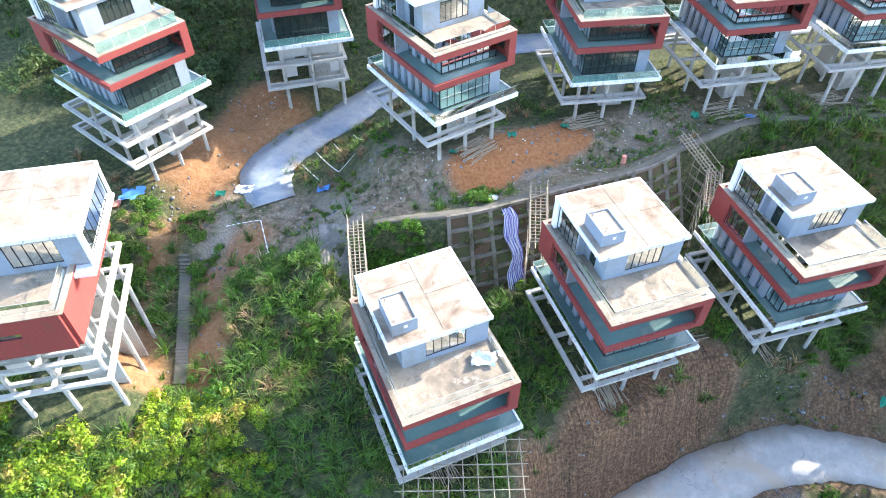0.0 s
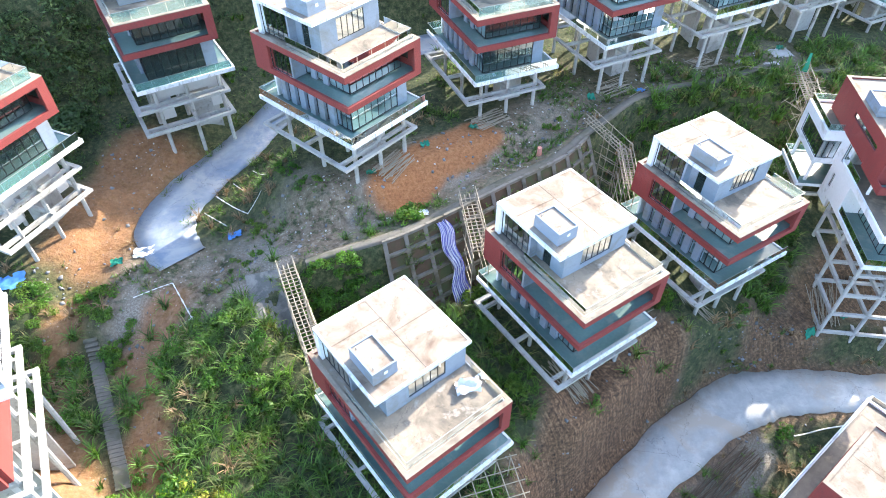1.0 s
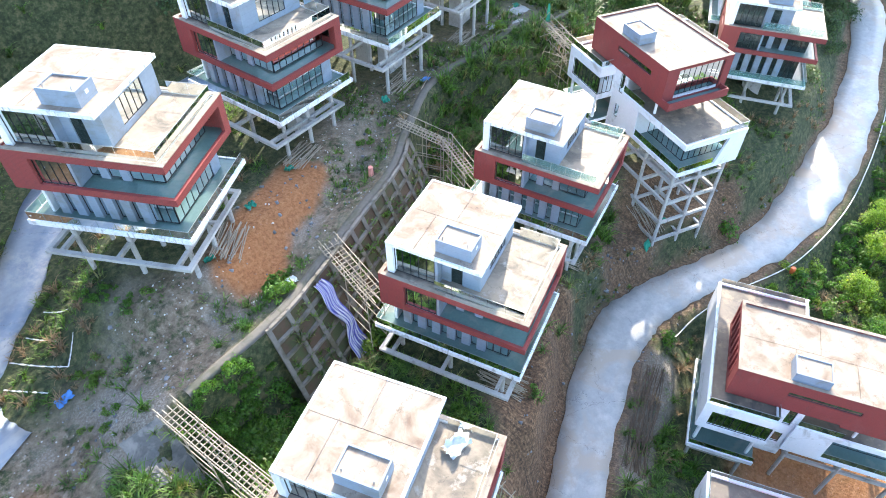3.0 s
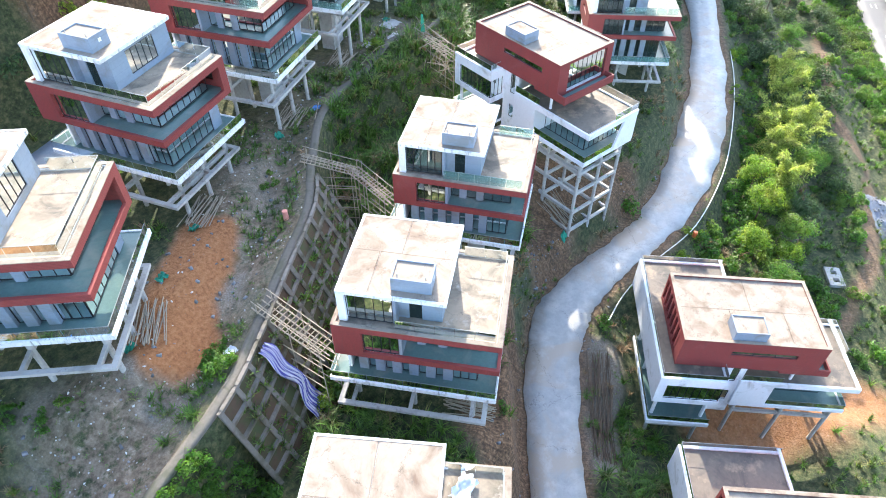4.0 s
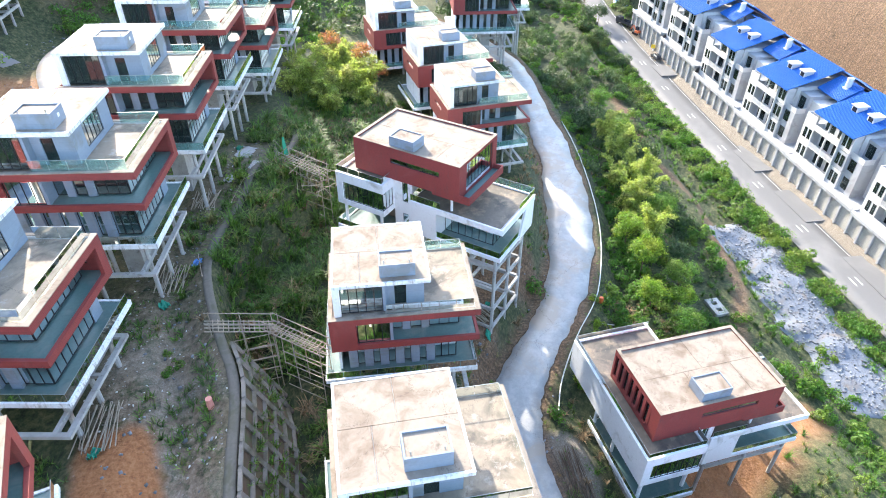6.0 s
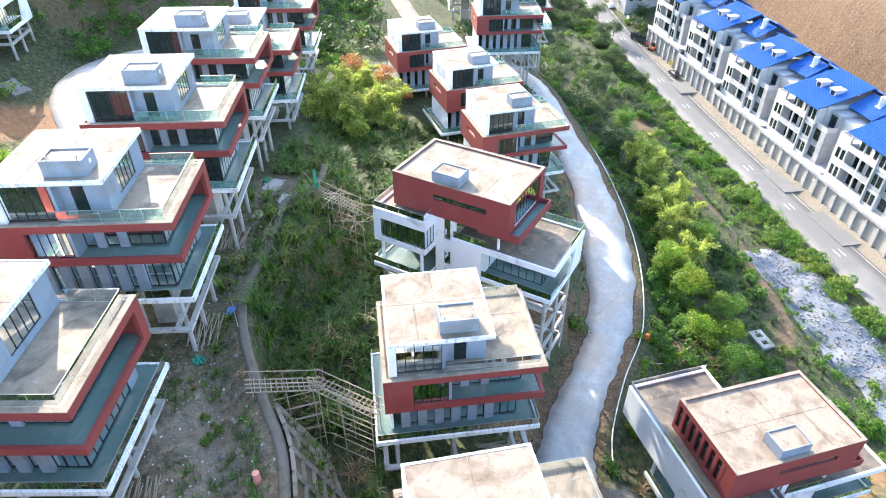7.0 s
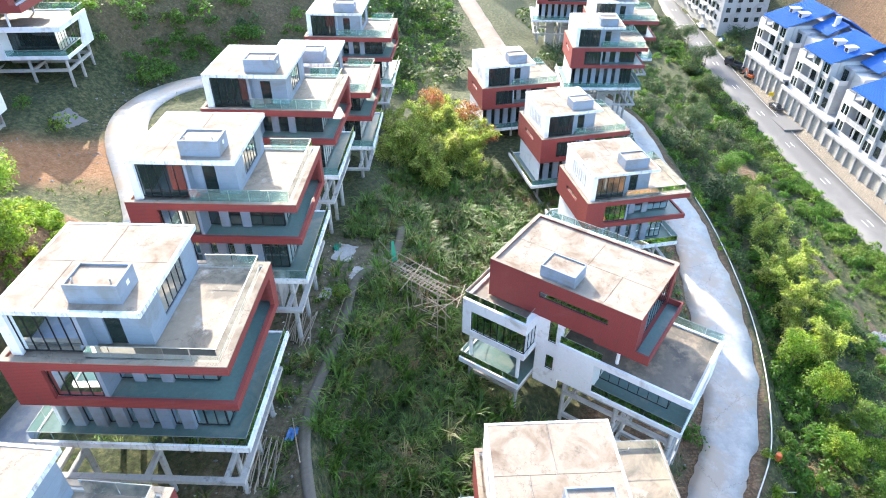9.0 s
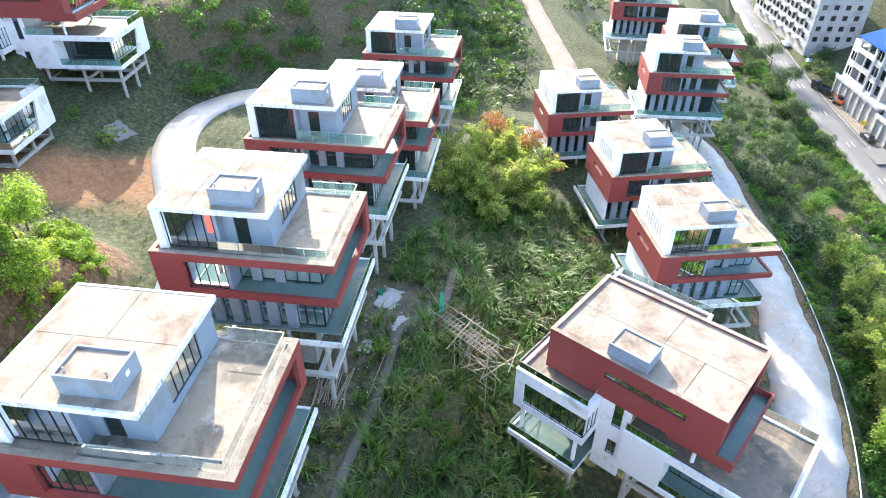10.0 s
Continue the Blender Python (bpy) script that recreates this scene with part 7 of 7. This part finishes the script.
ROCKS = rocks(RS)
HEAP = smooth_line([(95, -9, 0), (88, -12, 0), (80, -14.5, 0), (71, -17, 0), (62, -20, 0)])
hx, hy = np.meshgrid(np.arange(44, 106, 0.6), np.arange(-26, 4, 0.6))
d = near_line(HEAP, hx.ravel(), hy.ravel())[0] + (vnoise(hx.ravel(), hy.ravel(), 4, 61) - 0.5) * 3
rise = 1.6 * (1 - sstep(1.5, 6.6, d)) * (0.6 + 0.8 * vnoise(hx.ravel(), hy.ravel(), 3, 62))
hz = ground(hx.ravel(), hy.ravel()) + np.where(rise > 0.03, rise, -0.6)
m_, n_ = hx.shape
idx = (np.arange(m_ - 1)[:, None] * n_ + np.arange(n_ - 1)[None]).ravel()
quads = np.stack([idx, idx + 1, idx + 1 + n_, idx + n_], 1)
quads = quads[(rise[quads] > 0.03).any(1)]
M_HEAP = material("crushed_stone", (0.165, 0.19, 0.23), 0.9, vary=0.5, scale=1.5, stain=(0.2, 0.17, 0.14), stain_scale=0.3, stain_at=(0.52, 0.7), bump=0.8)
tagged(new("rubble_mound", mesh_arrays("rubble_mound", np.stack([hx.ravel(), hy.ravel(), hz], 1), quads, M_HEAP)), "long heap of grey crushed stone by the street", "rubble heap")


def strew(name, shapes, xs, ys, zs, sizes, mat, label, category):
    pick = RS.randint(len(shapes), size=len(xs))
    VV, QQ, off = [], [], 0
    for k, (v, q) in enumerate(shapes):
        i = np.where(pick == k)[0]
        a = RS.rand(len(i)) * 6.283
        c, s, sc = np.cos(a)[:, None], np.sin(a)[:, None], sizes[i][:, None]
        VV.append(np.stack([(v[:, 0] * c - v[:, 1] * s) * sc + xs[i][:, None], (v[:, 0] * s + v[:, 1] * c) * sc + ys[i][:, None], v[:, 2] * sc + zs[i][:, None]], -1).reshape(-1, 3))
        QQ.append((q[None] + (np.arange(len(i)) * len(v))[:, None, None] + off).reshape(-1, 4))
        off += len(v) * len(i)
    tagged(new(name, mesh_arrays(name, np.concatenate(VV), np.concatenate(QQ), mat)), label, category, kind="stuff")


k = RS.choice(np.where(rise > 0.15)[0], 6000)
xs, ys = hx.ravel()[k] + RS.uniform(-0.4, 0.4, len(k)), hy.ravel()[k] + RS.uniform(-0.4, 0.4, len(k))
strew("heap_stones", ROCKS, xs, ys, hz[k] + 0.04, 0.04 + 0.2 * RS.rand(len(k)) ** 5, M_STONE, "loose grey stones over the heap", "stones")
n = 11000
xs, ys = RS.uniform(-46, 70, n), RS.uniform(28, 84, n)
f = fields(xs, ys)
keep = (RS.rand(n) < np.maximum(f[2], f[0] * 0.4)) & clear_of(xs, ys, -0.5)
xs, ys = xs[keep], ys[keep]
strew("bench_stones", ROCKS, xs, ys, lie(xs, ys) + 0.02, 0.03 + 0.24 * RS.rand(len(xs)) ** 4, M_STONE, "pale stones and litter over the bench", "stones")
xs, ys = np.concatenate([RS.normal(-30.2, 1.6, 34), RS.normal(17.2, 0.9, 22), RS.normal(56, 1.6, 10), np.linspace(76, 97, 50) + RS.normal(0, 0.8, 50), RS.normal(40, 2.6, 90)]), np.concatenate([RS.normal(54.6, 1.3, 34), RS.normal(54.8, 0.8, 22), RS.normal(70, 1.0, 10), 115 - 0.03 * (np.linspace(76, 97, 50) - 88) ** 2 + RS.normal(0, 0.9, 50), RS.normal(37.4, 1.0, 90)])
strew("broken_slabs", ROCKS, xs, ys, lie(xs, ys) + 0.05, 0.05 + 0.24 * RS.rand(len(xs)) ** 3, M_STONE, "broken pale concrete pieces on the soil", "debris")

# lime lines set out on the bare ground
for a, b in (((-16.9, 61.5), (-14.5, 58.6)), ((-15.5, 63.6), (-12.2, 59.3)), ((-13.5, 65.0), (-11.7, 62.4)), ((-11.2, 66.5), (-9.6, 64.4)), ((-12.2, 59.3), (-10.4, 61.3)),
             ((-20.1, 52.1), (-17.4, 44.6)), ((-23.8, 51.3), (-20.1, 52.1)), ((-19.4, 46.4), (-18.0, 47.0))):
    v, q = [], []
    for i in range(15):
        x, y = a[0] + (b[0] - a[0]) * i / 14, a[1] + (b[1] - a[1]) * i / 14
        w = 0.055 + 0.035 * math.sin(i * 2.7)
        nx_, ny_ = -(b[1] - a[1]), b[0] - a[0]
        l = math.hypot(nx_, ny_)
        for s in (-1, 1):
            px, py = x + s * w * nx_ / l, y + s * w * ny_ / l
            v.append((px, py, gz(px, py) + 0.07))
    q = [(2 * i, 2 * i + 1, 2 * i + 3, 2 * i + 2) for i in range(14)]
    tagged(new("lime_line", mesh_arrays("lime_line", np.array(v), np.array(q), M_LINE)), "white lime setting-out line on bare ground", "ground marking", "lime lines")


def pipe_along(name, pts, r, mat, label, cat, lift=0.08):
    """One bent tube along the ground."""
    P = [Vector((x, y, gz(x, y) + lift)) for x, y in pts]
    g, n = Geo(), 6
    for i, p in enumerate(P):
        d = (P[min(i + 1, len(P) - 1)] - P[max(i - 1, 0)]).normalized()
        a = d.cross(Vector((0, 0, 1))).normalized()
        b = a.cross(d)
        g.v += [tuple(p + r * (math.cos(6.2832 * k / n) * a + math.sin(6.2832 * k / n) * b)) for k in range(n)]
    g.f = [(i * n + k, i * n + (k + 1) % n, (i + 1) * n + (k + 1) % n, (i + 1) * n + k) for i in range(len(P) - 1) for k in range(n)]
    g.f += [tuple(range(n - 1, -1, -1)), tuple((len(P) - 1) * n + k for k in range(n))]
    return solid(name, g, mat, label, cat)


pts = smooth_line([(40, 27.4, 0), (44.5, 27, 0), (52, 25, 0), (61, 21.9, 0), (73.7, 20.9, 0), (84.5, 21.9, 0), (98, 24.4, 0), (107, 27, 0)], 6)
pipe_along("water_pipe", [(p[0], p[1]) for p in pts], 0.08, M_PIPE, "long white water pipe beside the access road", "pipe", 0.2)
pipe_along("short_pipe", [(56.5, 19.6), (55.2, 21.6)], 0.05, M_PIPE, "short white pipe lying in the grass", "pipe", 0.3)
pipe_along("short_pipe", [(53.0, 21.3), (52.0, 23.0)], 0.05, M_PIPE, "short white pipe lying in the grass", "pipe", 0.3)
pipe_along("fallen_pole", [(34.5, 64.2), (38.5, 66.6)], 0.05, M_BAMBOO, "fallen pole across the bench edge", "pole", 0.25)
pipe_along("rope", [(48, 67), (53, 67.5), (59.8, 64.6)], 0.03, M_BAMBOO, "slack yellow rope along the bench edge", "rope", 0.8)

z = gz(59.2, 22)
h = thing("water_barrel", pose(59.0, 21.6, z), "orange plastic barrel standing by the pipe", "barrel")
part("body", Geo().tube((0, 0, 0), (0, 0, 0.45), 0.3, 0.34, 12).tube((0, 0, 0.45), (0, 0, 0.85), 0.34, 0.3, 12), M_ORANGE, h)
part("lid", Geo().tube((0, 0, 0.85), (0, 0, 0.9), 0.26, 0.26, 12), M_ORANGE, h)
h = thing("marker_drum", pose(20.0, 57.0, gz(20, 57)), "faded pink plastic drum on the bench", "drum")
part("body", Geo().tube((0, 0, 0), (0, 0, 1.0), 0.3, 0.24, 10), M_PINK, h)
part("rim", Geo().tube((0, 0, 1.0), (0, 0, 1.06), 0.27, 0.27, 10), M_PINK, h)
# concrete manhole slab with two openings
x, y = 71.9, 1.0
h = thing("manhole_slab", pose(x, y, gz(x, y) + 0.4, 0, 0, 20), "grey concrete slab with two square openings", "manhole slab")
g = Geo()
for b in ((-1.9, 1.9, -1.1, -0.45), (-1.9, 1.9, 0.45, 1.1), (-1.9, -1.2, -0.45, 0.45), (-0.4, 0.4, -0.45, 0.45), (1.2, 1.9, -0.45, 0.45)):
    g.box(*b, -0.8, 0.15)
part("slab", g, M_CONC, h)
# shaft floors use the interior's dark colour as the holes' shade
part("shaft", Geo().box(-1.2, -0.4, -0.45, 0.45, -0.8, -0.6).box(0.4, 1.2, -0.45, 0.45, -0.8, -0.6), M_DARK, h)
# sheets and nets left about
def crumple(name, x, y, r, mat, label, cat, seed, hgt=0.3, z=None):
    rs = np.random.RandomState(seed)
    v, q, n = [], [], 9
    for i in range(n):
        for j in range(n):
            px, py = x + (i / (n - 1) - 0.5) * 2 * r + rs.uniform(-0.12, 0.12) * r, y + (j / (n - 1) - 0.5) * 1.3 * r + rs.uniform(-0.12, 0.12) * r
            v.append((px, py, (gz(px, py) if z is None else z) + 0.06 + rs.rand() * hgt))
    q = [(i * n + j, (i + 1) * n + j, (i + 1) * n + j + 1, i * n + j + 1) for i in range(n - 1) for j in range(n - 1)]
    tagged(new(name, mesh_arrays(name, np.array(v), np.array(q), mat)), label, cat)


crumple("plastic_sheet", 3.2, 29.2, 0.95, M_SHEET, "crumpled pale blue plastic sheet on a roof terrace", "plastic sheet", 1, 0.5, 23.33)
crumple("plastic_sheet", -13.8, 57.0, 0.7, M_BLUEP, "blue plastic sheet on the bare ground", "plastic sheet", 2)
crumple("plastic_sheet", 4.9, 50.9, 0.8, M_SHEET, "pale plastic sheet among shrubs", "plastic sheet", 3)
crumple("plastic_sheet", 37.0, 66.0, 0.6, M_BLUEP, "blue plastic sheet on the bench", "plastic sheet", 4)
for i, (x, y) in enumerate(((1.2, 56.9), (7.8, 60.4), (14.3, 63.2), (46.9, 36.5), (51.4, 37.0), (61.5, 71.5), (30.5, 66.2))):
    crumple("green_net", x, y, 0.5, M_GREENNET, "heap of green safety net at a column foot", "net", 10 + i, 0.5)
for i, (x, y, r) in enumerate(((61, 70.5, 1.6), (57.8, 67.8, 1.1), (54, 69.8, 0.8))):
    crumple("cement_spill", x, y, r, M_CONC, "dried pale cement spill on the bench", "cement spill", 30 + i, 0.1)
crumple("striped_scrap", -23.0, 57.2, 1.0, M_SHEET, "crumpled pale striped sheet on the road's end", "plastic sheet", 42, 0.25)
crumple("green_net", -25.6, 56.6, 0.6, M_GREENNET, "heap of green safety net on the soil", "net", 43, 0.4)
crumple("cement_spill", 76.5, 115.2, 1.8, M_STREET, "dull grey cement spill on the yard", "cement spill", 44, 0.03)
crumple("plastic_sheet", -34.5, 54.5, 1.4, M_BLUEP, "torn blue plastic sheet below the villa", "plastic sheet", 40, 0.4)
crumple("plastic_sheet", -36.2, 53.2, 0.8, M_PINK, "torn pink plastic sheet below the villa", "plastic sheet", 41, 0.4)


# litter and chips strewn over the bench and the yard
def litter(name, x0, x1, y0, y1, n, mat, label, seed, lo=0.06, hi=0.2):
    rs = np.random.RandomState(seed)
    x, y = rs.uniform(x0, x1, n), rs.uniform(y0, y1, n)
    k = (fields(x, y)[0] > 0.3) & (vnoise(x, y, 5, seed) > 0.4)
    x, y = x[k], y[k]
    z = lie(x, y)
    s, a = rs.uniform(lo, hi, len(x)), rs.rand(len(x)) * 6.283
    V, Q = [], []
    for i in range(len(x)):
        c, d = math.cos(a[i]) * s[i], math.sin(a[i]) * s[i]
        b = len(V)
        for dz in (-0.05, 0.35 * s[i]):
            q = 1.0 if dz < 0 else 0.7
            V += [(x[i] + q * c, y[i] + q * d, z[i] + dz), (x[i] - q * d * 0.6, y[i] + q * c * 0.6, z[i] + dz), (x[i] - q * c, y[i] - q * d, z[i] + dz + 0.03), (x[i] + q * d * 0.6, y[i] - q * c * 0.6, z[i] + dz + 0.02)]
        Q += [(b + 4, b + 5, b + 6, b + 7), (b, b + 1, b + 5, b + 4), (b + 1, b + 2, b + 6, b + 5), (b + 2, b + 3, b + 7, b + 6), (b + 3, b, b + 4, b + 7)]
    tagged(new(name, mesh_arrays(name, np.array(V), np.array(Q), mat)), label, "litter", kind="stuff")


litter("bench_litter", -24, 62, 50, 74, 700, M_PIPE, "white scraps and chips strewn over the bench", 71, 0.05, 0.16)
litter("bench_chips", -30, 62, 48, 78, 300, M_STONE, "grey stone chips strewn over the bench", 72, 0.08, 0.26)
litter("yard_litter", 44, 98, 104, 124, 420, M_STONE, "pale scraps strewn over the reddish yard", 73, 0.08, 0.24)

# bamboo working platform below the nearest villa
h = thing("bamboo_scaffold", pose(0, 0, 0), "flimsy bamboo scaffold grid below a villa", "scaffold")
for i in range(9):
    x = -3.4 + i * 1.25
    part("standard", Geo().tube((x, 27.6, 14.2), (x + 0.15, 21.8, 13.4), 0.05, 0.04, 5), M_BAMBOO, h)
    part("upright", Geo().tube((x, 27.4, gz(x, 27.4) - 0.3), (x, 27.3, 14.6), 0.05, 0.04, 5), M_BAMBOO, h)
    part("upright", Geo().tube((x, 22.0, gz(x, 22.0) - 0.3), (x, 22.1, 13.8), 0.05, 0.04, 5), M_BAMBOO, h)
for i in range(6):
    y = 22.0 + i * 1.05
    part("ledger", Geo().tube((-4.0, y, 13.5 + 0.13 * i), (7.2, y + 0.2, 13.5 + 0.13 * i), 0.05, 0.04, 5), M_BAMBOO, h)
s = solid("concrete_pad", Geo().box(-5, 5, -3, 3, -0.6, 0.1), M_ROAD, "pale concrete pad beside the rubble", "slab", kind="structure")
s.matrix_basis = pose(52, -25.5, gz(52, -25.5) + 0.15, 0, 0, 18)
